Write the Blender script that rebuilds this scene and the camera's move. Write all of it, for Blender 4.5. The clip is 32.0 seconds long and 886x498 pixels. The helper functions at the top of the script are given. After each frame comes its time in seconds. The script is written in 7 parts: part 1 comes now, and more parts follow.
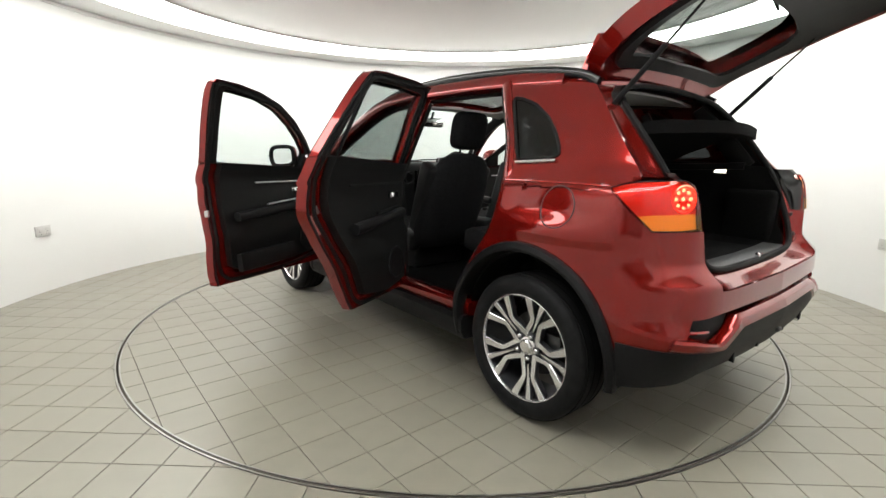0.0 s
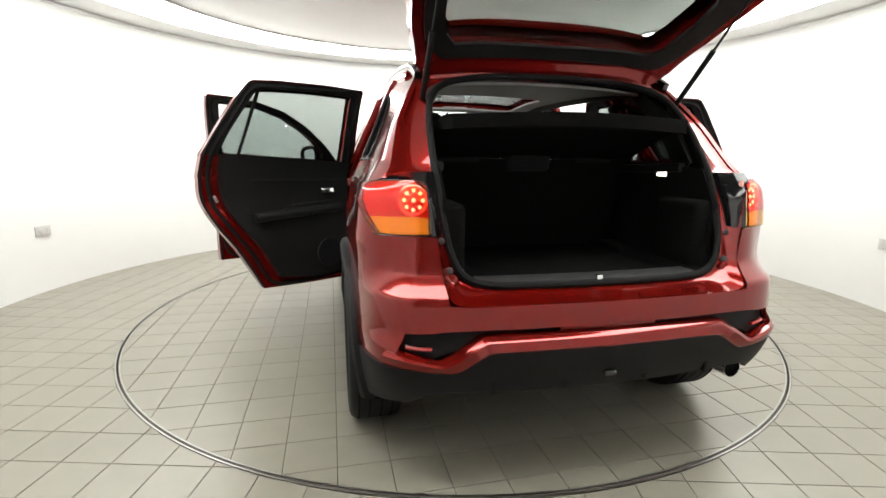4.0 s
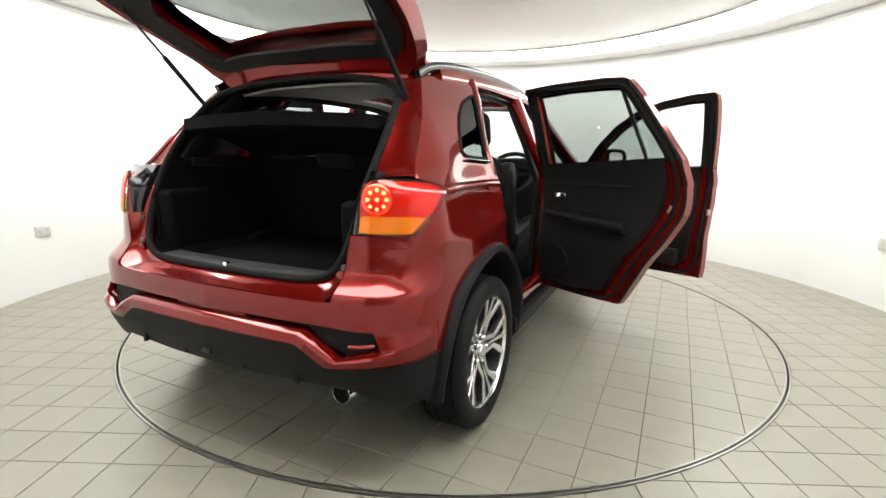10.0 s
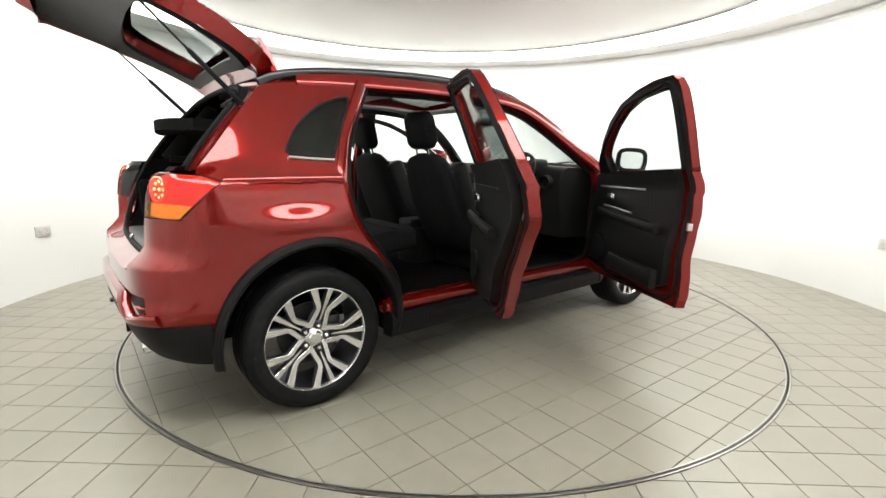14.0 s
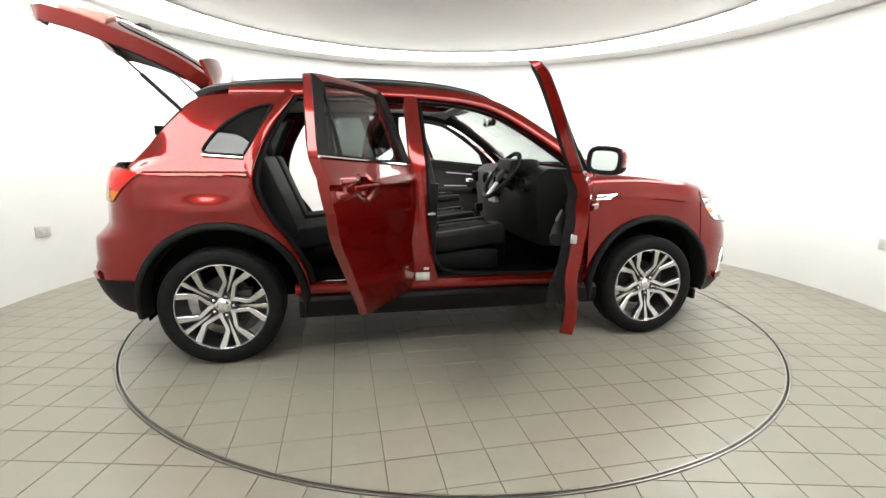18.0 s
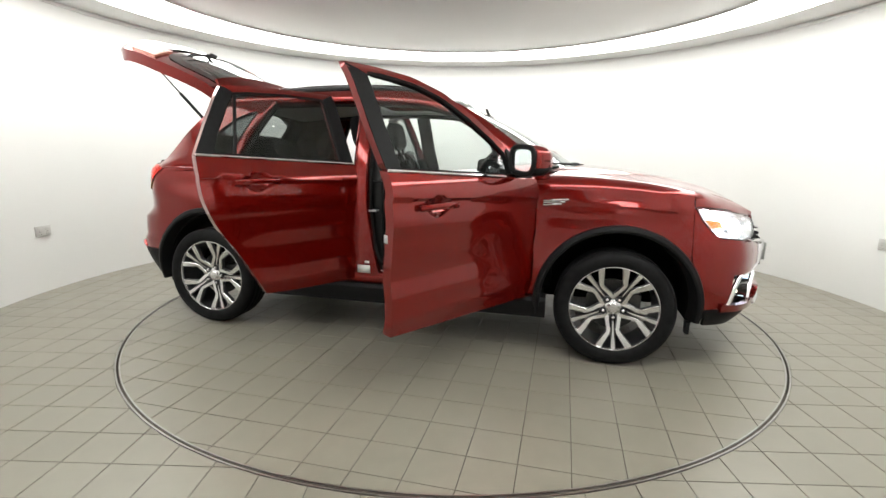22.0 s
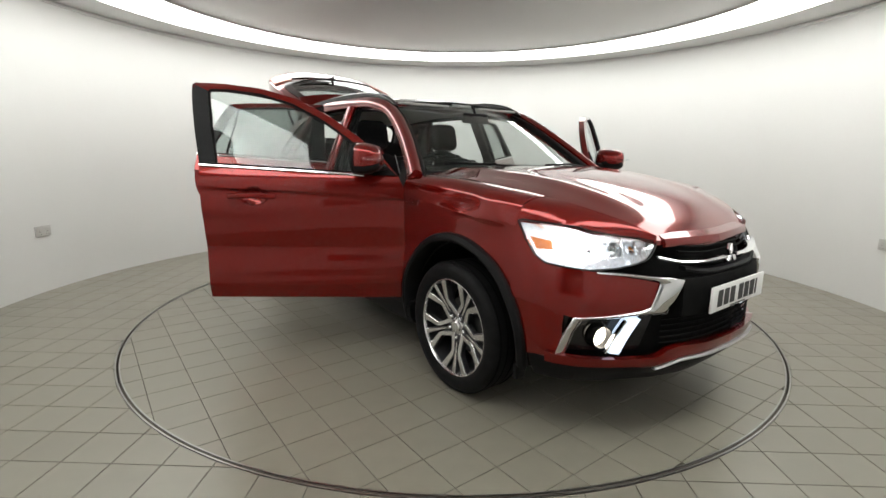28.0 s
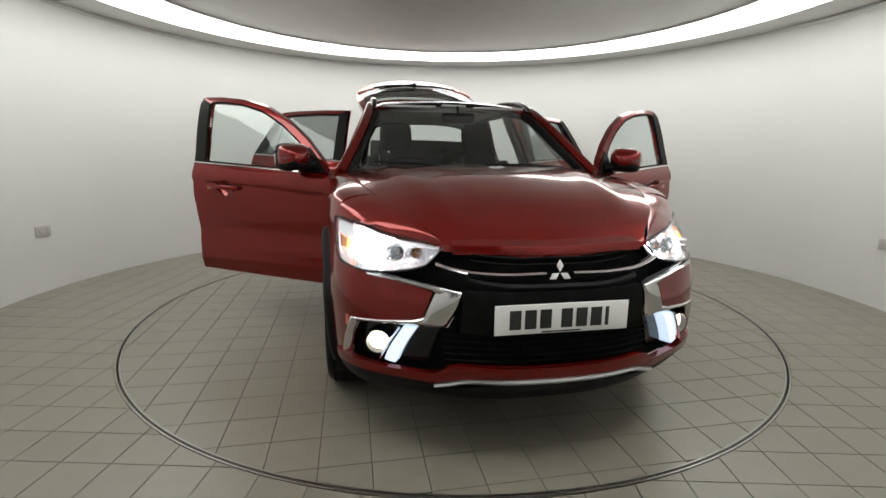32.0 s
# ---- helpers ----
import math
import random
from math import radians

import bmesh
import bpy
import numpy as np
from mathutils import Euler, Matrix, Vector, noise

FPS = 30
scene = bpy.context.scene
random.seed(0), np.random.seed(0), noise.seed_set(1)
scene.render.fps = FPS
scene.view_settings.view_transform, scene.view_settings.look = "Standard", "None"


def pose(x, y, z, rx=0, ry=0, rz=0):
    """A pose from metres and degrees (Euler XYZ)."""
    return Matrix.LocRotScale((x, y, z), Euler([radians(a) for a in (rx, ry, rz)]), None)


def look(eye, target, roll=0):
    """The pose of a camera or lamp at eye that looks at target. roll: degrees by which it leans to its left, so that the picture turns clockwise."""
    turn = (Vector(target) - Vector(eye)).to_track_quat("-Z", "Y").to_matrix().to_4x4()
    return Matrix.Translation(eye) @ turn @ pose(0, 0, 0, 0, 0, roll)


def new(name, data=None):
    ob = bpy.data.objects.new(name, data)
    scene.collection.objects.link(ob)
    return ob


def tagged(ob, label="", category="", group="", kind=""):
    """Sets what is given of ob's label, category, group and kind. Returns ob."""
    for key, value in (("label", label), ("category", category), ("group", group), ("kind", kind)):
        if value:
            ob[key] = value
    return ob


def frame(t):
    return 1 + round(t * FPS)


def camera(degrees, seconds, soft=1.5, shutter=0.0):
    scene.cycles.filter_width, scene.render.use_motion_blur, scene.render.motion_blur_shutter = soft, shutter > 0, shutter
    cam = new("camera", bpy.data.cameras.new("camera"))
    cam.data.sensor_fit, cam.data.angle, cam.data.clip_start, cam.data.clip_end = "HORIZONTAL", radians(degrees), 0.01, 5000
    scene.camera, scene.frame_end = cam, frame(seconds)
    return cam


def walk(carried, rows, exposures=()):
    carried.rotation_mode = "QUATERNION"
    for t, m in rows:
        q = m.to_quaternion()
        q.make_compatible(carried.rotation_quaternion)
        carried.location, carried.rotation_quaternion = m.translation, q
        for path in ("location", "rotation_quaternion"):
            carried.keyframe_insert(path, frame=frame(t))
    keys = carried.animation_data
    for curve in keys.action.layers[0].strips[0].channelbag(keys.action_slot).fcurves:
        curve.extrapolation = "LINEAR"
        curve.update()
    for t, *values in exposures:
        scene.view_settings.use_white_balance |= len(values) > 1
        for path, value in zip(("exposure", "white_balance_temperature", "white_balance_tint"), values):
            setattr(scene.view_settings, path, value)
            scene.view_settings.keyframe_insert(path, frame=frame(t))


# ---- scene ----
# ---- camera: fixed on its post, looking across the turntable ----
cam = camera(85.78, 32.0, soft=1.5)
EYE = Vector((0.0, -3.7405, 1.1896))
AIM = EYE + Vector((-0.016165, 0.980737, -0.19464))
HOME = look(EYE, AIM, 0.62)
EXPOSURES = [(0.0, 0.44), (1.5, 0.38), (3.0, 0.44), (6.0, 1.12), (7.0, 1.12), (8.0, 0.95), (9.0, 0.78), (13.0, 0.78), (17.0, 0.66), (19.0, 0.52), (21.0, 0.33), (22.0, 0.25), (25.0, 0.16), (28.0, -0.33), (30.0, -0.92), (31.0, -0.95), (32.0, -0.68)]
walk(cam, [(0.0, HOME), (32.0, HOME)], EXPOSURES)

TURN = -6.509          # degrees a second, clockwise from above
TURN_0 = 39.757        # heading of the car at the start, from +y
ROOM = (0.0, 0.10)     # centre of the round room
R_WALL, Z_CEIL, R_TABLE = 3.46, 2.47, 2.262
RING_IN, RING_OUT = 2.50, 3.06

# ---- light: a closed room, lit by the luminous ring in the ceiling ----
world = bpy.data.worlds.new("room_air")
world.use_nodes = True
world.node_tree.nodes["Background"].inputs[0].default_value = (0.8, 0.8, 0.8, 1)
world.node_tree.nodes["Background"].inputs[1].default_value = 0.02
scene.world = world
RING_POWER = 8.0


# ---- materials ----
def material(name, color, rough=0.5, metal=0.0, spread=0.0, scale=8.0, bump=0.0, bump_scale=60.0, coat=0.0,
             emit=None, power=0.0, rough_spread=0.0, per_piece=0.0, spec=0.5, coat_ior=1.5):
    m = bpy.data.materials.new(name)
    m.use_nodes = True
    nt = m.node_tree
    b = nt.nodes["Principled BSDF"]
    b.inputs["Base Color"].default_value = (*color, 1)
    b.inputs["Roughness"].default_value = rough
    b.inputs["Metallic"].default_value = metal
    b.inputs["Coat Weight"].default_value = coat
    b.inputs["Coat Roughness"].default_value = 0.03
    b.inputs["Specular IOR Level"].default_value = spec
    b.inputs["Coat IOR"].default_value = coat_ior
    if emit:
        b.inputs["Emission Color"].default_value = (*emit, 1)
        b.inputs["Emission Strength"].default_value = power
    co = nt.nodes.new("ShaderNodeTexCoord")
    fine = None
    if spread or rough_spread:
        big = nt.nodes.new("ShaderNodeTexNoise")
        big.inputs["Scale"].default_value = scale
        big.inputs["Detail"].default_value = 6
        nt.links.new(co.outputs["Object"], big.inputs["Vector"])
        if spread:
            ramp = nt.nodes.new("ShaderNodeMapRange")
            ramp.inputs["From Min"].default_value, ramp.inputs["From Max"].default_value = 0.3, 0.7
            ramp.inputs["To Min"].default_value, ramp.inputs["To Max"].default_value = 1 - spread, 1 + spread
            nt.links.new(big.outputs["Fac"], ramp.inputs["Value"])
            last = ramp.outputs["Result"]
            if per_piece:
                info = nt.nodes.new("ShaderNodeObjectInfo")
                mr = nt.nodes.new("ShaderNodeMapRange")
                mr.inputs["To Min"].default_value, mr.inputs["To Max"].default_value = 1 - per_piece, 1 + per_piece
                nt.links.new(info.outputs["Random"], mr.inputs["Value"])
                mul = nt.nodes.new("ShaderNodeMath")
                mul.operation = "MULTIPLY"
                nt.links.new(last, mul.inputs[0])
                nt.links.new(mr.outputs["Result"], mul.inputs[1])
                last = mul.outputs[0]
            mix = nt.nodes.new("ShaderNodeVectorMath")
            mix.operation = "SCALE"
            mix.inputs[0].default_value = color
            nt.links.new(last, mix.inputs["Scale"])
            nt.links.new(mix.outputs[0], b.inputs["Base Color"])
        if rough_spread:
            rr = nt.nodes.new("ShaderNodeMapRange")
            rr.inputs["From Min"].default_value, rr.inputs["From Max"].default_value = 0.3, 0.7
            rr.inputs["To Min"].default_value, rr.inputs["To Max"].default_value = rough - rough_spread, rough + rough_spread
            nt.links.new(big.outputs["Fac"], rr.inputs["Value"])
            nt.links.new(rr.outputs["Result"], b.inputs["Roughness"])
    if bump:
        fine = nt.nodes.new("ShaderNodeTexNoise")
        fine.inputs["Scale"].default_value = bump_scale
        fine.inputs["Detail"].default_value = 4
        nt.links.new(co.outputs["Object"], fine.inputs["Vector"])
        bp = nt.nodes.new("ShaderNodeBump")
        bp.inputs["Strength"].default_value = bump
        bp.inputs["Distance"].default_value = 0.004
        nt.links.new(fine.outputs["Fac"], bp.inputs["Height"])
        nt.links.new(bp.outputs["Normal"], b.inputs["Normal"])
    return m


def glass(name, tint, rough=0.0, mixing=0.85):
    """A thin pane: tinted see-through with a mirror-like sheen."""
    m = bpy.data.materials.new(name)
    m.use_nodes = True
    nt = m.node_tree
    nt.nodes.remove(nt.nodes["Principled BSDF"])
    out = nt.nodes["Material Output"]
    clear = nt.nodes.new("ShaderNodeBsdfTransparent")
    clear.inputs[0].default_value = (*tint, 1)
    gloss = nt.nodes.new("ShaderNodeBsdfGlossy")
    gloss.inputs["Roughness"].default_value = rough
    gloss.inputs["Color"].default_value = (0.95, 0.97, 0.97, 1)
    face_on = nt.nodes.new("ShaderNodeLayerWeight")
    face_on.inputs["Blend"].default_value = 0.5
    rise = nt.nodes.new("ShaderNodeMath")
    rise.operation, rise.inputs[1].default_value = "POWER", 5.0
    nt.links.new(face_on.outputs["Facing"], rise.inputs[0])
    fres = nt.nodes.new("ShaderNodeMath")
    fres.operation, fres.inputs[1].default_value, fres.inputs[2].default_value = "MULTIPLY_ADD", 0.9, 0.035
    nt.links.new(rise.outputs[0], fres.inputs[0])
    mix = nt.nodes.new("ShaderNodeMixShader")
    nt.links.new(fres.outputs[0], mix.inputs[0])
    nt.links.new(clear.outputs[0], mix.inputs[1])
    nt.links.new(gloss.outputs[0], mix.inputs[2])
    nt.links.new(mix.outputs[0], out.inputs["Surface"])
    return m


M_WALL = material("wall_paint", (0.715, 0.716, 0.70), 0.55, spread=0.015, scale=1.3, bump=0.03, bump_scale=90)
M_CEIL = material("ceiling_paint", (0.72, 0.71, 0.695), 0.7, spread=0.02, scale=1.1, bump=0.03, bump_scale=90)
M_RING = material("luminous_panel", (0.9, 0.9, 0.9), 0.5, emit=(0.985, 0.985, 0.95), power=RING_POWER)
M_TILE = material("glazed_stone_tile", (0.207, 0.194, 0.157), 0.34, spread=0.05, scale=9, bump=0.03, bump_scale=45,
                  rough_spread=0.06, per_piece=0.035)
M_GROUT = material("tile_joint", (0.11, 0.098, 0.08), 0.9, spread=0.2, scale=25)
M_STEEL = material("brushed_steel", (0.36, 0.355, 0.34), 0.34, 1.0, spread=0.1, scale=30)
M_GAP = material("dark_seal", (0.03, 0.03, 0.03), 0.6, spread=0.2, scale=40)
M_SOCKET = material("socket_plastic", (0.50, 0.49, 0.47), 0.35, spread=0.01, scale=20)


# ---- mesh helpers ----
def finish(bm, name, material, smooth=None):
    me = bpy.data.meshes.new(name)
    if smooth is not None:
        for f in bm.faces:
            f.smooth = True
        for e in bm.edges:
            if len(e.link_faces) != 2 or e.calc_face_angle(0) > radians(smooth):
                e.smooth = False
    bm.to_mesh(me)
    bm.free()
    for m in (material if isinstance(material, (list, tuple)) else (material,)):
        me.materials.append(m)
    return me


def part(name, bm, material, parent=None, label="", smooth=35, at=None):
    """One mesh object under a thing or under a part."""
    ob = new(name, finish(bm, name, material, smooth))
    if parent:
        ob.parent = parent
    if at is not None:
        ob.matrix_basis = at
    if label:
        ob["label"] = label
    return ob


def face(bm, pts, mi=0):
    f = bm.faces.new([bm.verts.new(p) for p in pts])
    f.material_index = mi
    return f


def ring_solid(bm, r0, r1, z0, z1, centre=(0, 0), n=160, mi=0):
    """A flat ring of rectangular section."""
    rows = []
    for r, z in ((r0, z0), (r1, z0), (r1, z1), (r0, z1)):
        rows.append([bm.verts.new((centre[0] + r * math.cos(2 * math.pi * i / n), centre[1] + r * math.sin(2 * math.pi * i / n), z)) for i in range(n)])
    for a in range(4):
        for i in range(n):
            j = (i + 1) % n
            f = bm.faces.new((rows[a][i], rows[a][j], rows[(a + 1) % 4][j], rows[(a + 1) % 4][i]))
            f.material_index = mi
    bmesh.ops.recalc_face_normals(bm, faces=bm.faces)


def disc_solid(bm, r, z0, z1, centre=(0, 0), n=160):
    lo = [bm.verts.new((centre[0] + r * math.cos(2 * math.pi * i / n), centre[1] + r * math.sin(2 * math.pi * i / n), z0)) for i in range(n)]
    hi = [bm.verts.new((v.co.x, v.co.y, z1)) for v in lo]
    bm.faces.new(lo[::-1]), bm.faces.new(hi)
    for i in range(n):
        bm.faces.new((lo[i], lo[(i + 1) % n], hi[(i + 1) % n], hi[i]))


def box(bm, lo, hi, m=None):
    vs = [bm.verts.new((x, y, z)) for x in (lo[0], hi[0]) for y in (lo[1], hi[1]) for z in (lo[2], hi[2])]
    for q in ((0, 1, 3, 2), (4, 6, 7, 5), (0, 4, 5, 1), (2, 3, 7, 6), (0, 2, 6, 4), (1, 5, 7, 3)):
        bm.faces.new([vs[i] for i in q])
    if m is not None:
        bmesh.ops.transform(bm, matrix=m, verts=vs)
    return vs


def round_box(bm, lo, hi, r=0.01, m=None, seg=2):
    vs = box(bm, lo, hi)
    es = list({e for v in vs for e in v.link_edges})
    res = bmesh.ops.bevel(bm, geom=vs + es, offset=r, segments=seg, affect="EDGES", profile=0.5)
    if m is not None:
        bmesh.ops.transform(bm, matrix=m, verts=list({v for f in res["faces"] for v in f.verts} | {v for v in vs if v.is_valid}))


# ---- the round room ----
def build_room():
    n = 192
    cx, cy = ROOM
    gap = 0.185          # half angle of the wall opening for the added camera niche
    a0 = -math.pi / 2
    bm = bmesh.new()
    z_lo, z_hi, n_lo, n_hi = -0.02, 2.405, 0.55, 1.95

    def wall_piece(b0, b1, za, zb, count):
        cols = []
        for i in range(count + 1):
            a = b0 + (b1 - b0) * i / count
            cols.append([bm.verts.new((cx + r * math.cos(a), cy + r * math.sin(a), z)) for r, z in
                         ((R_WALL, za), (R_WALL, zb), (R_WALL + 0.12, zb), (R_WALL + 0.12, za))])
        for i in range(count):
            for k in range(4):
                bm.faces.new((cols[i][k], cols[i + 1][k], cols[i + 1][(k + 1) % 4], cols[i][(k + 1) % 4]))
        bm.faces.new(cols[0]), bm.faces.new(cols[-1][::-1])

    wall_piece(a0 + gap, a0 + 2 * math.pi - gap, z_lo, z_hi, n)
    wall_piece(a0 - gap, a0 + gap, z_lo, n_lo, 12)
    wall_piece(a0 - gap, a0 + gap, n_hi, z_hi, 12)
    bmesh.ops.recalc_face_normals(bm, faces=bm.faces)
    tagged(part("wall", bm, M_WALL, smooth=30), "smooth white painted wall of a round studio", "wall", kind="structure")

    # an added niche, never in view, that closes the room behind the camera
    bm = bmesh.new()
    w, y0, y1 = 0.70, -4.35, -3.46
    for lo, hi in (((-w, y0, n_lo - 0.05), (w, y1, n_lo)), ((-w, y0, n_hi), (w, y1, n_hi + 0.05)),
                   ((-w - 0.05, y0, n_lo - 0.05), (-w, y1, n_hi + 0.05)), ((w, y0, n_lo - 0.05), (w + 0.05, y1, n_hi + 0.05)),
                   ((-w - 0.05, y0 - 0.05, n_lo - 0.05), (w + 0.05, y0, n_hi + 0.05))):
        box(bm, lo, hi)
    tagged(part("added_niche", bm, M_WALL), "added white niche in the wall, out of view", "wall", kind="structure")

    bm = bmesh.new()
    ring_solid(bm, R_WALL - 0.014, R_WALL + 0.12, 2.405, 2.418, ROOM, 192)
    tagged(part("trim", bm, M_WALL), "thin white cornice lip round the wall top", "trim", kind="structure")
    bm = bmesh.new()
    ring_solid(bm, R_WALL + 0.006, R_WALL + 0.12, 2.418, 2.44, ROOM, 192)
    tagged(part("trim", bm, M_CEIL), "shadow gap above the cornice", "trim", kind="structure")

    bm = bmesh.new()
    ring_solid(bm, RING_OUT, R_WALL + 0.14, 2.44, 2.60, ROOM, 192)
    tagged(part("ceiling_soffit", bm, M_WALL), "off-white painted ring soffit", "ceiling", kind="structure")
    bm = bmesh.new()
    disc_solid(bm, RING_IN, 2.455, 2.60, ROOM, 192)
    tagged(part("ceiling", bm, M_CEIL), "off-white painted round ceiling", "ceiling", kind="structure")
    bm = bmesh.new()
    ring_solid(bm, RING_IN + 0.008, RING_OUT - 0.008, 2.437, 2.60, ROOM, 192)
    lamp = tagged(new("ring_light"), "luminous white ring light panel in the ceiling", "ceiling light")
    part("diffuser", bm, M_RING, lamp)
    for r in (RING_IN + 0.001, RING_OUT - 0.007):
        bm = bmesh.new()
        ring_solid(bm, r, r + 0.006, 2.4385, 2.4745, ROOM, 192)
        part("edge_profile", bm, M_CEIL, lamp)

    for side in (-1, 1):
        build_socket(side)


def build_socket(side):
    ang = math.atan2(0.085, side * R_WALL) if side < 0 else math.atan2(-0.065, R_WALL)
    ob = new("wall_socket")
    ob.matrix_basis = pose(ROOM[0] + R_WALL * math.cos(ang), ROOM[1] + R_WALL * math.sin(ang), 0.518, 0, 0, math.degrees(ang) + 90)
    bm = bmesh.new()
    round_box(bm, (-0.073, -0.002, -0.043), (0.073, 0.012, 0.043), 0.003)
    part("plate", bm, M_SOCKET, ob)
    for x in (-0.036, 0.036):
        bm = bmesh.new()
        round_box(bm, (x - 0.02, 0.012, 0.006), (x + 0.02, 0.0135, 0.03), 0.0005)
        part("switch", bm, M_SOCKET, ob)
        # dark chips on the plate face imitate the shade inside the holes
        bm = bmesh.new()
        box(bm, (x - 0.004, 0.0122, -0.008), (x + 0.004, 0.0128, -0.002))
        for dx in (-0.011, 0.011):
            box(bm, (x + dx - 0.003, 0.0122, -0.03), (x + dx + 0.003, 0.0128, -0.025))
        part("pin_hole_marks", bm, M_GAP, ob)
    tagged(ob, "white plastic double wall socket on the white wall", "socket", "wall sockets")


build_room()


# ---- floor and turntable ----
def clip(poly, nx, ny, d):
    """Keep the part of a polygon where nx*x + ny*y <= d."""
    res = []
    for i, p in enumerate(poly):
        q = poly[i - 1]
        a, b = nx * q[0] + ny * q[1] - d, nx * p[0] + ny * p[1] - d
        if (a <= 0) != (b <= 0):
            k = a / (a - b)
            res.append((q[0] + (p[0] - q[0]) * k, q[1] + (p[1] - q[1]) * k))
        if b <= 0:
            res.append(p)
    return res


def tile_mesh(bm, poly, top=0.0, deep=0.006, lip=0.0012):
    cx, cy = sum(p[0] for p in poly) / len(poly), sum(p[1] for p in poly) / len(poly)
    hi = [bm.verts.new((x + (cx - x) * 0.012, y + (cy - y) * 0.012, top)) for x, y in poly]
    mid = [bm.verts.new((x, y, top - lip)) for x, y in poly]
    lo = [bm.verts.new((x, y, top - deep)) for x, y in poly]
    bm.faces.new(hi)
    k = len(poly)
    for a, b in ((mid, hi), (lo, mid)):
        for i in range(k):
            bm.faces.new((a[i], a[(i + 1) % k], b[(i + 1) % k], b[i]))


def lay_tiles(parent, inside, origin, angle, key, pitch):
    """Square tiles on a slab, cut along the turntable's edge and the wall."""
    g = 0.0018
    h = pitch / 2 - g
    c, s = math.cos(radians(angle)), math.sin(radians(angle))
    full = bmesh.new()
    tile_mesh(full, [(-h, -h), (h, -h), (h, h), (-h, h)])
    shared = finish(full, "tile", M_TILE)
    cells = []
    for i in range(-20, 21):
        for j in range(-20, 21):
            u, v = origin[0] + (i + 0.5) * pitch, origin[1] + (j + 0.5) * pitch
            x, y = u * c - v * s, u * s + v * c
            cells.append((key(x, y), x, y))
    cells.sort()
    rest, count = bmesh.new(), 0
    for _, x, y in cells:
        quad = [(x + a * c - b * s, y + a * s + b * c) for a, b in ((-h, -h), (h, -h), (h, h), (-h, h))]
        rads = [math.hypot(*q) for q in quad]
        whole = True
        if inside:
            lim = R_TABLE - 0.017
            if min(rads) > lim:
                continue
            poly = quad
            if max(rads) > lim:
                whole = False
                for k in range(72):
                    a = 2 * math.pi * k / 72
                    poly = clip(poly, math.cos(a), math.sin(a), lim)
        else:
            lim, far = R_TABLE + 0.012, [math.hypot(q[0] - ROOM[0], q[1] - ROOM[1]) for q in quad]
            if max(rads) < lim or min(far) > R_WALL + 0.01:
                continue
            poly = quad
            if min(rads) < lim:
                whole = False
                a = math.atan2(y, x)
                poly = clip(poly, -math.cos(a), -math.sin(a), -lim)
        if len(poly) < 3:
            continue
        area = abs(sum(poly[k - 1][0] * poly[k][1] - poly[k][0] * poly[k - 1][1] for k in range(len(poly)))) / 2
        if area < 0.0006:
            continue
        if count < 300:
            count += 1
            if whole:
                ob = new("tile", shared)
                ob.parent, ob.matrix_basis = parent, pose(x, y, 0, 0, 0, angle)
            else:
                bm = bmesh.new()
                tile_mesh(bm, [(p[0] - x, p[1] - y) for p in poly])
                ob = part("tile", bm, M_TILE, parent, smooth=None)
                ob.matrix_basis = pose(x, y, 0)
        else:
            tile_mesh(rest, poly)
    ob = part("tiles_far", rest, M_TILE, parent, smooth=None)
    ob["kind"] = "stuff"


def build_floor():
    bm = bmesh.new()
    ring_solid(bm, R_TABLE + 0.001, R_WALL + 0.12, -0.15, -0.004, (0, 0), 192)
    floor = tagged(part("floor", bm, M_GROUT), "beige stone-look square floor tiles with thin dark joints", "floor", kind="structure")
    bm = bmesh.new()
    ring_solid(bm, R_TABLE + 0.003, R_TABLE + 0.010, -0.02, 0.003, (0, 0), 192)
    part("edge_trim", bm, M_STEEL, floor, "bright steel ring round the turntable")
    table = new("turntable")
    bm = bmesh.new()
    disc_solid(bm, R_TABLE - 0.006, -0.15, -0.004)
    part("deck", bm, M_GROUT, table)
    bm = bmesh.new()
    ring_solid(bm, R_TABLE - 0.0165, R_TABLE - 0.010, -0.02, 0.002, (0, 0), 192)
    part("rim", bm, M_STEEL, table, "steel rim of the turntable")
    tagged(table, "round turntable set flush in the floor, beige tiles", "turntable")
    return floor, table


floor, turntable = build_floor()

# ---- the car: materials ----
M_RED = material("red_paint", (0.176, 0.0046, 0.0026), 0.18, 0.60, spread=0.08, scale=900, coat=1.0, spec=0.1, coat_ior=1.43)
M_BLACK = material("black_plastic", (0.0075, 0.0075, 0.008), 0.5, spread=0.15, scale=40, bump=0.15, bump_scale=500, spec=0.13)
M_GLOSS = material("gloss_black", (0.007, 0.007, 0.0075), 0.14, spread=0.05, scale=30, coat=0.3, spec=0.3)
M_RUBBER = material("rubber", (0.007, 0.007, 0.007), 0.7, spread=0.2, scale=60, bump=0.1, bump_scale=300, spec=0.12)
M_TYRE = material("tyre_rubber", (0.008, 0.008, 0.0085), 0.6, spread=0.25, scale=25, bump=0.15, bump_scale=200, spec=0.12)
M_CHROME = material("chrome", (0.82, 0.83, 0.85), 0.08, 1.0, spread=0.02, scale=20)
M_BLADE = material("polished_chrome", (0.68, 0.69, 0.70), 0.07, 1.0, spread=0.03, scale=30)
M_SILVER = material("satin_silver", (0.55, 0.56, 0.57), 0.3, 0.9, spread=0.04, scale=40)
M_ALLOY = material("machined_alloy", (0.72, 0.72, 0.72), 0.24, 0.95, spread=0.04, scale=120)
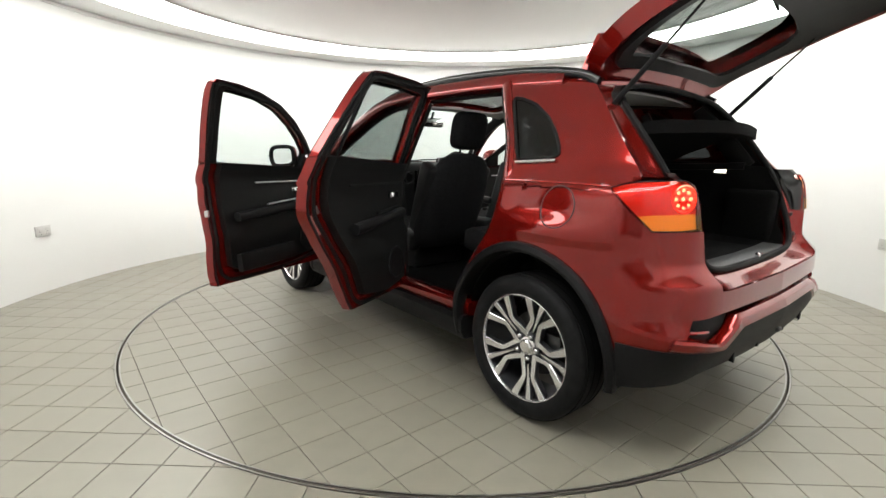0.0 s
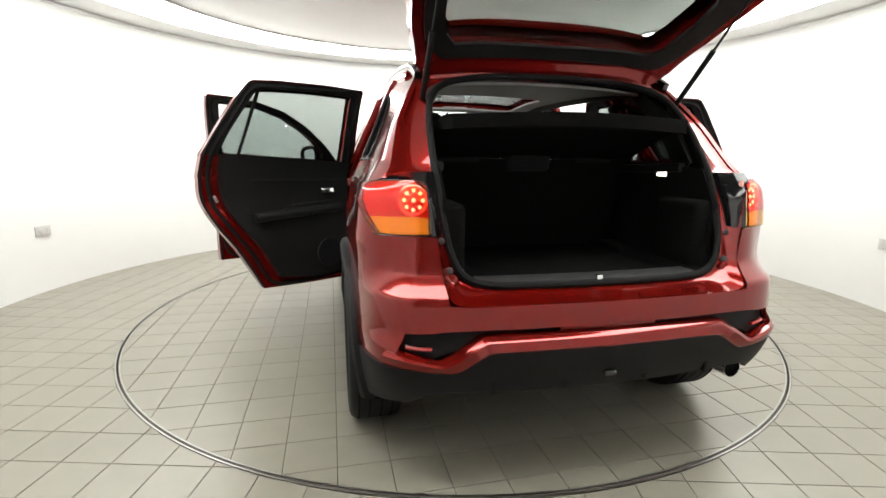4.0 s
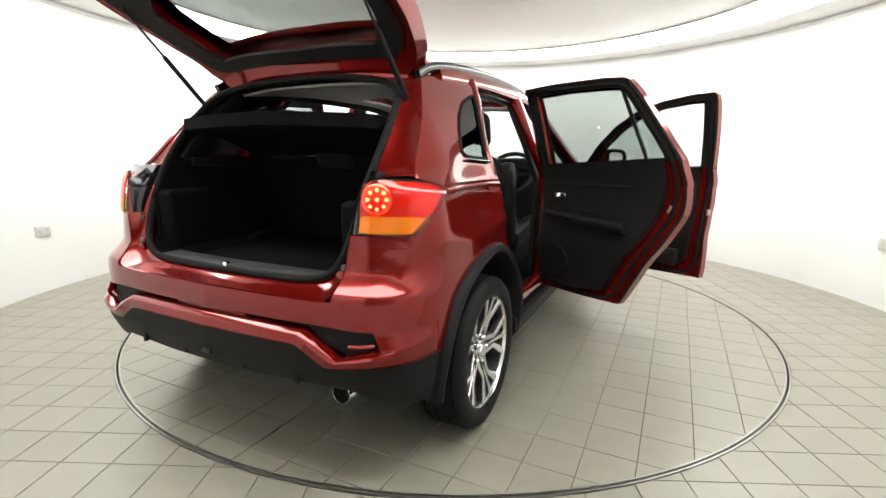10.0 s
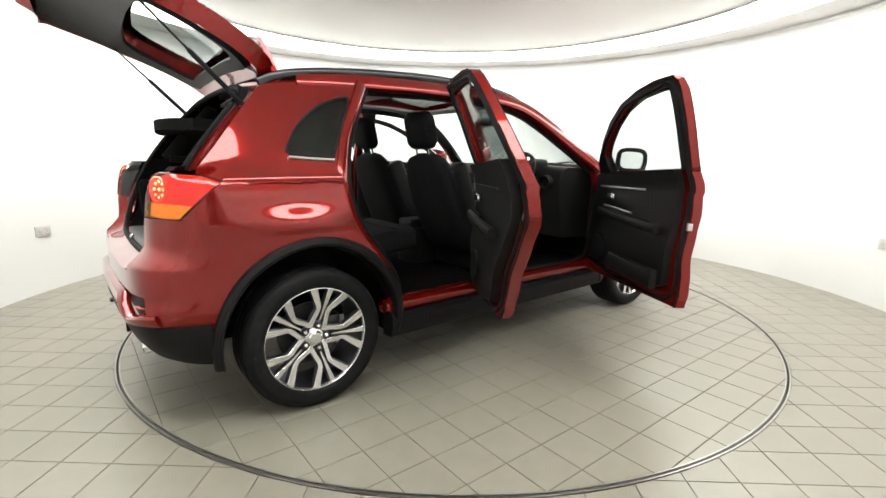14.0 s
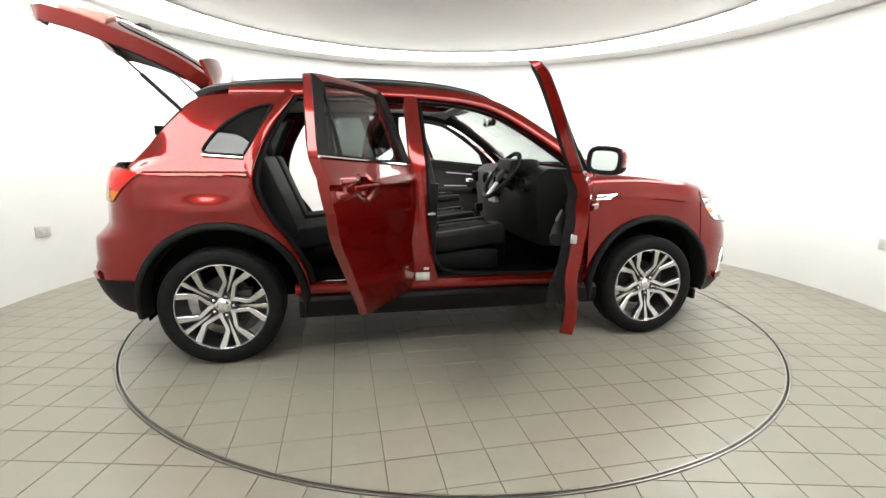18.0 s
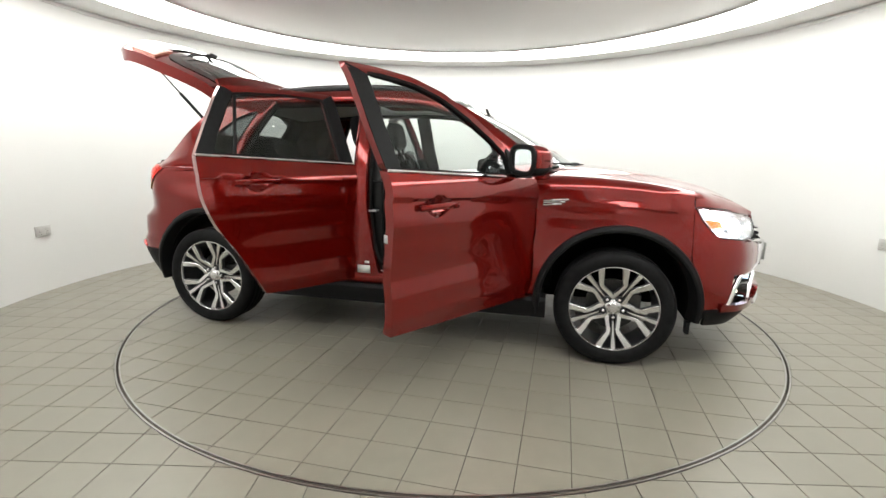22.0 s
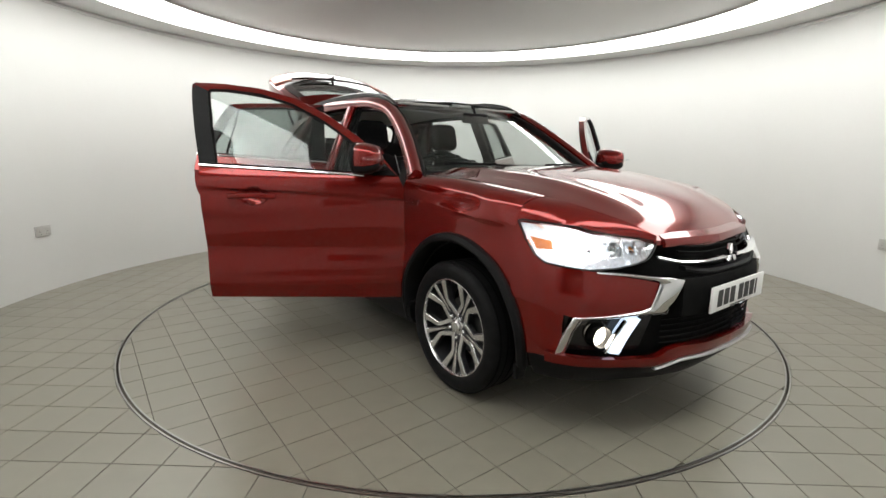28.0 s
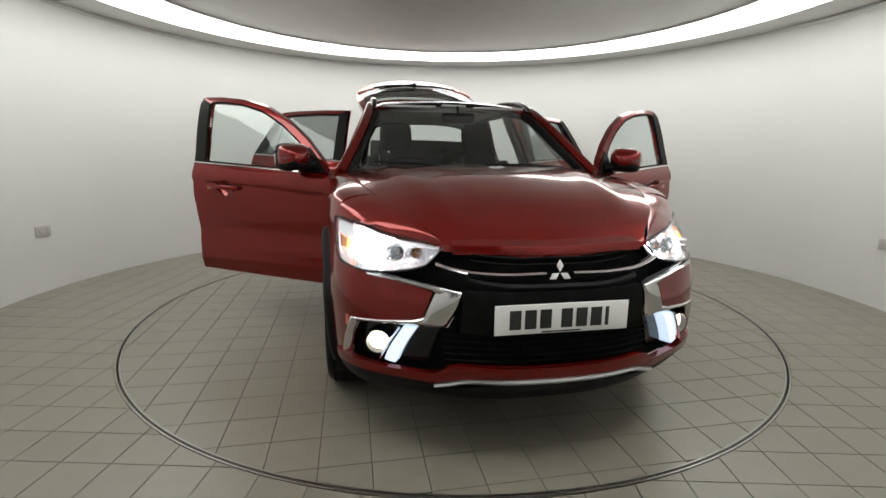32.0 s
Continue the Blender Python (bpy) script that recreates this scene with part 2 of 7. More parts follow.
M_ALLOY_DARK = material("dark_alloy_paint", (0.035, 0.036, 0.04), 0.35, 0.3, spread=0.1, scale=50)
M_DISC = material("brake_disc", (0.06, 0.059, 0.058), 0.45, 0.8, spread=0.15, scale=60)
M_CLOTH = material("black_seat_cloth", (0.009, 0.009, 0.010), 0.85, spread=0.25, scale=60, bump=0.4, bump_scale=700, spec=0.15)
M_CLOTH_MID = material("dark_grey_seat_leather", (0.008, 0.008, 0.0085), 0.5, spread=0.2, scale=30, bump=0.2, bump_scale=250, spec=0.22)
M_TRIM = material("dark_interior_trim", (0.0065, 0.0068, 0.0068), 0.5, spread=0.15, scale=30, bump=0.2, bump_scale=400, spec=0.25)
M_CARPET = material("black_carpet", (0.0045, 0.0045, 0.0045), 0.95, spread=0.3, scale=90, bump=0.5, bump_scale=600, spec=0.05)
M_SILL = material("grey_sill_plastic", (0.028, 0.028, 0.028), 0.45, spread=0.1, scale=40, bump=0.15, bump_scale=500)
M_LINING = material("grey_headliner", (0.46, 0.455, 0.44), 0.9, spread=0.08, scale=60, bump=0.2, bump_scale=500)
M_UNDER = material("underbody", (0.006, 0.006, 0.006), 0.9, spread=0.3, scale=15, spec=0.1)
M_GLASS = glass("clear_glass", (0.87, 0.91, 0.90))
M_TINT = glass("tinted_glass", (0.56, 0.59, 0.58))
M_GATEGLASS = glass("rear_window_glass", (0.68, 0.72, 0.71))
M_ROOFGLASS = glass("roof_glass", (0.42, 0.44, 0.44))
M_PRIVACY = glass("privacy_glass", (0.16, 0.17, 0.17))
M_SCREEN = glass("windscreen_glass", (0.88, 0.92, 0.91))
M_LENS = glass("lamp_lens", (0.93, 0.94, 0.95))
M_REDCOVER = glass("red_clear_lens", (0.96, 0.27, 0.20))
M_AMBERCOVER = glass("amber_clear_lens", (0.985, 0.68, 0.22))
# tail lamp backings: light spread behind the lens, put in as emission
M_RED_GLOW = material("glowing_red_cells", (0.55, 0.30, 0.26), 0.25, 0.5, emit=(1.0, 0.30, 0.16), power=0.10, spread=0.25, scale=70, bump=0.6, bump_scale=90)
M_AMBER_GLOW = material("glowing_amber_cells", (0.55, 0.45, 0.30), 0.25, 0.5, emit=(1.0, 0.55, 0.15), power=0.22, spec=0.2, spread=0.2, scale=80)
M_LED = material("red_led", (0.9, 0.2, 0.1), 0.3, emit=(1.0, 0.95, 0.7), power=10.0)
M_TAILGLOW = material("lit_tail_lamp", (0.8, 0.3, 0.25), 0.2, emit=(1.0, 0.45, 0.2), power=0.55)
M_HEAD = material("lit_headlamp", (1, 1, 1), 0.3, emit=(0.95, 0.98, 1.0), power=1700.0)
M_DRL = material("lit_daytime_lamp", (1, 1, 1), 0.3, emit=(0.62, 0.80, 1.0), power=1.5)
M_FOG = material("lit_fog_lamp", (1, 1, 1), 0.3, emit=(1.0, 0.90, 0.74), power=6.0)
M_BOOTLAMP = material("lit_boot_lamp", (1, 1, 1), 0.3, emit=(1.0, 0.93, 0.8), power=3.5)
# weak emission brightens the reflector in place of reflected lamp light
M_REFLECTOR_GLOW = material("glowing_reflector", (0.85, 0.86, 0.88), 0.16, 0.8, emit=(0.95, 0.98, 1.0), power=0.10, spread=0.1, scale=60, bump=0.5, bump_scale=45)
M_REFLEX = material("red_reflex", (0.20, 0.006, 0.005), 0.2, coat=0.5, spread=0.1, scale=150)
M_ORANGE = material("orange_reflector", (0.80, 0.22, 0.03), 0.2, coat=0.8, spread=0.1, scale=150)
M_PLATE = material("white_plate", (0.78, 0.78, 0.77), 0.35, spread=0.02, scale=40)
M_INK = material("black_print", (0.012, 0.012, 0.012), 0.5)
M_STICKER = material("pale_sticker", (0.62, 0.62, 0.58), 0.5, spread=0.1, scale=60)
M_MIRROR = material("mirror_glass", (0.88, 0.89, 0.90), 0.015, 1.0)
# emission stands in for the dipped beam's light on its bowl
M_BOWLGLOW = material("lamp_bowl_glow", (0.9, 0.9, 0.9), 0.25, emit=(0.95, 0.98, 1.0), power=1.1, spread=0.05, scale=90)


def ribbed(m, color, emit, scale):
    """Moulded ribs across a lamp lens; their light and dark go into colour and glow."""
    nt = m.node_tree
    b = nt.nodes["Principled BSDF"]
    co = nt.nodes.new("ShaderNodeTexCoord")
    wave = nt.nodes.new("ShaderNodeTexWave")
    wave.bands_direction = "Z"
    wave.inputs["Scale"].default_value = scale
    wave.inputs["Distortion"].default_value = 0.4
    nt.links.new(co.outputs["Object"], wave.inputs["Vector"])
    ramp = nt.nodes.new("ShaderNodeMix")
    ramp.data_type = "RGBA"
    ramp.inputs[6].default_value = (*[c * 0.6 for c in color], 1)
    ramp.inputs[7].default_value = (*[c * 1.2 for c in color], 1)
    nt.links.new(wave.outputs["Fac"], ramp.inputs[0])
    nt.links.new(ramp.outputs[2], b.inputs["Base Color"])
    glow = nt.nodes.new("ShaderNodeMapRange")
    glow.inputs["To Min"].default_value, glow.inputs["To Max"].default_value = emit * 0.75, emit * 1.25
    nt.links.new(wave.outputs["Fac"], glow.inputs["Value"])
    nt.links.new(glow.outputs["Result"], b.inputs["Emission Strength"])
    bp = nt.nodes.new("ShaderNodeBump")
    bp.inputs["Strength"].default_value, bp.inputs["Distance"].default_value = 0.15, 0.002
    nt.links.new(wave.outputs["Fac"], bp.inputs["Height"])
    nt.links.new(bp.outputs["Normal"], b.inputs["Normal"])


ribbed(M_AMBER_GLOW, (0.55, 0.45, 0.30), 0.22, 55.0)


# ---- the car: body surface, right half; s runs along the plan outline from the nose to the tail ----
def spline(points, count):
    """A smooth curve through points."""
    pts = [Vector(p) for p in points]
    res = []
    per = max(1, count // (len(pts) - 1))
    for i in range(len(pts) - 1):
        a, b = pts[i], pts[i + 1]
        p, n = (pts[i - 1] if i else a * 2 - b), (pts[i + 2] if i + 2 < len(pts) else b * 2 - a)
        for k in range(per):
            t = k / per
            res.append(0.5 * (2 * a + (b - p) * t + (2 * p - 5 * a + 4 * b - n) * t * t + (3 * a - p - 3 * b + n) * t ** 3))
    res.append(pts[-1])
    return res


def table(rows):
    """A smooth function through (place, value) rows."""
    xs = [r[0] for r in rows]
    ys = [r[1] for r in rows]
    ms = []
    for i in range(len(xs)):
        if i in (0, len(xs) - 1):
            ms.append(0.0)
            continue
        d0, d1 = (ys[i] - ys[i - 1]) / (xs[i] - xs[i - 1]), (ys[i + 1] - ys[i]) / (xs[i + 1] - xs[i])
        ms.append(0.0 if d0 * d1 <= 0 else 2 * d0 * d1 / (d0 + d1))

    def value(v):
        if v <= xs[0]:
            return ys[0]
        if v >= xs[-1]:
            return ys[-1]
        i = max(k for k in range(len(xs)) if xs[k] <= v)
        h = xs[i + 1] - xs[i]
        t = (v - xs[i]) / h
        return ((1 + 2 * t) * (1 - t) ** 2 * ys[i] + t * (1 - t) ** 2 * h * ms[i]
                + t * t * (3 - 2 * t) * ys[i + 1] + t * t * (t - 1) * h * ms[i + 1])
    return value


def smooth_step(a, b, v):
    t = min(1.0, max(0.0, (v - a) / (b - a)))
    return t * t * (3 - 2 * t)


PLAN = spline([(0, 2.085), (0.2, 2.075), (0.38, 2.03), (0.54, 1.957), (0.675, 1.882), (0.772, 1.796), (0.838, 1.65), (0.864, 1.45),
               (0.868, 1.15), (0.872, 0.7), (0.872, 0.0), (0.872, -0.8), (0.870, -1.4), (0.866, -1.75), (0.844, -1.985),
               (0.790, -2.125), (0.675, -2.205), (0.45, -2.235), (0, -2.25)], 360)
PLAN_S = [0.0]
for k in range(1, len(PLAN)):
    PLAN_S.append(PLAN_S[-1] + (PLAN[k] - PLAN[k - 1]).length)

SIDE_IN = table([(0.18, 0.05), (0.28, 0.028), (0.40, 0.010), (0.55, 0.002), (0.70, 0.010), (0.82, 0.010), (0.92, 0.0), (1.0, 0.004), (1.06, 0.018),
                 (1.10, 0.040), (1.20, 0.088), (1.35, 0.152), (1.46, 0.203), (1.52, 0.238), (1.56, 0.28)])
FRONT_IN = table([(0.18, 0.14), (0.26, 0.06), (0.33, 0.012), (0.42, 0.0), (0.62, 0.0), (0.70, 0.012), (0.78, 0.04), (0.84, 0.07),
                  (0.90, 0.13), (1.0, 0.26)])
REAR_IN = table([(0.25, 0.16), (0.32, 0.09), (0.42, 0.03), (0.50, 0.005), (0.56, 0.0), (0.60, 0.016), (0.66, 0.018), (0.715, 0.022), (0.729, 0.026), (0.738, 0.036), (0.785, 0.078), (0.806, 0.090),
                 (0.93, 0.098), (1.08, 0.125), (1.14, 0.15), (1.3, 0.215)])


def plan(s):
    s = min(max(s, 0.0), PLAN_S[-1])
    lo, hi = 0, len(PLAN) - 1
    while hi - lo > 1:
        mid = (lo + hi) // 2
        if PLAN_S[mid] <= s:
            lo = mid
        else:
            hi = mid
    t = (s - PLAN_S[lo]) / (PLAN_S[hi] - PLAN_S[lo])
    a, b = PLAN[max(lo - 2, 0)], PLAN[min(hi + 2, len(PLAN) - 1)]
    d = (b - a).normalized()
    p = PLAN[lo].lerp(PLAN[hi], t)
    return p, Vector((-d.y, d.x))


def surf(s, z, off=0.0):
    p, n = plan(s)
    if p.y > 2.0 and p.x < 0.02:
        n = Vector((0, 1))
    if p.y < -2.2 and p.x < 0.02:
        n = Vector((0, -1))
    wf = smooth_step(1.35, 1.95, p.y)
    up = smooth_step(1.07, 1.16, z)
    wr = smooth_step(-1.90 + 0.18 * up, -2.19 + 0.05 * up, p.y)
    k = SIDE_IN(z) * (1 - wf - wr) + FRONT_IN(z) * wf + REAR_IN(z) * wr
    flare = 0.044 * math.exp(-((p.y + 1.57) / 0.24) ** 2) * smooth_step(-1.28, -1.42, p.y)
    k += flare * (0.62 * smooth_step(1.30, 0.99, z) - smooth_step(0.985, 0.86, z))
    flare = 0.036 * math.exp(-((p.y - 1.16) / 0.24) ** 2) * smooth_step(0.70, 0.85, p.y)
    k += flare * (0.5 * smooth_step(1.3, 0.98, z) - smooth_step(0.975, 0.87, z))
    if z > 1.06:
        k += (z - 1.06) * 0.16 * smooth_step(-0.9, -1.9, p.y) + (z - 1.06) * 0.10 * smooth_step(-0.3, 0.6, p.y)
    else:
        body = smooth_step(-2.0, -1.5, p.y) * smooth_step(1.75, 1.3, p.y)
        crease = 0.955 - 0.062 * (p.y - 0.6)
        d = crease - z
        k += body * 0.011 * smooth_step(0.0, 0.012, d) * smooth_step(0.16, 0.02, d)
        mid = body * smooth_step(-1.3, -0.9, p.y) * smooth_step(0.85, 0.5, p.y)
        k += mid * (0.010 * math.exp(-((z - 0.66) / 0.085) ** 2) - 0.006 * math.exp(-((z - 0.47) / 0.03) ** 2))
    k -= off
    return Vector((p.x - n.x * k, p.y - n.y * k, z))


def find_s(test):
    lo, hi = 0.0, PLAN_S[-1]
    for _ in range(40):
        mid = (lo + hi) / 2
        if test(plan(mid)[0], mid):
            lo = mid
        else:
            hi = mid
    return lo


S_MID = find_s(lambda p, s: p.y > 0)


def sy(y):
    return find_s(lambda p, s: p.y > y)


def sf(x):
    return find_s(lambda p, s: s < S_MID and p.x < x)


def sr(x):
    return find_s(lambda p, s: s < S_MID or p.x > x)


def dom(points):
    """Points of the body surface: ('y', y, z) along the side, ('f', x, z) on the nose, ('r', x, z) on the tail."""
    return [({"y": sy, "f": sf, "r": sr}[k](v), z) for k, v, z in points]


def ys(*pairs):
    return dom([("y", y, z) for y, z in pairs])


def resample(points, n):
    pts = [Vector(p) for p in points]
    acc = [0.0]
    for a, b in zip(pts, pts[1:]):
        acc.append(acc[-1] + max((b - a).length, 1e-9))
    res, i = [], 0
    for k in range(n + 1):
        d = acc[-1] * k / n
        while i < len(acc) - 2 and acc[i + 1] < d:
            i += 1
        res.append(pts[i].lerp(pts[i + 1], min(1.0, (d - acc[i]) / (acc[i + 1] - acc[i]))))
    return res


def soft_line(points, n):
    return resample(spline(points, 8 * (len(points) - 1)), n) if len(points) > 2 else resample(points, n)


def grid_faces(bm, rows, closed=False, mi=0):
    for a, b in zip(rows, rows[1:]):
        m = len(a)
        for i in range(m if closed else m - 1):
            j = (i + 1) % m
            try:
                bm.faces.new((a[i], a[j], b[j], b[i])).material_index = mi
            except ValueError:
                pass


def shell(bm, outer, inner, closed=False):
    """Close two equal grids of points into one solid panel."""
    ro = [[bm.verts.new(p) for p in row] for row in outer]
    ri = [[bm.verts.new(p) for p in row] for row in inner]
    grid_faces(bm, ro, closed)
    grid_faces(bm, [r[::-1] for r in ri], closed)
    if not closed:
        grid_faces(bm, [[r[0] for r in ri], [r[0] for r in ro]])
        grid_faces(bm, [[r[-1] for r in ro], [r[-1] for r in ri]])
    grid_faces(bm, [ro[0], ri[0]], closed)
    grid_faces(bm, [ri[-1], ro[-1]], closed)
    bmesh.ops.recalc_face_normals(bm, faces=bm.faces)


def mirror_points(grid, side):
    return [[Vector((p.x * side, p.y, p.z)) for p in row] for row in grid]


def coons(bottom, top, left, right, nu, nv, straight=False):
    """A four-sided patch of the surface's own coordinates."""
    line = resample if straight else soft_line
    b, t, l, r = line(bottom, nu), line(top, nu), line(left, nv), line(right, nv)
    rows = []
    for j in range(nv + 1):
        v = j / nv
        row = []
        for i in range(nu + 1):
            u = i / nu
            row.append(b[i] * (1 - v) + t[i] * v + l[j] * (1 - u) + r[j] * u
                       - (b[0] * (1 - u) * (1 - v) + b[nu] * u * (1 - v) + t[0] * (1 - u) * v + t[nu] * u * v))
        rows.append(row)
    return rows


def panel(rows, side=1, off=0.0, thick=0.012, bm=None):
    bm = bm or bmesh.new()
    shell(bm, mirror_points([[surf(p.x, p.y, off) for p in row] for row in rows], side),
          mirror_points([[surf(p.x, p.y, off - thick) for p in row] for row in rows], side))
    return bm


def loop_rows(outer, inner, n, k):
    """Rows between two closed outlines."""
    a, b = resample(list(outer) + [outer[0]], n)[:-1], resample(list(inner) + [inner[0]], n)[:-1]
    return [[p.lerp(q, j / k) for p, q in zip(a, b)] for j in range(k + 1)]


def loop_panel(outer, inner, side=1, off=0.0, thick=0.012, n=64, k=3, bm=None):
    bm = bm or bmesh.new()
    rows = loop_rows([Vector(p) for p in outer], [Vector(p) for p in inner], n, k)
    shell(bm, mirror_points([[surf(p.x, p.y, off) for p in row] for row in rows], side),
          mirror_points([[surf(p.x, p.y, off - thick) for p in row] for row in rows], side), True)
    return bm


def fill_panel(outline, side=1, off=0.0, thick=0.004, n=48, k=5, bm=None):
    """A pane that fills a closed outline."""
    pts = [Vector(p) for p in outline]
    c = sum(pts, Vector((0, 0))) / len(pts)
    return loop_panel(pts, [c + (p - c) * 0.02 for p in pts], side, off, thick, n, k, bm)


def tube(bm, points, radius, sides=8, closed=False, flat=1.0):
    """A round or flattened bar along points."""
    pts = [Vector(p) for p in points]
    n = len(pts)
    rings = []
    up = None
    for i, p in enumerate(pts):
        d = (pts[(i + 1) % n] - pts[i - 1]) if closed else (pts[min(i + 1, n - 1)] - pts[max(i - 1, 0)])
        d.normalize()
        if up is None:
            up = Vector((0, 0, 1)) if abs(d.z) < 0.9 else Vector((1, 0, 0))
        a = d.cross(up).normalized()
        b = a.cross(d).normalized()
        up = b
        r = radius(i / (n - 1)) if callable(radius) else radius
        rings.append([bm.verts.new(p + (a * math.cos(2 * math.pi * k / sides) + b * flat * math.sin(2 * math.pi * k / sides)) * r) for k in range(sides)])
    for i in range(n if closed else n - 1):
        a, b = rings[i], rings[(i + 1) % n]
        for k in range(sides):
            bm.faces.new((a[k], a[(k + 1) % sides], b[(k + 1) % sides], b[k]))
    if not closed:
        bm.faces.new(rings[0][::-1]), bm.faces.new(rings[-1])
    bmesh.ops.recalc_face_normals(bm, faces=bm.faces)


def bar(bm, points, width, depth, side_dir, rounding=0.3):
    """A bar of rounded rectangular section: width across its way, depth along side_dir."""
    pts = [Vector(p) for p in points]
    n = len(pts)
    rings = []
    for i, p in enumerate(pts):
        d = (pts[min(i + 1, n - 1)] - pts[max(i - 1, 0)]).normalized()
        s = Vector(side_dir(i / (n - 1)) if callable(side_dir) else side_dir)
        s = (s - d * s.dot(d)).normalized()
        w = d.cross(s).normalized()
        a = (width(i / (n - 1)) if callable(width) else width) / 2
        b = (depth(i / (n - 1)) if callable(depth) else depth) / 2
        r = min(a, b) * rounding * 2
        sec = []
        for cx, cy, q in ((a - r, b - r, 0), (-a + r, b - r, 1), (-a + r, -b + r, 2), (a - r, -b + r, 3)):
            for k in range(3):
                t = math.pi / 2 * (q + k / 2)
                sec.append((cx + r * math.cos(t), cy + r * math.sin(t)))
        rings.append([bm.verts.new(p + w * u + s * v) for u, v in sec])
    m = 12
    for a, b in zip(rings, rings[1:]):
        for k in range(m):
            bm.faces.new((a[k], a[(k + 1) % m], b[(k + 1) % m], b[k]))
    bm.faces.new(rings[0][::-1]), bm.faces.new(rings[-1])
    bmesh.ops.recalc_face_normals(bm, faces=bm.faces)


def revolve(bm, profile, centre=(0, 0, 0), axis="x", n=48):
    """Turn an open profile of (along the axis, radius) into a ring-shaped solid; the profile is closed on itself."""
    rings = []
    for i in range(n):
        a = 2 * math.pi * i / n
        c, s = math.cos(a), math.sin(a)
        ring = []
        for h, r in profile:
            v = {"x": (h, r * c, r * s), "y": (r * c, h, r * s), "z": (r * c, r * s, h)}[axis]
            ring.append(bm.verts.new(Vector(v) + Vector(centre)))
        rings.append(ring)
    m = len(profile)
    for i in range(n):
        a, b = rings[i], rings[(i + 1) % n]
        for k in range(m):
            try:
                bm.faces.new((a[k], b[k], b[(k + 1) % m], a[(k + 1) % m]))
            except ValueError:
                pass
    bmesh.ops.remove_doubles(bm, verts=bm.verts, dist=1e-6)
    bmesh.ops.recalc_face_normals(bm, faces=bm.faces)


def prism(bm, outline, z0, z1, m=None, bevel=0.0):
    """A flat plate of that outline (x, y), from z0 to z1, then set in place by m."""
    lo = [bm.verts.new((x, y, z0)) for x, y in outline]
    hi = [bm.verts.new((x, y, z1)) for x, y in outline]
    k = len(outline)
    fs = [bm.faces.new(lo[::-1]), bm.faces.new(hi)]
    for i in range(k):
        fs.append(bm.faces.new((lo[i], lo[(i + 1) % k], hi[(i + 1) % k], hi[i])))
    vs = lo + hi
    if bevel:
        res = bmesh.ops.bevel(bm, geom=list({e for f in fs[:2] for e in f.edges}), offset=bevel, segments=2, affect="EDGES", profile=0.5)
        vs = list({v for f in res["faces"] for v in f.verts} | {v for v in vs if v.is_valid})
    if m is not None:
        bmesh.ops.transform(bm, matrix=m, verts=vs)
    bmesh.ops.recalc_face_normals(bm, faces=bm.faces)
    return vs

# ---- the car: wheels ----
AXLE_F, AXLE_R, Z_HUB = 1.162, -1.515, 0.336
ARCH_F, ARCH_R = 1.168, -1.500


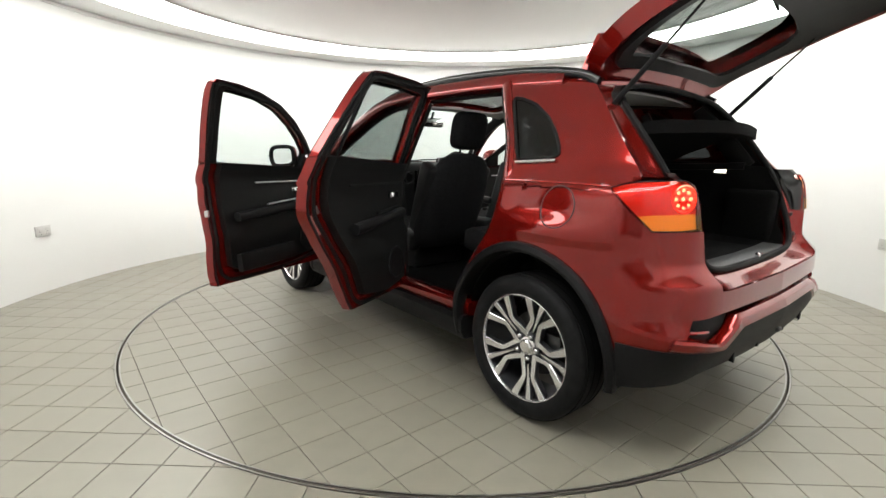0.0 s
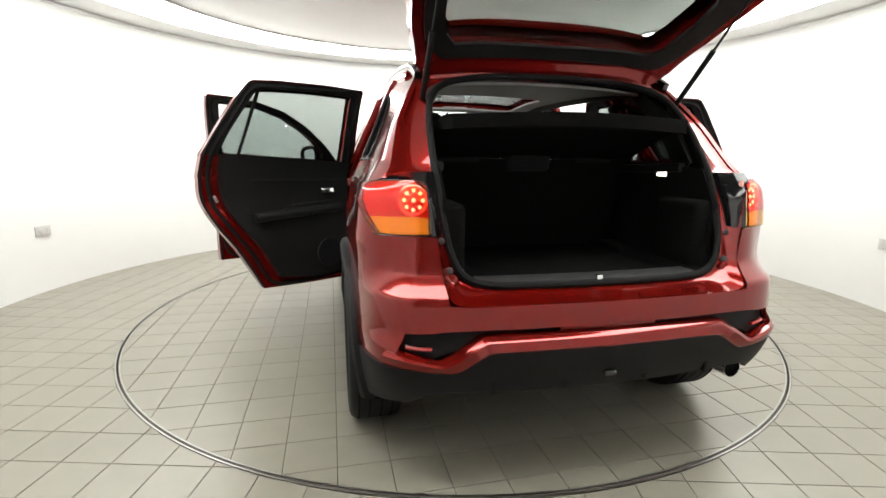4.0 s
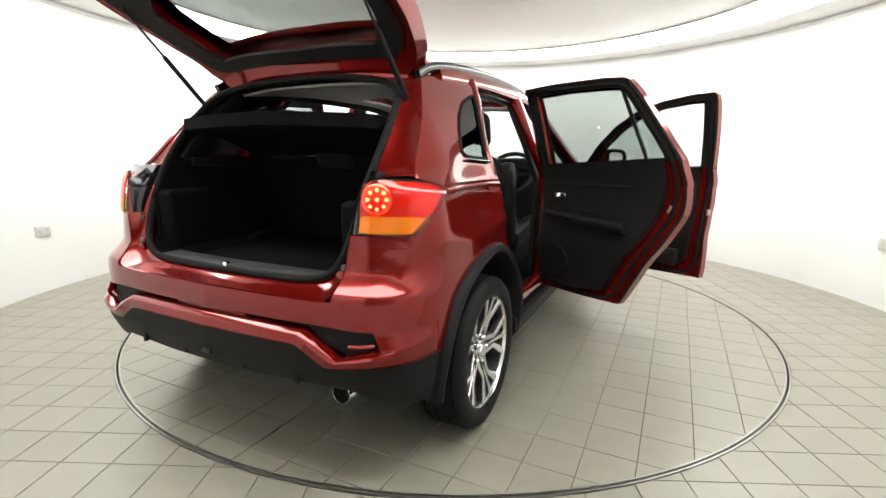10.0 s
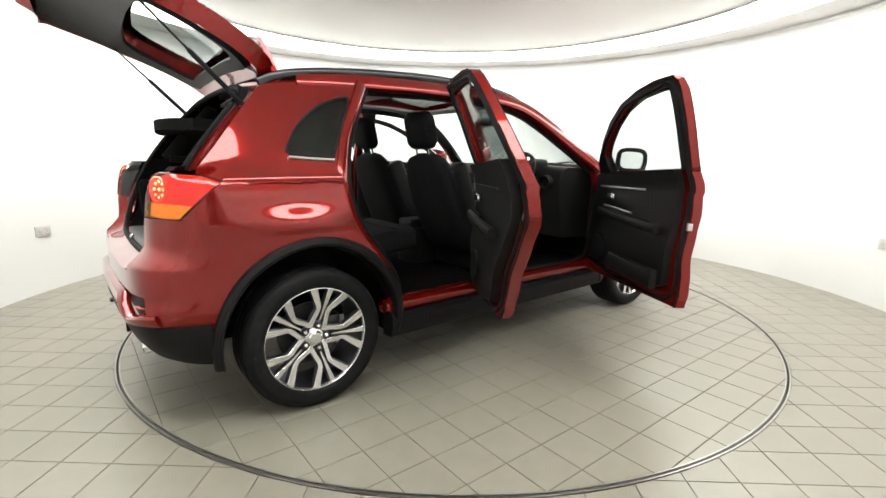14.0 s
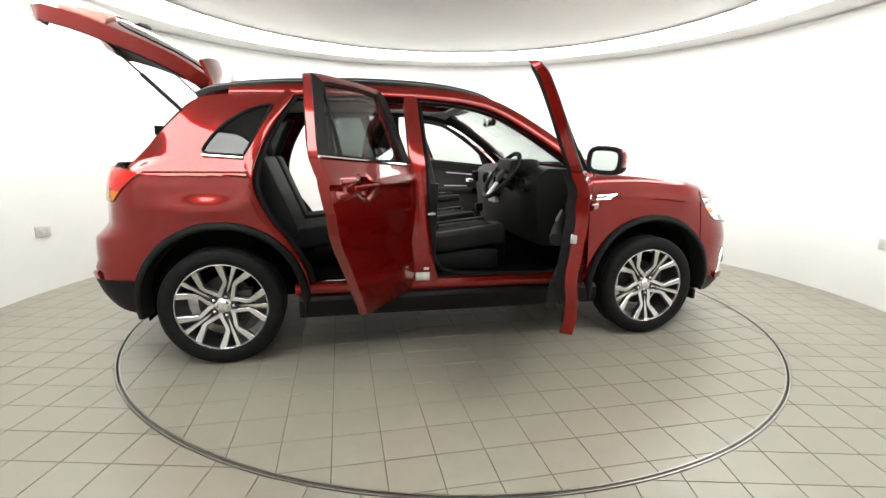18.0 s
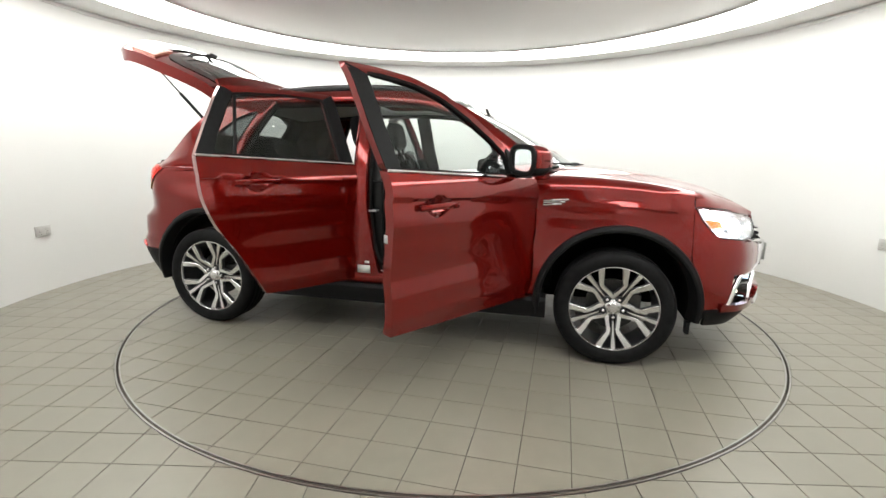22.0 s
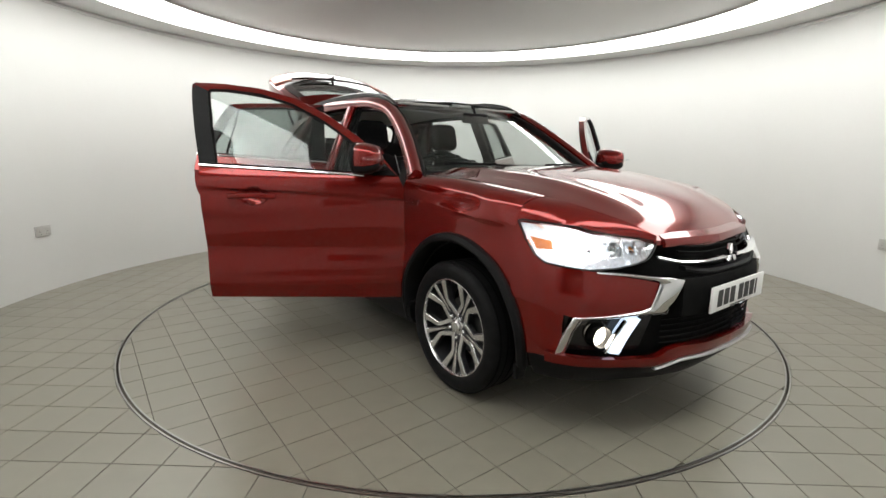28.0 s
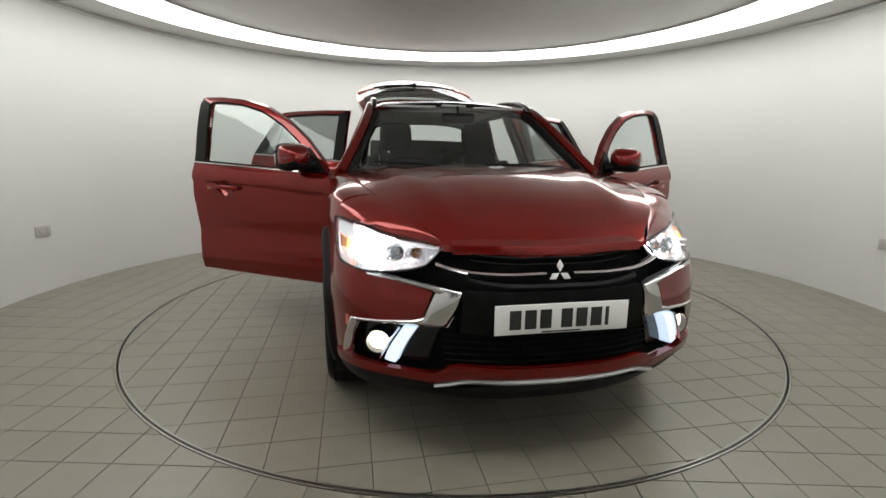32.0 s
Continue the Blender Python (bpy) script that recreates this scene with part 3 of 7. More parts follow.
def build_wheel(parent, side, y, phase):
    """Built along +x, outer face towards +x; turned round for the left."""
    wheel = new("wheel")
    wheel.parent = parent
    wheel.matrix_basis = pose(side * 0.783, y, Z_HUB, 0, 0, 0 if side > 0 else 180)
    bm = bmesh.new()
    prof = [(-0.108, 0.236), (-0.112, 0.262), (-0.114, 0.290), (-0.110, 0.315), (-0.095, 0.330), (-0.05, 0.335), (0.0, 0.336), (0.05, 0.335),
            (0.082, 0.331), (0.098, 0.318), (0.105, 0.300), (0.107, 0.280), (0.103, 0.262), (0.096, 0.250), (0.088, 0.243), (0.080, 0.240)]
    revolve(bm, prof, n=72)
    part("tyre", bm, M_TYRE, wheel)
    # dark rings laid on the tread stand in for shade in its grooves
    for x in (-0.068, -0.024, 0.024, 0.068):
        bm = bmesh.new()
        revolve(bm, [(x - 0.004, 0.330), (x + 0.004, 0.330), (x + 0.004, 0.3362), (x - 0.004, 0.3362)], n=72)
        part("groove_shade_band", bm, M_UNDER, wheel)
    bm = bmesh.new()
    revolve(bm, [(0.084, 0.2485), (0.0925, 0.2475), (0.0935, 0.2435), (0.089, 0.2405), (0.066, 0.2385), (0.066, 0.243)], n=72)
    part("rim", bm, M_ALLOY, wheel, "machined alloy rim lip")
    bm = bmesh.new()
    revolve(bm, [(0.078, 0.243), (0.078, 0.2385), (-0.06, 0.222), (-0.10, 0.228), (-0.11, 0.238)], n=48)
    part("barrel", bm, M_ALLOY_DARK, wheel)
    bm = bmesh.new()
    revolve(bm, [(-0.02, 0.0), (-0.02, 0.150), (-0.034, 0.150), (-0.034, 0.0)], n=40)
    part("brake_disc", bm, M_DISC, wheel)
    bm = bmesh.new()
    round_box(bm, (-0.06, 0.06, -0.06), (0.012, 0.155, 0.075), 0.012)
    part("brake_caliper", bm, M_DISC, wheel)

    def to_face(u, v, x, t):
        c, s = math.cos(t), math.sin(t)
        return Vector((x, u * c - v * s, u * s + v * c))

    for g in range(5):
        t = radians(phase + 72 * g)
        for lines in (((0.082, 0.0, 0.007, 0.058), (0.13, 0.0, 0.012, 0.066), (0.2415, 0.0, 0.027, 0.086)),
                      ((0.036, 0.037, 0.026, 0.050), (0.085, 0.031, 0.022, 0.058), (0.130, 0.0245, 0.022, 0.066), (0.147, 0.028, 0.024, 0.070), (0.2275, 0.083, 0.037, 0.086)),
                      ((0.036, -0.037, 0.026, 0.050), (0.085, -0.031, 0.022, 0.058), (0.130, -0.0245, 0.022, 0.066), (0.147, -0.028, 0.024, 0.070), (0.2275, -0.083, 0.037, 0.086))):
            top, low = bmesh.new(), bmesh.new()
            for bm, x_off, deep, grow in ((top, 0.0, 0.006, 0.0), (low, -0.0062, 0.026, 0.0015)):
                rows = []
                for i, (u, v, w, x) in enumerate(lines):
                    a, b = lines[max(i - 1, 0)], lines[min(i + 1, len(lines) - 1)]
                    d = Vector((b[0] - a[0], b[1] - a[1])).normalized()
                    n = Vector((-d.y, d.x))
                    h = w / 2 + grow
                    rows.append([bm.verts.new(to_face(u + n.x * q * h, v + n.y * q * h, x + x_off - dd, t))
                                 for q, dd in ((-1, deep), (-1, 0.0015), (-0.88, 0), (0.88, 0), (1, 0.0015), (1, deep))])
                grid_faces(bm, rows, True)
                bm.faces.new(rows[0]), bm.faces.new(rows[-1][::-1])
                bmesh.ops.recalc_face_normals(bm, faces=bm.faces)
            sp = part("spoke", top, M_ALLOY, wheel)
            part("spoke_back", low, M_ALLOY_DARK, sp)
        bm = bmesh.new()
        c = to_face(0.057, 0, 0, t)
        revolve(bm, [(0.035, 0.0), (0.035, 0.0115), (0.062, 0.0105), (0.068, 0.007), (0.069, 0.0)], centre=c, n=12)
        part("wheel_nut", bm, M_CHROME, wheel)
        bm = bmesh.new()
        revolve(bm, [(0.035, 0.012), (0.035, 0.019), (0.056, 0.019), (0.056, 0.012)], centre=c, n=14)
        part("nut_seat", bm, M_ALLOY_DARK, wheel)
    bm = bmesh.new()
    revolve(bm, [(0.02, 0.0), (0.02, 0.046), (0.052, 0.046), (0.056, 0.040), (0.058, 0.0)], n=30)
    part("hub", bm, M_ALLOY, wheel)
    bm = bmesh.new()
    revolve(bm, [(0.045, 0.0), (0.045, 0.034), (0.064, 0.033), (0.070, 0.026), (0.072, 0.0)], n=30)
    part("hub_cap", bm, M_ALLOY, wheel)
    return wheel


# ---- the car: body panels ----
def arch(cy, r, a0, a1, n=18, cz=0.345):
    return [(sy(cy + r * math.cos(radians(a0 + (a1 - a0) * k / n))), cz + r * math.sin(radians(a0 + (a1 - a0) * k / n))) for k in range(n + 1)]


def build_arch_trim(body, side, cy, a0, a1):
    bm = bmesh.new()
    n = 36
    sec = ((0.416, -0.085), (0.420, 0.010), (0.426, 0.024), (0.438, 0.029), (0.458, 0.022), (0.464, 0.010), (0.464, -0.012), (0.430, -0.060))
    rows = []
    for k in range(n + 1):
        a = radians(a0 + (a1 - a0) * k / n)
        row = []
        for r, off in sec:
            r += 0.010 * math.sin(a) * (r > 0.4)
            p = surf(sy(cy + r * math.cos(a)), max(0.20, 0.345 + r * math.sin(a)), off)
            row.append(bm.verts.new((p.x * side, p.y, p.z)))
        rows.append(row)
    grid_faces(bm, rows, True)
    bm.faces.new(rows[0]), bm.faces.new(rows[-1][::-1])
    bmesh.ops.recalc_face_normals(bm, faces=bm.faces)
    part("wheel_arch_trim", bm, M_BLACK, body, "black plastic wheel arch trim")
    bm = bmesh.new()          # liner
    rows = []
    for k in range(25):
        a = radians(-12 + 204 * k / 24)
        rows.append([bm.verts.new((side * x, cy + r * math.cos(a), 0.345 + r * math.sin(a))) for x, r in ((0.40, 0.416), (0.80, 0.416), (0.80, 0.424), (0.40, 0.424))])
    grid_faces(bm, rows, True)
    vs = [bm.verts.new((side * 0.40, cy + 0.42 * math.cos(radians(-12 + 204 * k / 24)), 0.345 + 0.42 * math.sin(radians(-12 + 204 * k / 24)))) for k in range(25)]
    bm.faces.new(vs)
    bmesh.ops.recalc_face_normals(bm, faces=bm.faces)
    part("wheel_well", bm, M_UNDER, body)


BONNET_Z = table([(0.60, 1.105), (0.80, 1.108), (1.0, 1.100), (1.2, 1.083), (1.4, 1.055), (1.6, 1.010), (1.75, 0.960), (1.87, 0.908), (1.95, 0.868), (2.0, 0.835)])
BONNET_X = table([(0.55, 0.735), (0.80, 0.735), (1.1, 0.722), (1.4, 0.685), (1.6, 0.630), (1.75, 0.560), (1.87, 0.465), (1.95, 0.36), (1.99, 0.30)])

WING_TOP = table([(0.70, 0.985), (1.20, 0.985), (1.40, 0.977), (1.55, 0.955)])


def bonnet_point(x, y):
    e = abs(x) / 0.735
    ridge = 0.009 * math.exp(-((abs(x) - (0.52 - 0.14 * (y - 0.9))) / 0.075) ** 2)
    return Vector((x, y, BONNET_Z(y) + 0.004 + 0.024 * (1 - e * e) * smooth_step(2.0, 1.70, y) - 0.030 * e ** 3 + ridge * smooth_step(2.0, 1.6, y)))


def build_body(car):
    body = car
    for side in (1, -1):
        # front wing: from the arch over the shoulder to the bonnet's edge
        bm = bmesh.new()
        outer, inner = [], []
        for k in range(25):
            y = 0.705 + (1.539 - 0.705) * k / 24
            d = y - ARCH_F
            z0 = 0.345 + math.sqrt(max(0.455 ** 2 - d * d, 0)) if abs(d) < 0.455 else 0.36
            z0 = max(z0, 0.36)
            z1 = WING_TOP(y)
            s = sy(y)
            row = [(s, z0 + (z1 - z0) * j / 20) for j in range(21)]
            pts = [surf(a, z) for a, z in row]
            ins = [surf(a, z, -0.012) for a, z in row]
            p0, p1 = pts[-1], bonnet_point(BONNET_X(y) + 0.003, y)
            c = Vector((p0.x + (p0.x - pts[-2].x) * 0.5 - 0.004, y, max(p1.z + 0.008, p0.z + 0.055)))
            for j in range(1, 7):
                t = j / 6
                q = p0 * (1 - t) ** 2 + c * 2 * t * (1 - t) + p1 * t * t
                q.y = y
                pts.append(q)
                ins.append(q - Vector((0.006, 0, 0.012)))
            outer.append(pts)
            inner.append(ins)
        shell(bm, mirror_points(outer, side), mirror_points(inner, side))
        part("front_wing", bm, M_RED, body)

        # rear quarter below the waist, and above it round the side window
        rows = coons(arch(ARCH_R, 0.452, 8, 172), ys((-1.345, 1.081), (-1.5, 1.081), (-1.65, 1.081), (-1.868, 1.081)),
                     [(sy(ARCH_R + 0.452 * math.cos(radians(8))), 0.345 + 0.452 * math.sin(radians(8))), *ys((-1.10, 0.55), (-1.18, 0.68), (-1.29, 0.84), (-1.345, 0.98), (-1.345, 1.081))],
                     [(sy(ARCH_R + 0.452 * math.cos(radians(172))), 0.345 + 0.452 * math.sin(radians(172))), *ys((-1.957, 0.60), (-1.957, 0.80), (-1.975, 0.89), (-2.034, 0.924), (-1.962, 0.996), (-1.912, 1.042), (-1.871, 1.074), (-1.868, 1.081))], 30, 44, True)
        part("rear_quarter", panel(rows, side), M_RED, body)
        outer = ys((-1.345, 1.070), (-1.45, 1.070), (-1.55, 1.070), (-1.65, 1.070), (-1.75, 1.070), (-1.860, 1.070), (-1.92, 1.095), (-1.965, 1.106), (-1.955, 1.125), (-1.875, 1.21), (-1.775, 1.33), (-1.695, 1.42), (-1.63, 1.485), (-1.57, 1.522), (-1.45, 1.54),
                   (-1.28, 1.54), (-1.13, 1.54), (-1.17, 1.47), (-1.255, 1.33), (-1.32, 1.20))
        hole = QUARTER_WINDOW()
        part("rear_pillar", loop_panel(outer, hole, side, -0.0015, 0.02, 200, 10), M_RED, body)
        bm = bmesh.new()
        tube(bm, [Vector((surf(s, z, -0.002).x * side, surf(s, z, -0.002).y, z)) for s, z in [(sy(-1.345 - 0.52 * q / 40), 1.0805) for q in range(41)]], 0.0065, 8)
        part("waist_crease", bm, M_RED, body)
        part("quarter_window", fill_panel(hole, side, -0.006, 0.004), M_PRIVACY, body, "dark tinted fixed side window")
        bm = bmesh.new()
        ring = resample(hole + [hole[0]], 60)[:-1]
        tube(bm, [Vector((surf(p.x, p.y, 0).x * side, surf(p.x, p.y, 0).y, p.y)) for p in ring], 0.007, 6, True)
        part("window_seal", bm, M_RUBBER, body)
        bm = bmesh.new()
        low = soft_line(ys((-1.365, 1.160), (-1.45, 1.165), (-1.575, 1.172)), 10)
        tube(bm, [Vector((surf(p.x, p.y, 0.008).x * side, surf(p.x, p.y).y, p.y)) for p in low], 0.006, 6)
        part("window_trim", bm, M_CHROME, body, "thin chrome strip under the window")

        # sill, black sill trim, floor edge
        bm = bmesh.new()
        bar(bm, [(side * 0.800, y, 0.405) for y in (-1.12, -0.8, -0.4, 0.0, 0.4, 0.74)], 0.085, 0.075, (0, 0, 1))
        part("sill", bm, M_RED, body)
        bm = bmesh.new()
        sec = ((0.77, 0.372), (0.855, 0.366), (0.872, 0.345), (0.870, 0.285), (0.845, 0.240), (0.77, 0.235))
        rows = [[bm.verts.new((side * x, y, z)) for x, z in sec] for y in (-1.10, -1.06, -0.5, 0.0, 0.5, 0.74, 0.78)]
        grid_faces(bm, rows, True)
        bm.faces.new(rows[0]), bm.faces.new(rows[-1][::-1])
        bmesh.ops.recalc_face_normals(bm, faces=bm.faces)
        part("sill_trim", bm, M_BLACK, body, "black plastic sill trim")
        build_arch_trim(body, side, ARCH_F, -8, 190)
        build_arch_trim(body, side, ARCH_R, -10, 188)

        # pillars and roof rail of the door openings
        inx = lambda y, z, d: Vector((side * surf(sy(y), z, -d).x, y, z))
        bm = bmesh.new()
        bar(bm, [inx(-0.385, 0.40, 0.05), inx(-0.385, 0.60, 0.045), inx(-0.39, 0.85, 0.04), inx(-0.395, 1.08, 0.04), inx(-0.405, 1.3, 0.035), inx(-0.415, 1.52, 0.03)],
            lambda t: 0.24 - 0.13 * smooth_step(0.0, 0.35, t) - 0.02 * t, 0.06, (side, 0, 0))
        part("centre_pillar", bm, M_RED, body)
        bm = bmesh.new()
        bar(bm, [inx(-0.33, 1.0, 0.10), inx(-0.37, 1.25, 0.09), inx(-0.40, 1.5, 0.08)], 0.10, 0.03, (side, 0, 0))
        bar(bm, [inx(-0.36, 0.45, 0.12), inx(-0.35, 0.8, 0.11), inx(-0.34, 1.02, 0.10)], 0.16, 0.03, (side, 0, 0))
        part("pillar_trim", bm, M_TRIM, body)
        bm = bmesh.new()
        top = [inx(0.74, 1.07, 0.035), inx(0.62, 1.165, 0.03), inx(0.46, 1.285, 0.03), inx(0.285, 1.40, 0.03), inx(0.12, 1.482, 0.028), inx(-0.06, 1.525, 0.022),
               inx(-0.3, 1.547, 0.018), inx(-0.6, 1.552, 0.018), inx(-0.9, 1.550, 0.018), inx(-1.2, 1.542, 0.016), inx(-1.45, 1.528, 0.012)]
        bar(bm, spline(top, 40), lambda t: 0.085 - 0.01 * t, 0.06, (side, 0, 0.35))
        part("roof_side", bm, M_RED, body)
        bm = bmesh.new()
        bar(bm, spline([p + Vector((-side * 0.045, 0, -0.02)) for p in top], 40), 0.07, 0.03, (side, 0, 0.35))
        part("roof_side_trim", bm, M_TRIM, body)
        bm = bmesh.new()          # rear edge of the rear door opening
        edge = [inx(-1.06, 0.42, 0.06), inx(-1.09, 0.55, 0.05), inx(-1.18, 0.70, 0.045), inx(-1.28, 0.84, 0.045), inx(-1.335, 0.98, 0.04), inx(-1.335, 1.1, 0.04), inx(-1.28, 1.26, 0.035),
                inx(-1.19, 1.42, 0.03), inx(-1.12, 1.53, 0.025)]
        bar(bm, spline(edge, 40), 0.06, 0.07, (side, 0, 0))
        part("door_jamb", bm, M_RED, body)
        bm = bmesh.new()
        tube(bm, spline([p + Vector((-side * 0.005, 0.045, 0)) for p in edge], 40), 0.016, 8)
        part("door_seal", bm, M_RUBBER, body)
        bm = bmesh.new()          # front edge of the front door opening
        bar(bm, [inx(0.70, 0.40, 0.06), inx(0.70, 0.7, 0.05), inx(0.71, 1.07, 0.05)], 0.09, 0.07, (side, 0, 0))
        part("door_jamb", bm, M_RED, body)
        bm = bmesh.new()
        tube(bm, spline([inx(-0.352, 1.5, 0.05), inx(-0.335, 1.1, 0.05), inx(-0.325, 0.75, 0.05), inx(-0.25, 0.50, 0.055), inx(0.05, 0.455, 0.06), inx(0.45, 0.45, 0.06), inx(0.60, 0.5, 0.06), inx(0.65, 0.7, 0.06), inx(0.65, 1.0, 0.06)], 48), 0.013, 8)
        part("door_seal", bm, M_RUBBER, body)
        bm = bmesh.new()
        round_box(bm, (-0.055, -0.03, 0.0), (0.0, 0.03, 0.012), 0.004, pose(side * 0.83, -0.32, 0.83, 0, 0, 0))
        part("door_striker", bm, M_SILVER, body)

        # roof rail
        bm = bmesh.new()
        rp = [(0.575, 0.16, 1.497), (0.57, 0.08, 1.545), (0.565, -0.05, 1.585), (0.56, -0.3, 1.618), (0.558, -0.7, 1.627), (0.565, -1.1, 1.610), (0.572, -1.38, 1.583), (0.576, -1.54, 1.552), (0.578, -1.625, 1.512)]
        bar(bm, spline([(side * x, y, z - 0.012) for x, y, z in rp], 48), lambda t: 0.038 - 0.012 * abs(2 * t - 1) ** 4, 0.042, (0, 0, 1))
        part("roof_rail", bm, M_GLOSS, body, "black roof rail")


        bm = bmesh.new()
        prism(bm, [(0.0, 0.02), (0.02, 0.02), (0.02, 0.09), (0.0, 0.09)], -0.03, 0.03, pose(side * 0.80, 1.555, 0.19, 90, 0, 90), 0.004)
        part("air_deflector", bm, M_BLACK, body)

        # badge behind the front wheel arch
        bm = bmesh.new()
        for dz in (-0.012, 0.0, 0.012):
            pts = [surf(sy(y), 0.935 + dz - (0.82 - y) * 0.06, 0.006) for y in (0.74, 0.80, 0.86 + dz * 1.5)]
            tube(bm, [(p.x * side, p.y, p.z) for p in pts], 0.005, 6)
        part("wing_badge", bm, M_CHROME, body, "chrome slatted wing badge")

    # sticker plates at the centre pillar's foot, driver's side
    for z0, z1, y0, y1, m in ((0.435, 0.485, -0.415, -0.33, M_STICKER), (0.50, 0.515, -0.365, -0.335, M_STICKER)):
        bm = bmesh.new()
        box(bm, (0.838, y0, z0), (0.8475, y1, z1))
        part("sticker", bm, m, body, "pale information sticker")

    # fuel flap, left side
    bm = bmesh.new()
    c = (sy(-1.645), 0.985)
    tube(bm, [Vector((-surf(c[0] + 0.085 * math.cos(a), c[1] + 0.085 * math.sin(a)).x, surf(c[0] + 0.085 * math.cos(a), 1).y, c[1] + 0.085 * math.sin(a))) for a in [2 * math.pi * k / 40 for k in range(40)]], 0.0028, 5, True)
    part("fuel_flap_seam", bm, M_GAP, body, "round seam of the fuel flap")

    # bonnet
    bm = bmesh.new()
    outer, inner = [], []
    for j in range(45):
        v = j / 44
        row = []
        for i in range(-40, 41):
            u = i / 40
            y0 = 0.98 - 0.30 * abs(u) ** 2.2
            y1 = 1.985 - 0.045 * abs(u) ** 1.5
            y = y0 + (y1 - y0) * v
            x = u * BONNET_X(min(y, 1.90))
            p = bonnet_point(x, y)
            if v > 0.92:
                p.z -= (v - 0.92) * 0.25
            row.append(p)
        outer.append(row)
        inner.append([p - Vector((0, 0, 0.02)) for p in row])
    shell(bm, outer, inner)
    part("bonnet", bm, M_RED, body)

    # roof panel, glass roof, headliner, windscreen
    bm = bmesh.new()
    rz = table([(-1.62, 1.535), (-1.3, 1.572), (-0.8, 1.598), (-0.4, 1.600), (-0.1, 1.585), (0.10, 1.548), (0.2, 1.52)])
    rx = table([(-1.62, 0.525), (-1.3, 0.552), (-1.0, 0.575), (-0.4, 0.60), (0.0, 0.60), (0.2, 0.61)])

    def roof(x, y, up=0.0):
        return Vector((x, y, rz(y) + up - 0.038 * (abs(x) / 0.6) ** 2.5))

    def roof_ring(outer, inner, up, thick, n=120, k=8):
        rows = loop_rows([Vector(p) for p in outer], [Vector(p) for p in inner], n, k)
        bm = bmesh.new()
        shell(bm, [[roof(p.x, p.y, up) for p in r] for r in rows], [[roof(p.x, p.y, up - thick) for p in r] for r in rows], True)
        return bm

    def oblong(x, y0, y1, r):
        pts = []
        for cx, cy, q in ((x - r, y1 - r, 0), (-x + r, y1 - r, 1), (-x + r, y0 + r, 2), (x - r, y0 + r, 3)):
            pts += [(cx + r * math.cos(math.pi / 2 * (q + j / 5)), cy + r * math.sin(math.pi / 2 * (q + j / 5))) for j in range(6)]
        return pts

    edge = [(rx(y), y) for y in (0.10, -0.1, -0.4, -0.8, -1.2, -1.6)]
    edge = [(x, 0.10) for x in (0.0, 0.3)] + edge + [(x, -1.60) for x in (0.3, 0.0, -0.3)] + [(-x, y) for x, y in edge[::-1]] + [(-0.3, 0.10)]
    turn = [(x, y) for x, y in oblong(0.46, -0.70, 0.04, 0.05)]
    first = min(range(len(turn)), key=lambda k: abs(turn[k][0] - 0.41) + abs(turn[k][1] - 0.04))
    hole = [(0.0, 0.04)] + [turn[(first - k) % len(turn)] for k in range(len(turn))]
    part("roof", roof_ring(edge, hole, 0.0, 0.02), M_RED, body)
    bm = bmesh.new()
    rows = [[roof(0.515 * i / 10, y, 0.006) for i in range(-10, 11)] for y in [-0.95 + 1.055 * k / 12 for k in range(13)]]
    shell(bm, rows, [[p - Vector((0, 0, 0.005)) for p in r] for r in rows])
    pane = part("glass_roof", bm, M_ROOFGLASS, body, "dark tinted panoramic glass roof")
    pane.visible_shadow = False
    part("glass_roof_border", roof_ring(oblong(0.520, -0.955, 0.108, 0.03), oblong(0.43, -0.62, 0.0, 0.06), 0.0075, 0.0012, 96, 3), M_GLOSS, body)
    lining = [(0.56, 0.06), (0.57, -0.3), (0.57, -0.8), (0.55, -1.2), (0.51, -1.53), (0.0, -1.55), (-0.51, -1.53), (-0.55, -1.2), (-0.57, -0.8), (-0.57, -0.3), (-0.56, 0.06), (0.0, 0.06)]
    start = oblong(0.43, -0.62, 0.0, 0.06)
    start = [start[(3 - k) % len(start)] for k in range(len(start))]
    part("headliner", roof_ring(lining, start, -0.034, 0.012), M_LINING, body)

    def screen(u, v, d=0.0):
        x = u * (0.715 - 0.135 * v)
        y = (0.985 - 0.31 * abs(u) ** 2.2) * (1 - v) + (0.115 - 0.075 * abs(u) ** 2) * v
        z = (1.085 + 0.015 * abs(u)) * (1 - v) + (1.550 - 0.035 * abs(u) ** 2) * v + 0.02 * math.sin(math.pi * v)
        return Vector((x, y + d * 0.45, z + d * 0.8))

    bm = bmesh.new()
    rows = [[screen(i / 10, j / 8) for i in range(-10, 11)] for j in range(9)]
    shell(bm, rows, [[screen(i / 10, j / 8, -0.005) for i in range(-10, 11)] for j in range(9)])
    glass_ob = part("windscreen", bm, M_SCREEN, body, "clear windscreen with a black border")
    glass_ob.visible_shadow = False
    bm = bmesh.new()
    for side in (1, -1):
        tube(bm, [screen(side * 0.985, v / 10, 0.002) for v in range(11)], 0.011, 6)
    tube(bm, [screen(u / 10, 0.99, 0.002) for u in range(-10, 11)], 0.012, 6)
    part("screen_border", bm, M_GLOSS, body)
    bm = bmesh.new()
    bar(bm, [screen(u / 10, 0.0, 0.0) + Vector((0, 0.02, -0.012)) for u in range(-10, 11)], 0.10, 0.025, (0, 0, 1))
    part("cowl", bm, M_BLACK, body)
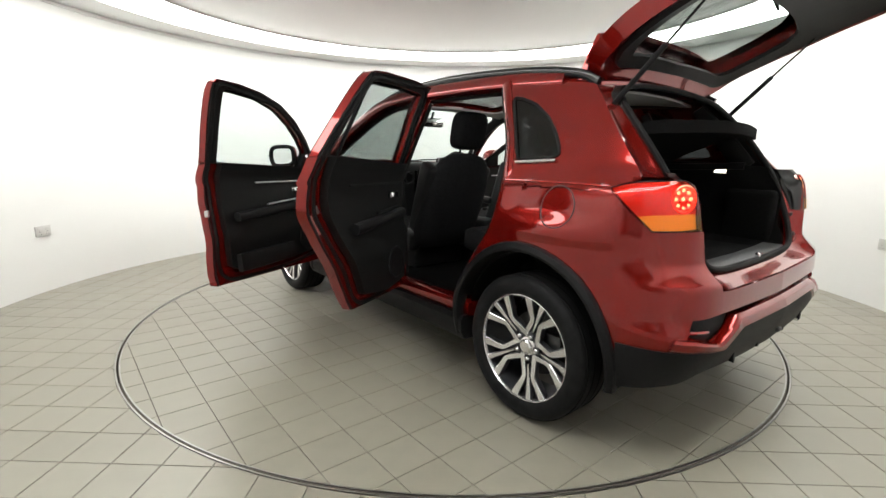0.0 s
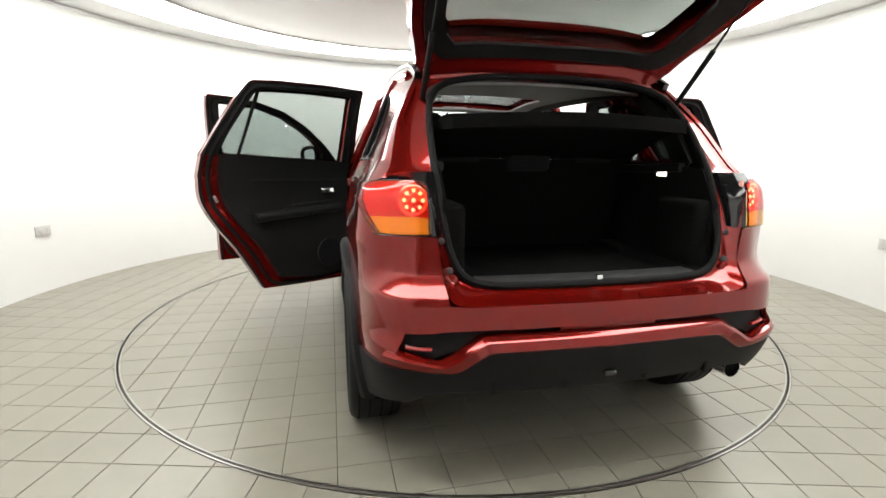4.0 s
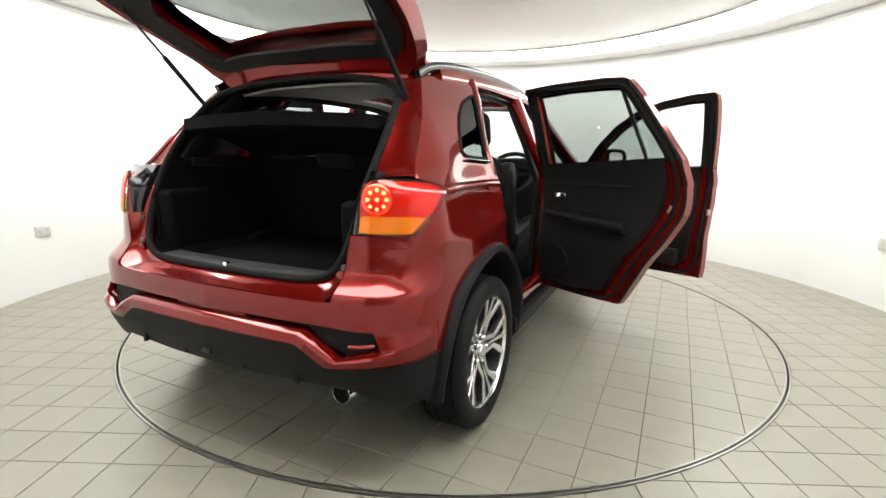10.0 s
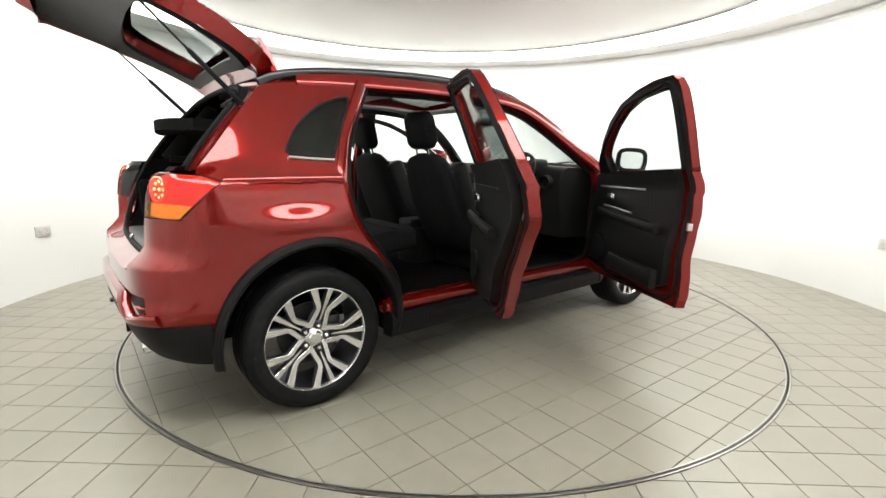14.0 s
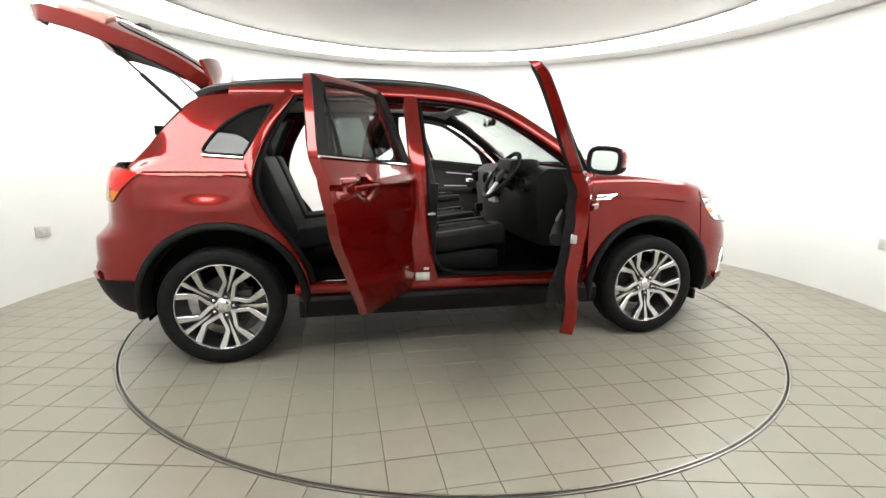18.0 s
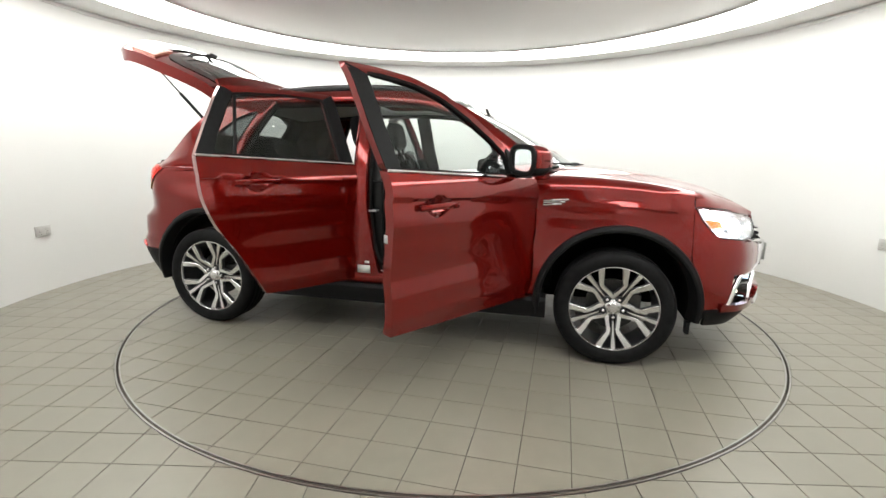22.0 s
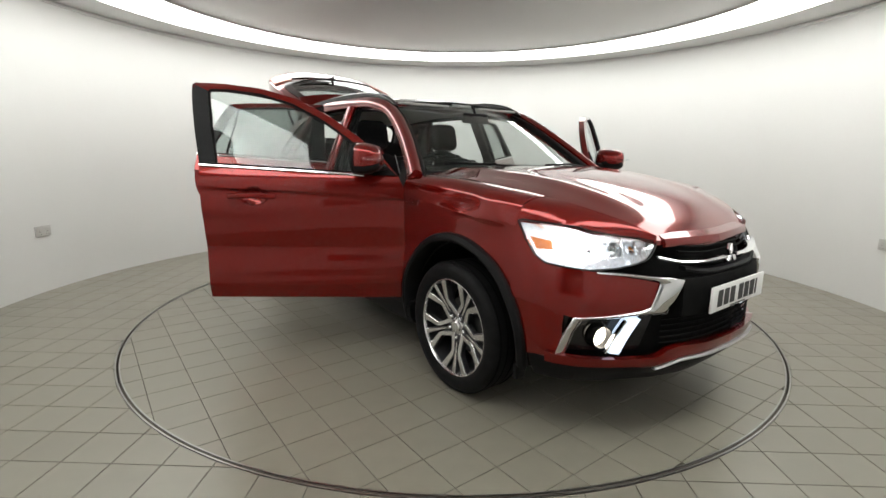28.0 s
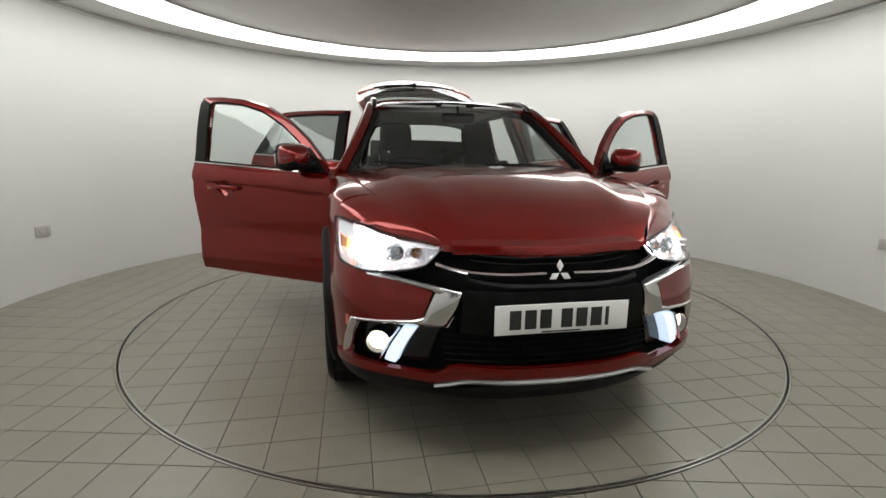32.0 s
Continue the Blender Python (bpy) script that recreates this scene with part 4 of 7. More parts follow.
    for x0, x1, v1 in ((0.10, 0.60, 0.06), (-0.55, -0.02, 0.06)):
        bm = bmesh.new()
        tube(bm, [screen(x0 / 0.7, 0.01, 0.02), screen((x0 + x1) / 1.4, 0.05, 0.022), screen(x1 / 0.7, v1, 0.02)], 0.007, 6)
        part("wiper", bm, M_BLACK, body)
    for x in (-0.25, 0.22):
        bm = bmesh.new()
        round_box(bm, (x - 0.012, 1.0, 1.103), (x + 0.012, 1.03, 1.120), 0.004)
        part("washer_jet", bm, M_BLACK, body)

    # closed underside and engine bay
    for name, lo, hi in (("rear_panel", (-0.72, -2.02, 0.345), (0.72, -1.95, 0.45)), ("floor_pan", (-0.76, -1.05, 0.25), (0.76, 0.72, 0.39)), ("rear_subframe", (-0.40, -2.05, 0.355), (0.40, -1.2, 0.42)),
                         ("engine_tray", (-0.40, -1.2, 0.27), (0.40, 1.95, 0.40)), ("engine_block", (-0.40, 0.80, 0.40), (0.40, 1.90, 0.85)), ("bulkhead", (-0.70, 0.76, 0.40), (0.70, 0.80, 1.06)),
                         ("radiator", (-0.62, 1.60, 0.40), (0.62, 1.78, 0.80))):
        bm = bmesh.new()
        round_box(bm, lo, hi, 0.008, seg=1)
        part(name, bm, M_UNDER, body)
    return body


def QUARTER_WINDOW():
    return ys((-1.365, 1.172), (-1.46, 1.177), (-1.55, 1.183), (-1.578, 1.195), (-1.565, 1.225), (-1.52, 1.29), (-1.45, 1.36), (-1.36, 1.42), (-1.27, 1.452),
              (-1.215, 1.462), (-1.225, 1.43), (-1.275, 1.34), (-1.33, 1.235))


car = new("car")
tagged(car, "dark red metallic SUV with open doors and tailgate", "car")
build_body(car)
for side in (1, -1):
    build_wheel(car, side, AXLE_F, 57.4 if side > 0 else 250)
    build_wheel(car, side, AXLE_R, 71.2 if side > 0 else 65.3)

# ---- the car: nose ----
def on_side(points, side, off):
    return [Vector((surf(s, z, off).x * side, surf(s, z, off).y, z)) for s, z in points]


def band(points, width, side, off, thick, n=24):
    """A flat strip laid along a line of the body surface; width may vary along it."""
    line = soft_line(points, n)
    bm = bmesh.new()
    outer, inner = [[], []], [[], []]
    for i, p in enumerate(line):
        d = (line[min(i + 1, n)] - line[max(i - 1, 0)]).normalized()
        w = (width(i / n) if callable(width) else width) / 2
        for k, q in ((0, -w), (1, w)):
            s, z = p.x - d.y * q, p.y + d.x * q
            outer[k].append(surf(s, z, off))
            inner[k].append(surf(s, z, off - thick))
    mid = [surf(p.x, p.y, off + min(0.006, thick * 0.4)) for p in line]
    mid_in = [surf(p.x, p.y, off - thick) for p in line]
    shell(bm, mirror_points([outer[0], mid, outer[1]], side), mirror_points([inner[0], mid_in, inner[1]], side))
    return bm


def strip(top, low, side, cols, thick, per=6):
    """A panel between two broken lines of the body surface; cols give its section as (share of the way down, height)."""
    pairs = []
    for k in range(len(top) - 1):
        for j in range(per):
            t = j / per
            pairs.append((Vector(top[k]).lerp(Vector(top[k + 1]), t), Vector(low[k]).lerp(Vector(low[k + 1]), t)))
    pairs.append((Vector(top[-1]), Vector(low[-1])))
    bm = bmesh.new()
    shell(bm, mirror_points([[surf(*a.lerp(b, t), o) for a, b in pairs] for t, o in cols], side),
          mirror_points([[surf(*a.lerp(b, t), -thick) for a, b in pairs] for t, o in cols], side))
    return bm


def build_nose(car):
    for side in (1, -1):
        # black mask behind everything, then the red corner, chrome blade, fog housing
        rows = coons(dom([("f", 0.0, 0.33), ("f", 0.3, 0.33), ("f", 0.6, 0.33), ("y", 1.70, 0.33)]), dom([("f", 0.0, 0.86), ("f", 0.3, 0.86), ("f", 0.40, 0.85), ("f", 0.455, 0.80), ("f", 0.52, 0.762), ("f", 0.62, 0.742), ("y", 1.70, 0.74)]),
                     dom([("f", 0.0, 0.33), ("f", 0.0, 0.86)]), dom([("y", 1.70, 0.33), ("y", 1.70, 0.74)]), 32, 12, True)
        part("nose_panel", panel(rows, side, -0.066, 0.02), M_UNDER, car)
        rows = coons(dom([("y", 1.62, 0.36), ("y", 1.70, 0.37), ("y", 1.78, 0.385)]), dom([("y", 1.556, 0.602), ("y", 1.70, 0.592), ("y", 1.78, 0.575)]),
                     dom([("y", 1.62, 0.36), ("y", 1.598, 0.5), ("y", 1.556, 0.602)]), dom([("y", 1.78, 0.385), ("y", 1.775, 0.5), ("y", 1.78, 0.575)]), 8, 8)
        part("bumper_side", panel(rows, side, 0.0, 0.02), M_RED, car)
        rows = coons(dom([("y", 1.556, 0.60), ("y", 1.70, 0.585), ("f", 0.76, 0.552), ("f", 0.62, 0.562), ("f", 0.50, 0.588)]),
                     dom([("y", 1.541, 0.918), ("y", 1.585, 0.855), ("y", 1.645, 0.785), ("y", 1.69, 0.757), ("f", 0.714, 0.740), ("f", 0.62, 0.722), ("f", 0.52, 0.703), ("f", 0.466, 0.690)]),
                     dom([("y", 1.556, 0.60), ("y", 1.541, 0.66), ("y", 1.541, 0.918)]), dom([("f", 0.50, 0.588), ("f", 0.48, 0.64), ("f", 0.466, 0.690)]), 22, 8, True)
        part("bumper_corner", panel(rows, side, 0.004, 0.02), M_RED, car)
        # chrome blade: upper arm, broad flat corner, lower arm, leg
        bm = bmesh.new()
        edge_out = dom([("f", 0.70, 0.742), ("f", 0.60, 0.736), ("f", 0.50, 0.724), ("f", 0.435, 0.716), ("f", 0.358, 0.702), ("f", 0.383, 0.616), ("f", 0.412, 0.556), ("f", 0.53, 0.551), ("f", 0.65, 0.544),
                        ("f", 0.735, 0.540), ("f", 0.757, 0.490), ("f", 0.775, 0.392)])
        edge_in = dom([("f", 0.695, 0.732), ("f", 0.60, 0.720), ("f", 0.52, 0.705), ("f", 0.475, 0.697), ("f", 0.462, 0.686), ("f", 0.482, 0.63), ("f", 0.497, 0.590), ("f", 0.54, 0.578), ("f", 0.65, 0.565),
                       ("f", 0.762, 0.556), ("f", 0.785, 0.470), ("f", 0.800, 0.375)])
        ramp_out, ramp_in = [], []
        for k in range(len(edge_out) - 1):
            for j in range(4):
                t = j / 4
                ramp_out.append(Vector(edge_out[k]).lerp(Vector(edge_out[k + 1]), t))
                ramp_in.append(Vector(edge_in[k]).lerp(Vector(edge_in[k + 1]), t))
        ramp_out.append(Vector(edge_out[-1])), ramp_in.append(Vector(edge_in[-1]))
        cols = [(0.0, 0.002), (0.05, 0.014), (0.2, 0.021), (0.5, 0.024), (0.8, 0.021), (0.95, 0.014), (1.0, 0.002)]
        rows = [[surf(*a.lerp(b, t), o - 0.006 + 0.30 * max(-0.06, min(0.05, a.lerp(b, t).y - 0.63)) * (1 - t)) for a, b in zip(ramp_out, ramp_in)] for t, o in cols]
        shell(bm, mirror_points(rows, side), mirror_points([[surf(*a.lerp(b, t), -0.012) for a, b in zip(ramp_out, ramp_in)] for t, o in cols], side))
        part("chrome_blade", bm, M_BLADE, car, "chrome bumper blade", smooth=50)
        rows = coons(dom([("y", 1.72, 0.40), ("f", 0.72, 0.395), ("f", 0.60, 0.39), ("f", 0.50, 0.39)]), dom([("y", 1.76, 0.575), ("f", 0.70, 0.578), ("f", 0.58, 0.575), ("f", 0.44, 0.57)]),
                     dom([("y", 1.72, 0.40), ("y", 1.76, 0.575)]), dom([("f", 0.50, 0.39), ("f", 0.44, 0.57)]), 10, 6)
        part("fog_housing", panel(rows, side, -0.050, 0.01), M_GLOSS, car)
        c = surf(sf(0.675), 0.468, -0.036)
        n = (surf(sf(0.675), 0.468, 0.1) - c).normalized()
        m = Matrix.Translation((c.x * side, c.y, c.z)) @ Vector((n.x * side * 0.35, n.y, 0.0)).to_track_quat("Z", "Y").to_matrix().to_4x4()
        bm = bmesh.new()
        revolve(bm, [(-0.01, 0.0), (-0.01, 0.042), (0.006, 0.041), (0.012, 0.028), (0.014, 0.0)], axis="z", n=28)
        fog = part("fog_lamp", bm, M_FOG, car, "lit round fog lamp", at=m)
        bm = bmesh.new()
        revolve(bm, [(-0.012, 0.043), (0.034, 0.045), (0.036, 0.049), (-0.012, 0.053)], axis="z", n=28)
        part("fog_bezel", bm, M_GLOSS, fog)
        rows = coons(dom([("f", 0.640, 0.402), ("f", 0.600, 0.394)]), dom([("f", 0.571, 0.543), ("f", 0.526, 0.541)]), dom([("f", 0.640, 0.402), ("f", 0.618, 0.46), ("f", 0.571, 0.543)]), dom([("f", 0.600, 0.394), ("f", 0.572, 0.46), ("f", 0.526, 0.541)]), 4, 10)
        part("lamp_bezel", band(dom([("f", 0.585, 0.540), ("f", 0.632, 0.46), ("f", 0.655, 0.405)]), 0.008, side, 0.006, 0.02, 12), M_CHROME, car)
        part("daytime_lamp", panel(rows, side, -0.002, 0.05), M_DRL, car, "lit upright daytime running lamp")
        # headlamp: reflector bowl with a faint glow put in, lit lens units, orange reflector, clear cover
        top = dom([("y", 1.543, 0.925), ("y", 1.67, 0.916), ("f", 0.76, 0.902), ("f", 0.671, 0.882), ("f", 0.55, 0.864), ("f", 0.446, 0.849)])
        low = dom([("y", 1.645, 0.790), ("y", 1.69, 0.762), ("f", 0.76, 0.748), ("f", 0.714, 0.744), ("f", 0.62, 0.751), ("f", 0.549, 0.764), ("f", 0.500, 0.780)])
        left = [low[0], *ys((1.59, 0.85)), top[0]]
        right = [low[-1], *dom([("f", 0.472, 0.810)]), top[-1]]
        rows = coons(low, top, left, right, 22, 8)
        deep = lambda i, j, d: -0.010 - d - 0.095 * (math.sin(math.pi * i / 22) * math.sin(math.pi * j / 8) + 1e-9) ** 0.55
        bm = bmesh.new()
        shell(bm, mirror_points([[surf(p.x, p.y, deep(i, j, 0)) for i, p in enumerate(r)] for j, r in enumerate(rows)], side),
              mirror_points([[surf(p.x, p.y, deep(i, j, 0.006)) for i, p in enumerate(r)] for j, r in enumerate(rows)], side))
        lamp = part("headlamp", bm, M_REFLECTOR_GLOW, car, "lit headlamp under a clear cover")
        a = [surf(p.x, p.y, 0.003) for p in soft_line(top, 16)]
        b = [bonnet_point(BONNET_X(1.545) + 0.003 - (BONNET_X(1.545) - 0.425) * (k / 16) ** 1.0, 1.545 + 0.395 * (k / 16) ** 0.85) for k in range(17)]
        rows_c = []
        for j in range(6):
            t = j / 5
            row_c = []
            for k, (p, q) in enumerate(zip(a, b)):
                c = Vector((p.x - 0.012, (p.y + q.y) / 2, max(q.z + 0.004, p.z + 0.088 * (1 - k / 16) ** 1.5)))
                f = smooth_step(0.0, 0.35, k / 16)
                c = c * (1 - f) + ((p + q) / 2 + Vector((0.008, 0.004, 0.014))) * f
                row_c.append(p * (1 - t) ** 2 + c * 2 * t * (1 - t) + q * t * t)
            rows_c.append(row_c)
        bm = bmesh.new()
        shell(bm, mirror_points(rows_c, side), mirror_points([[p - Vector((0, 0, 0.012)) for p in r] for r in rows_c], side))
        part("wing_nose", bm, M_RED, car)
        cover = part("lamp_cover", panel(rows, side, 0.004, 0.004), M_LENS, lamp)
        cover.visible_shadow = False
        rim = [*low, *right[1:], *top[::-1][1:], *left[::-1][1:-1]]
        bm = bmesh.new()
        tube(bm, on_side([(p.x, p.y) for p in resample(rim + [rim[0]], 70)[:-1]], side, 0.003), 0.0045, 5, True)
        part("lamp_seal", bm, M_GLOSS, lamp)
        # dipped beam: a narrow lit strip deep between two shades, so that it throws a flat beam
        c = surf(sf(0.735), 0.812, -0.010)
        m = Matrix.Translation((c.x * side, c.y, c.z)) @ Vector((side * 0.22, 1.0, -0.03)).to_track_quat("Z", "Y").to_matrix().to_4x4()
        bm = bmesh.new()
        round_box(bm, (-0.030, -0.006, -0.058), (0.030, 0.006, -0.052), 0.001)
        part("low_beam", bm, M_HEAD, lamp, at=m)
        # the shades emit too, as though the strip lit them
        for q in (1, -1):
            bm = bmesh.new()
            box(bm, (-0.036, min(q * 0.011, q * 0.014), -0.060), (0.036, max(q * 0.011, q * 0.014), 0.0))
            part("glowing_shade", bm, M_BOWLGLOW, lamp, at=m)
        for s0, z0, r, nm in ((sf(0.625), 0.816, 0.033, "high_beam"), (sf(0.545), 0.818, 0.023, "turn_bowl")):
            c = surf(s0, z0, -0.022)
            n = (surf(s0, z0, 0.1) - c).normalized()
            m = Matrix.Translation((c.x * side, c.y, c.z)) @ Vector((n.x * side * 0.6, n.y + 0.3, 0.05)).to_track_quat("Z", "Y").to_matrix().to_4x4()
            bm = bmesh.new()          # faceted open bowl round a small bulb
            revolve(bm, [(0.004, r), (0.006, r * 1.06), (-0.012, r * 0.95), (-0.030, r * 0.45), (-0.032, 0.0), (-0.028, 0.0), (-0.026, r * 0.42), (-0.010, r * 0.88)], axis="z", n=12)
            part(nm, bm, M_CHROME, lamp, at=m, smooth=20)
            bm = bmesh.new()
            revolve(bm, [(-0.028, 0.0), (-0.028, r * 0.2), (-0.006, r * 0.18), (0.0, 0.0)], axis="z", n=12)
            part("bulb", bm, M_ORANGE if nm == "turn_bowl" else M_LENS, lamp, at=m)
        for q in range(5):
            a = [(sf(0.70 - 0.055 * q - 0.01 * h), 0.765 + 0.010 * q + 0.075 * h) for h in (0.0, 0.5, 1.0)]
            bm = bmesh.new()
            bar(bm, on_side(a, side, -0.030), 0.004, 0.02, (0, 1, 0))
            part("reflector_rib", bm, M_CHROME, lamp)
        # glowing panel added round the strip for light scattered in the bowl
        mid_s = sf(0.735)
        cell = [(mid_s - 0.008 + 0.100 * math.cos(a), 0.800 + (0.040 if math.sin(a) < 0 else 0.052) * math.sin(a) - 0.010 * math.cos(a)) for a in [2 * math.pi * q / 32 for q in range(32)]]
        hollow = [(mid_s + 0.048 * math.cos(a), 0.812 + 0.020 * math.sin(a)) for a in [2 * math.pi * q / 32 for q in range(32)]]
        part("bowl_glow_panel", loop_panel(cell, hollow, side, -0.022, 0.003, 48, 4), M_BOWLGLOW, lamp)
        rows = coons(dom([("y", 1.643, 0.811), ("y", 1.715, 0.811)]), dom([("y", 1.605, 0.857), ("y", 1.700, 0.846)]), dom([("y", 1.643, 0.811), ("y", 1.605, 0.857)]), dom([("y", 1.715, 0.811), ("y", 1.700, 0.846)]), 4, 3)
        part("side_reflector", panel(rows, side, -0.008, 0.01), M_ORANGE, lamp, "orange reflector")
        # lower red lip, silver skid, black valance
        rows = coons(dom([("f", 0.0, 0.364), ("f", 0.12, 0.365), ("f", 0.25, 0.367), ("f", 0.34, 0.366), ("f", 0.41, 0.347), ("f", 0.46, 0.333), ("f", 0.60, 0.342), ("y", 1.72, 0.352)]), dom([("f", 0.0, 0.408), ("f", 0.12, 0.409), ("f", 0.25, 0.412), ("f", 0.36, 0.418), ("f", 0.405, 0.408), ("f", 0.455, 0.374), ("f", 0.60, 0.378), ("y", 1.72, 0.395)]),
                     dom([("f", 0.0, 0.364), ("f", 0.0, 0.408)]), dom([("y", 1.72, 0.352), ("y", 1.72, 0.395)]), 48, 5, True)
        part("bumper_lip", panel(rows, side, 0.016, 0.03), M_RED, car)
        part("skid_trim", band(dom([("f", 0.0, 0.352), ("f", 0.12, 0.353), ("f", 0.25, 0.355), ("f", 0.34, 0.354), ("f", 0.41, 0.335), ("f", 0.455, 0.322)]), lambda t: 0.022 - 0.008 * t, side, 0.022, 0.02), M_SILVER, car, "silver skid trim")
        rows = coons(dom([("f", 0.0, 0.24), ("f", 0.3, 0.24), ("f", 0.6, 0.25), ("y", 1.66, 0.26)]), dom([("f", 0.0, 0.365), ("f", 0.15, 0.355), ("f", 0.38, 0.31), ("f", 0.6, 0.34), ("y", 1.64, 0.37)]),
                     dom([("f", 0.0, 0.24), ("f", 0.0, 0.365)]), dom([("y", 1.66, 0.26), ("y", 1.64, 0.37)]), 20, 4)
        part("front_valance", panel(rows, side, 0.0, 0.02), M_BLACK, car)
        # grille bars
        part("grille_bar", band(dom([("f", 0.055, 0.764), ("f", 0.20, 0.762), ("f", 0.33, 0.767), ("f", 0.40, 0.777), ("f", 0.463, 0.792)]), 0.011, side, 0.016, 0.02), M_CHROME, car, "thin chrome grille bar")
        part("lower_bar", band(dom([("f", 0.0, 0.715), ("f", 0.2, 0.718), ("f", 0.34, 0.738)]), 0.020, side, 0.002, 0.03), M_BLACK, car)
        for z in (0.740, 0.790, 0.812, 0.425, 0.45, 0.475, 0.50, 0.525):
            wide = 0.34 if z > 0.6 else 0.43
            part("grille_slat", band(dom([("f", 0.0, z), ("f", wide / 2, z), ("f", wide, z + (0.012 if z > 0.6 else 0.0))]), 0.006, side, -0.016, 0.006, 12), M_UNDER, car)
        # bonnet's front lip
        bm = bmesh.new()
        rows = [[Vector((side * 0.385 * i / 10, 1.985 - 0.045 * (i / 10) ** 1.5 + dy, 0.848 + 0.006 * (i / 10) + dz)) for i in range(11)] for dy, dz in ((-0.03, 0.022), (0.012, 0.004), (0.022, -0.018), (0.020, -0.030))]
        shell(bm, rows, [[p - Vector((0, 0.012, 0.004)) for p in r] for r in rows])
        part("bonnet_lip", bm, M_RED, car)
    # mid bar with the plate, plain plate bars, chrome emblem
    bm = bmesh.new()
    rows = [[surf(sf(abs(x)), z, 0.010) * 1 for x in (0.0, 0.1, 0.2, 0.3, 0.36)] for z in (0.545, 0.60, 0.66, 0.70)]
    for side in (1, -1):
        shell(bm, mirror_points(rows, side), mirror_points([[p - Vector((0, 0.03, 0)) for p in r] for r in rows], side))
    part("plate_bar", bm, M_UNDER, car)
    tilt = pose(0, 2.108, 0.608, 90, 0, 180)
    bm = bmesh.new()
    round_box(bm, (-0.26, -0.056, -0.004), (0.26, 0.056, 0.004), 0.003, tilt)
    plate = part("number_plate", bm, M_PLATE, car, "white number plate with plain dark bars")
    x = -0.205
    for k in range(7):
        bm = bmesh.new()
        box(bm, (x, -0.036, 0.004), (x + (0.044 if k != 6 else 0.014), 0.036, 0.0055), tilt)
        part("plate_bar_mark", bm, M_INK, plate)
        x += 0.058 + (0.024 if k == 2 else 0)
    bm = bmesh.new()
    box(bm, (-0.08, -0.0515, 0.004), (0.07, -0.0465, 0.0052), tilt)
    part("plate_bar_mark", bm, M_INK, plate)
    bm = bmesh.new()
    for a in (90, 210, 330):
        c, d = Vector((math.cos(radians(a)), math.sin(radians(a)))), Vector((-math.sin(radians(a)), math.cos(radians(a))))
        prism(bm, [tuple(c * 0.001), tuple(c * 0.026 - d * 0.0145), tuple(c * 0.051), tuple(c * 0.026 + d * 0.0145)], -0.01, 0.010, pose(0, 2.055, 0.765, 82, 0, 180), 0.003)
    part("emblem", bm, M_CHROME, car, "plain chrome emblem")


# ---- the car: tail ----
APERTURE = [(0, -2.125, 0.742), (0.20, -2.122, 0.742), (0.40, -2.112, 0.748), (0.497, -2.095, 0.778), (0.542, -2.065, 0.86), (0.560, -2.02, 0.97), (0.570, -1.965, 1.09), (0.572, -1.885, 1.21),
            (0.564, -1.79, 1.33), (0.535, -1.71, 1.42), (0.46, -1.665, 1.475), (0.30, -1.64, 1.505), (0.15, -1.63, 1.515), (0, -1.628, 1.518)]
SURROUND = [tuple(surf(*p, -0.006)) for p in dom([("r", 0.0, 0.700), ("r", 0.25, 0.700), ("r", 0.50, 0.702), ("r", 0.568, 0.722), ("r", 0.588, 0.78), ("r", 0.600, 0.86), ("r", 0.615, 0.93), ("r", 0.635, 1.01),
            ("r", 0.665, 1.075), ("r", 0.80, 1.112), ("y", -1.972, 1.116), ("y", -1.95, 1.128), ("y", -1.872, 1.21), ("y", -1.772, 1.33), ("y", -1.692, 1.42), ("y", -1.628, 1.485)])]
SURROUND += [(0.555, -1.56, 1.525), (0.42, -1.53, 1.537), (0.20, -1.525, 1.545), (0, -1.525, 1.548)]


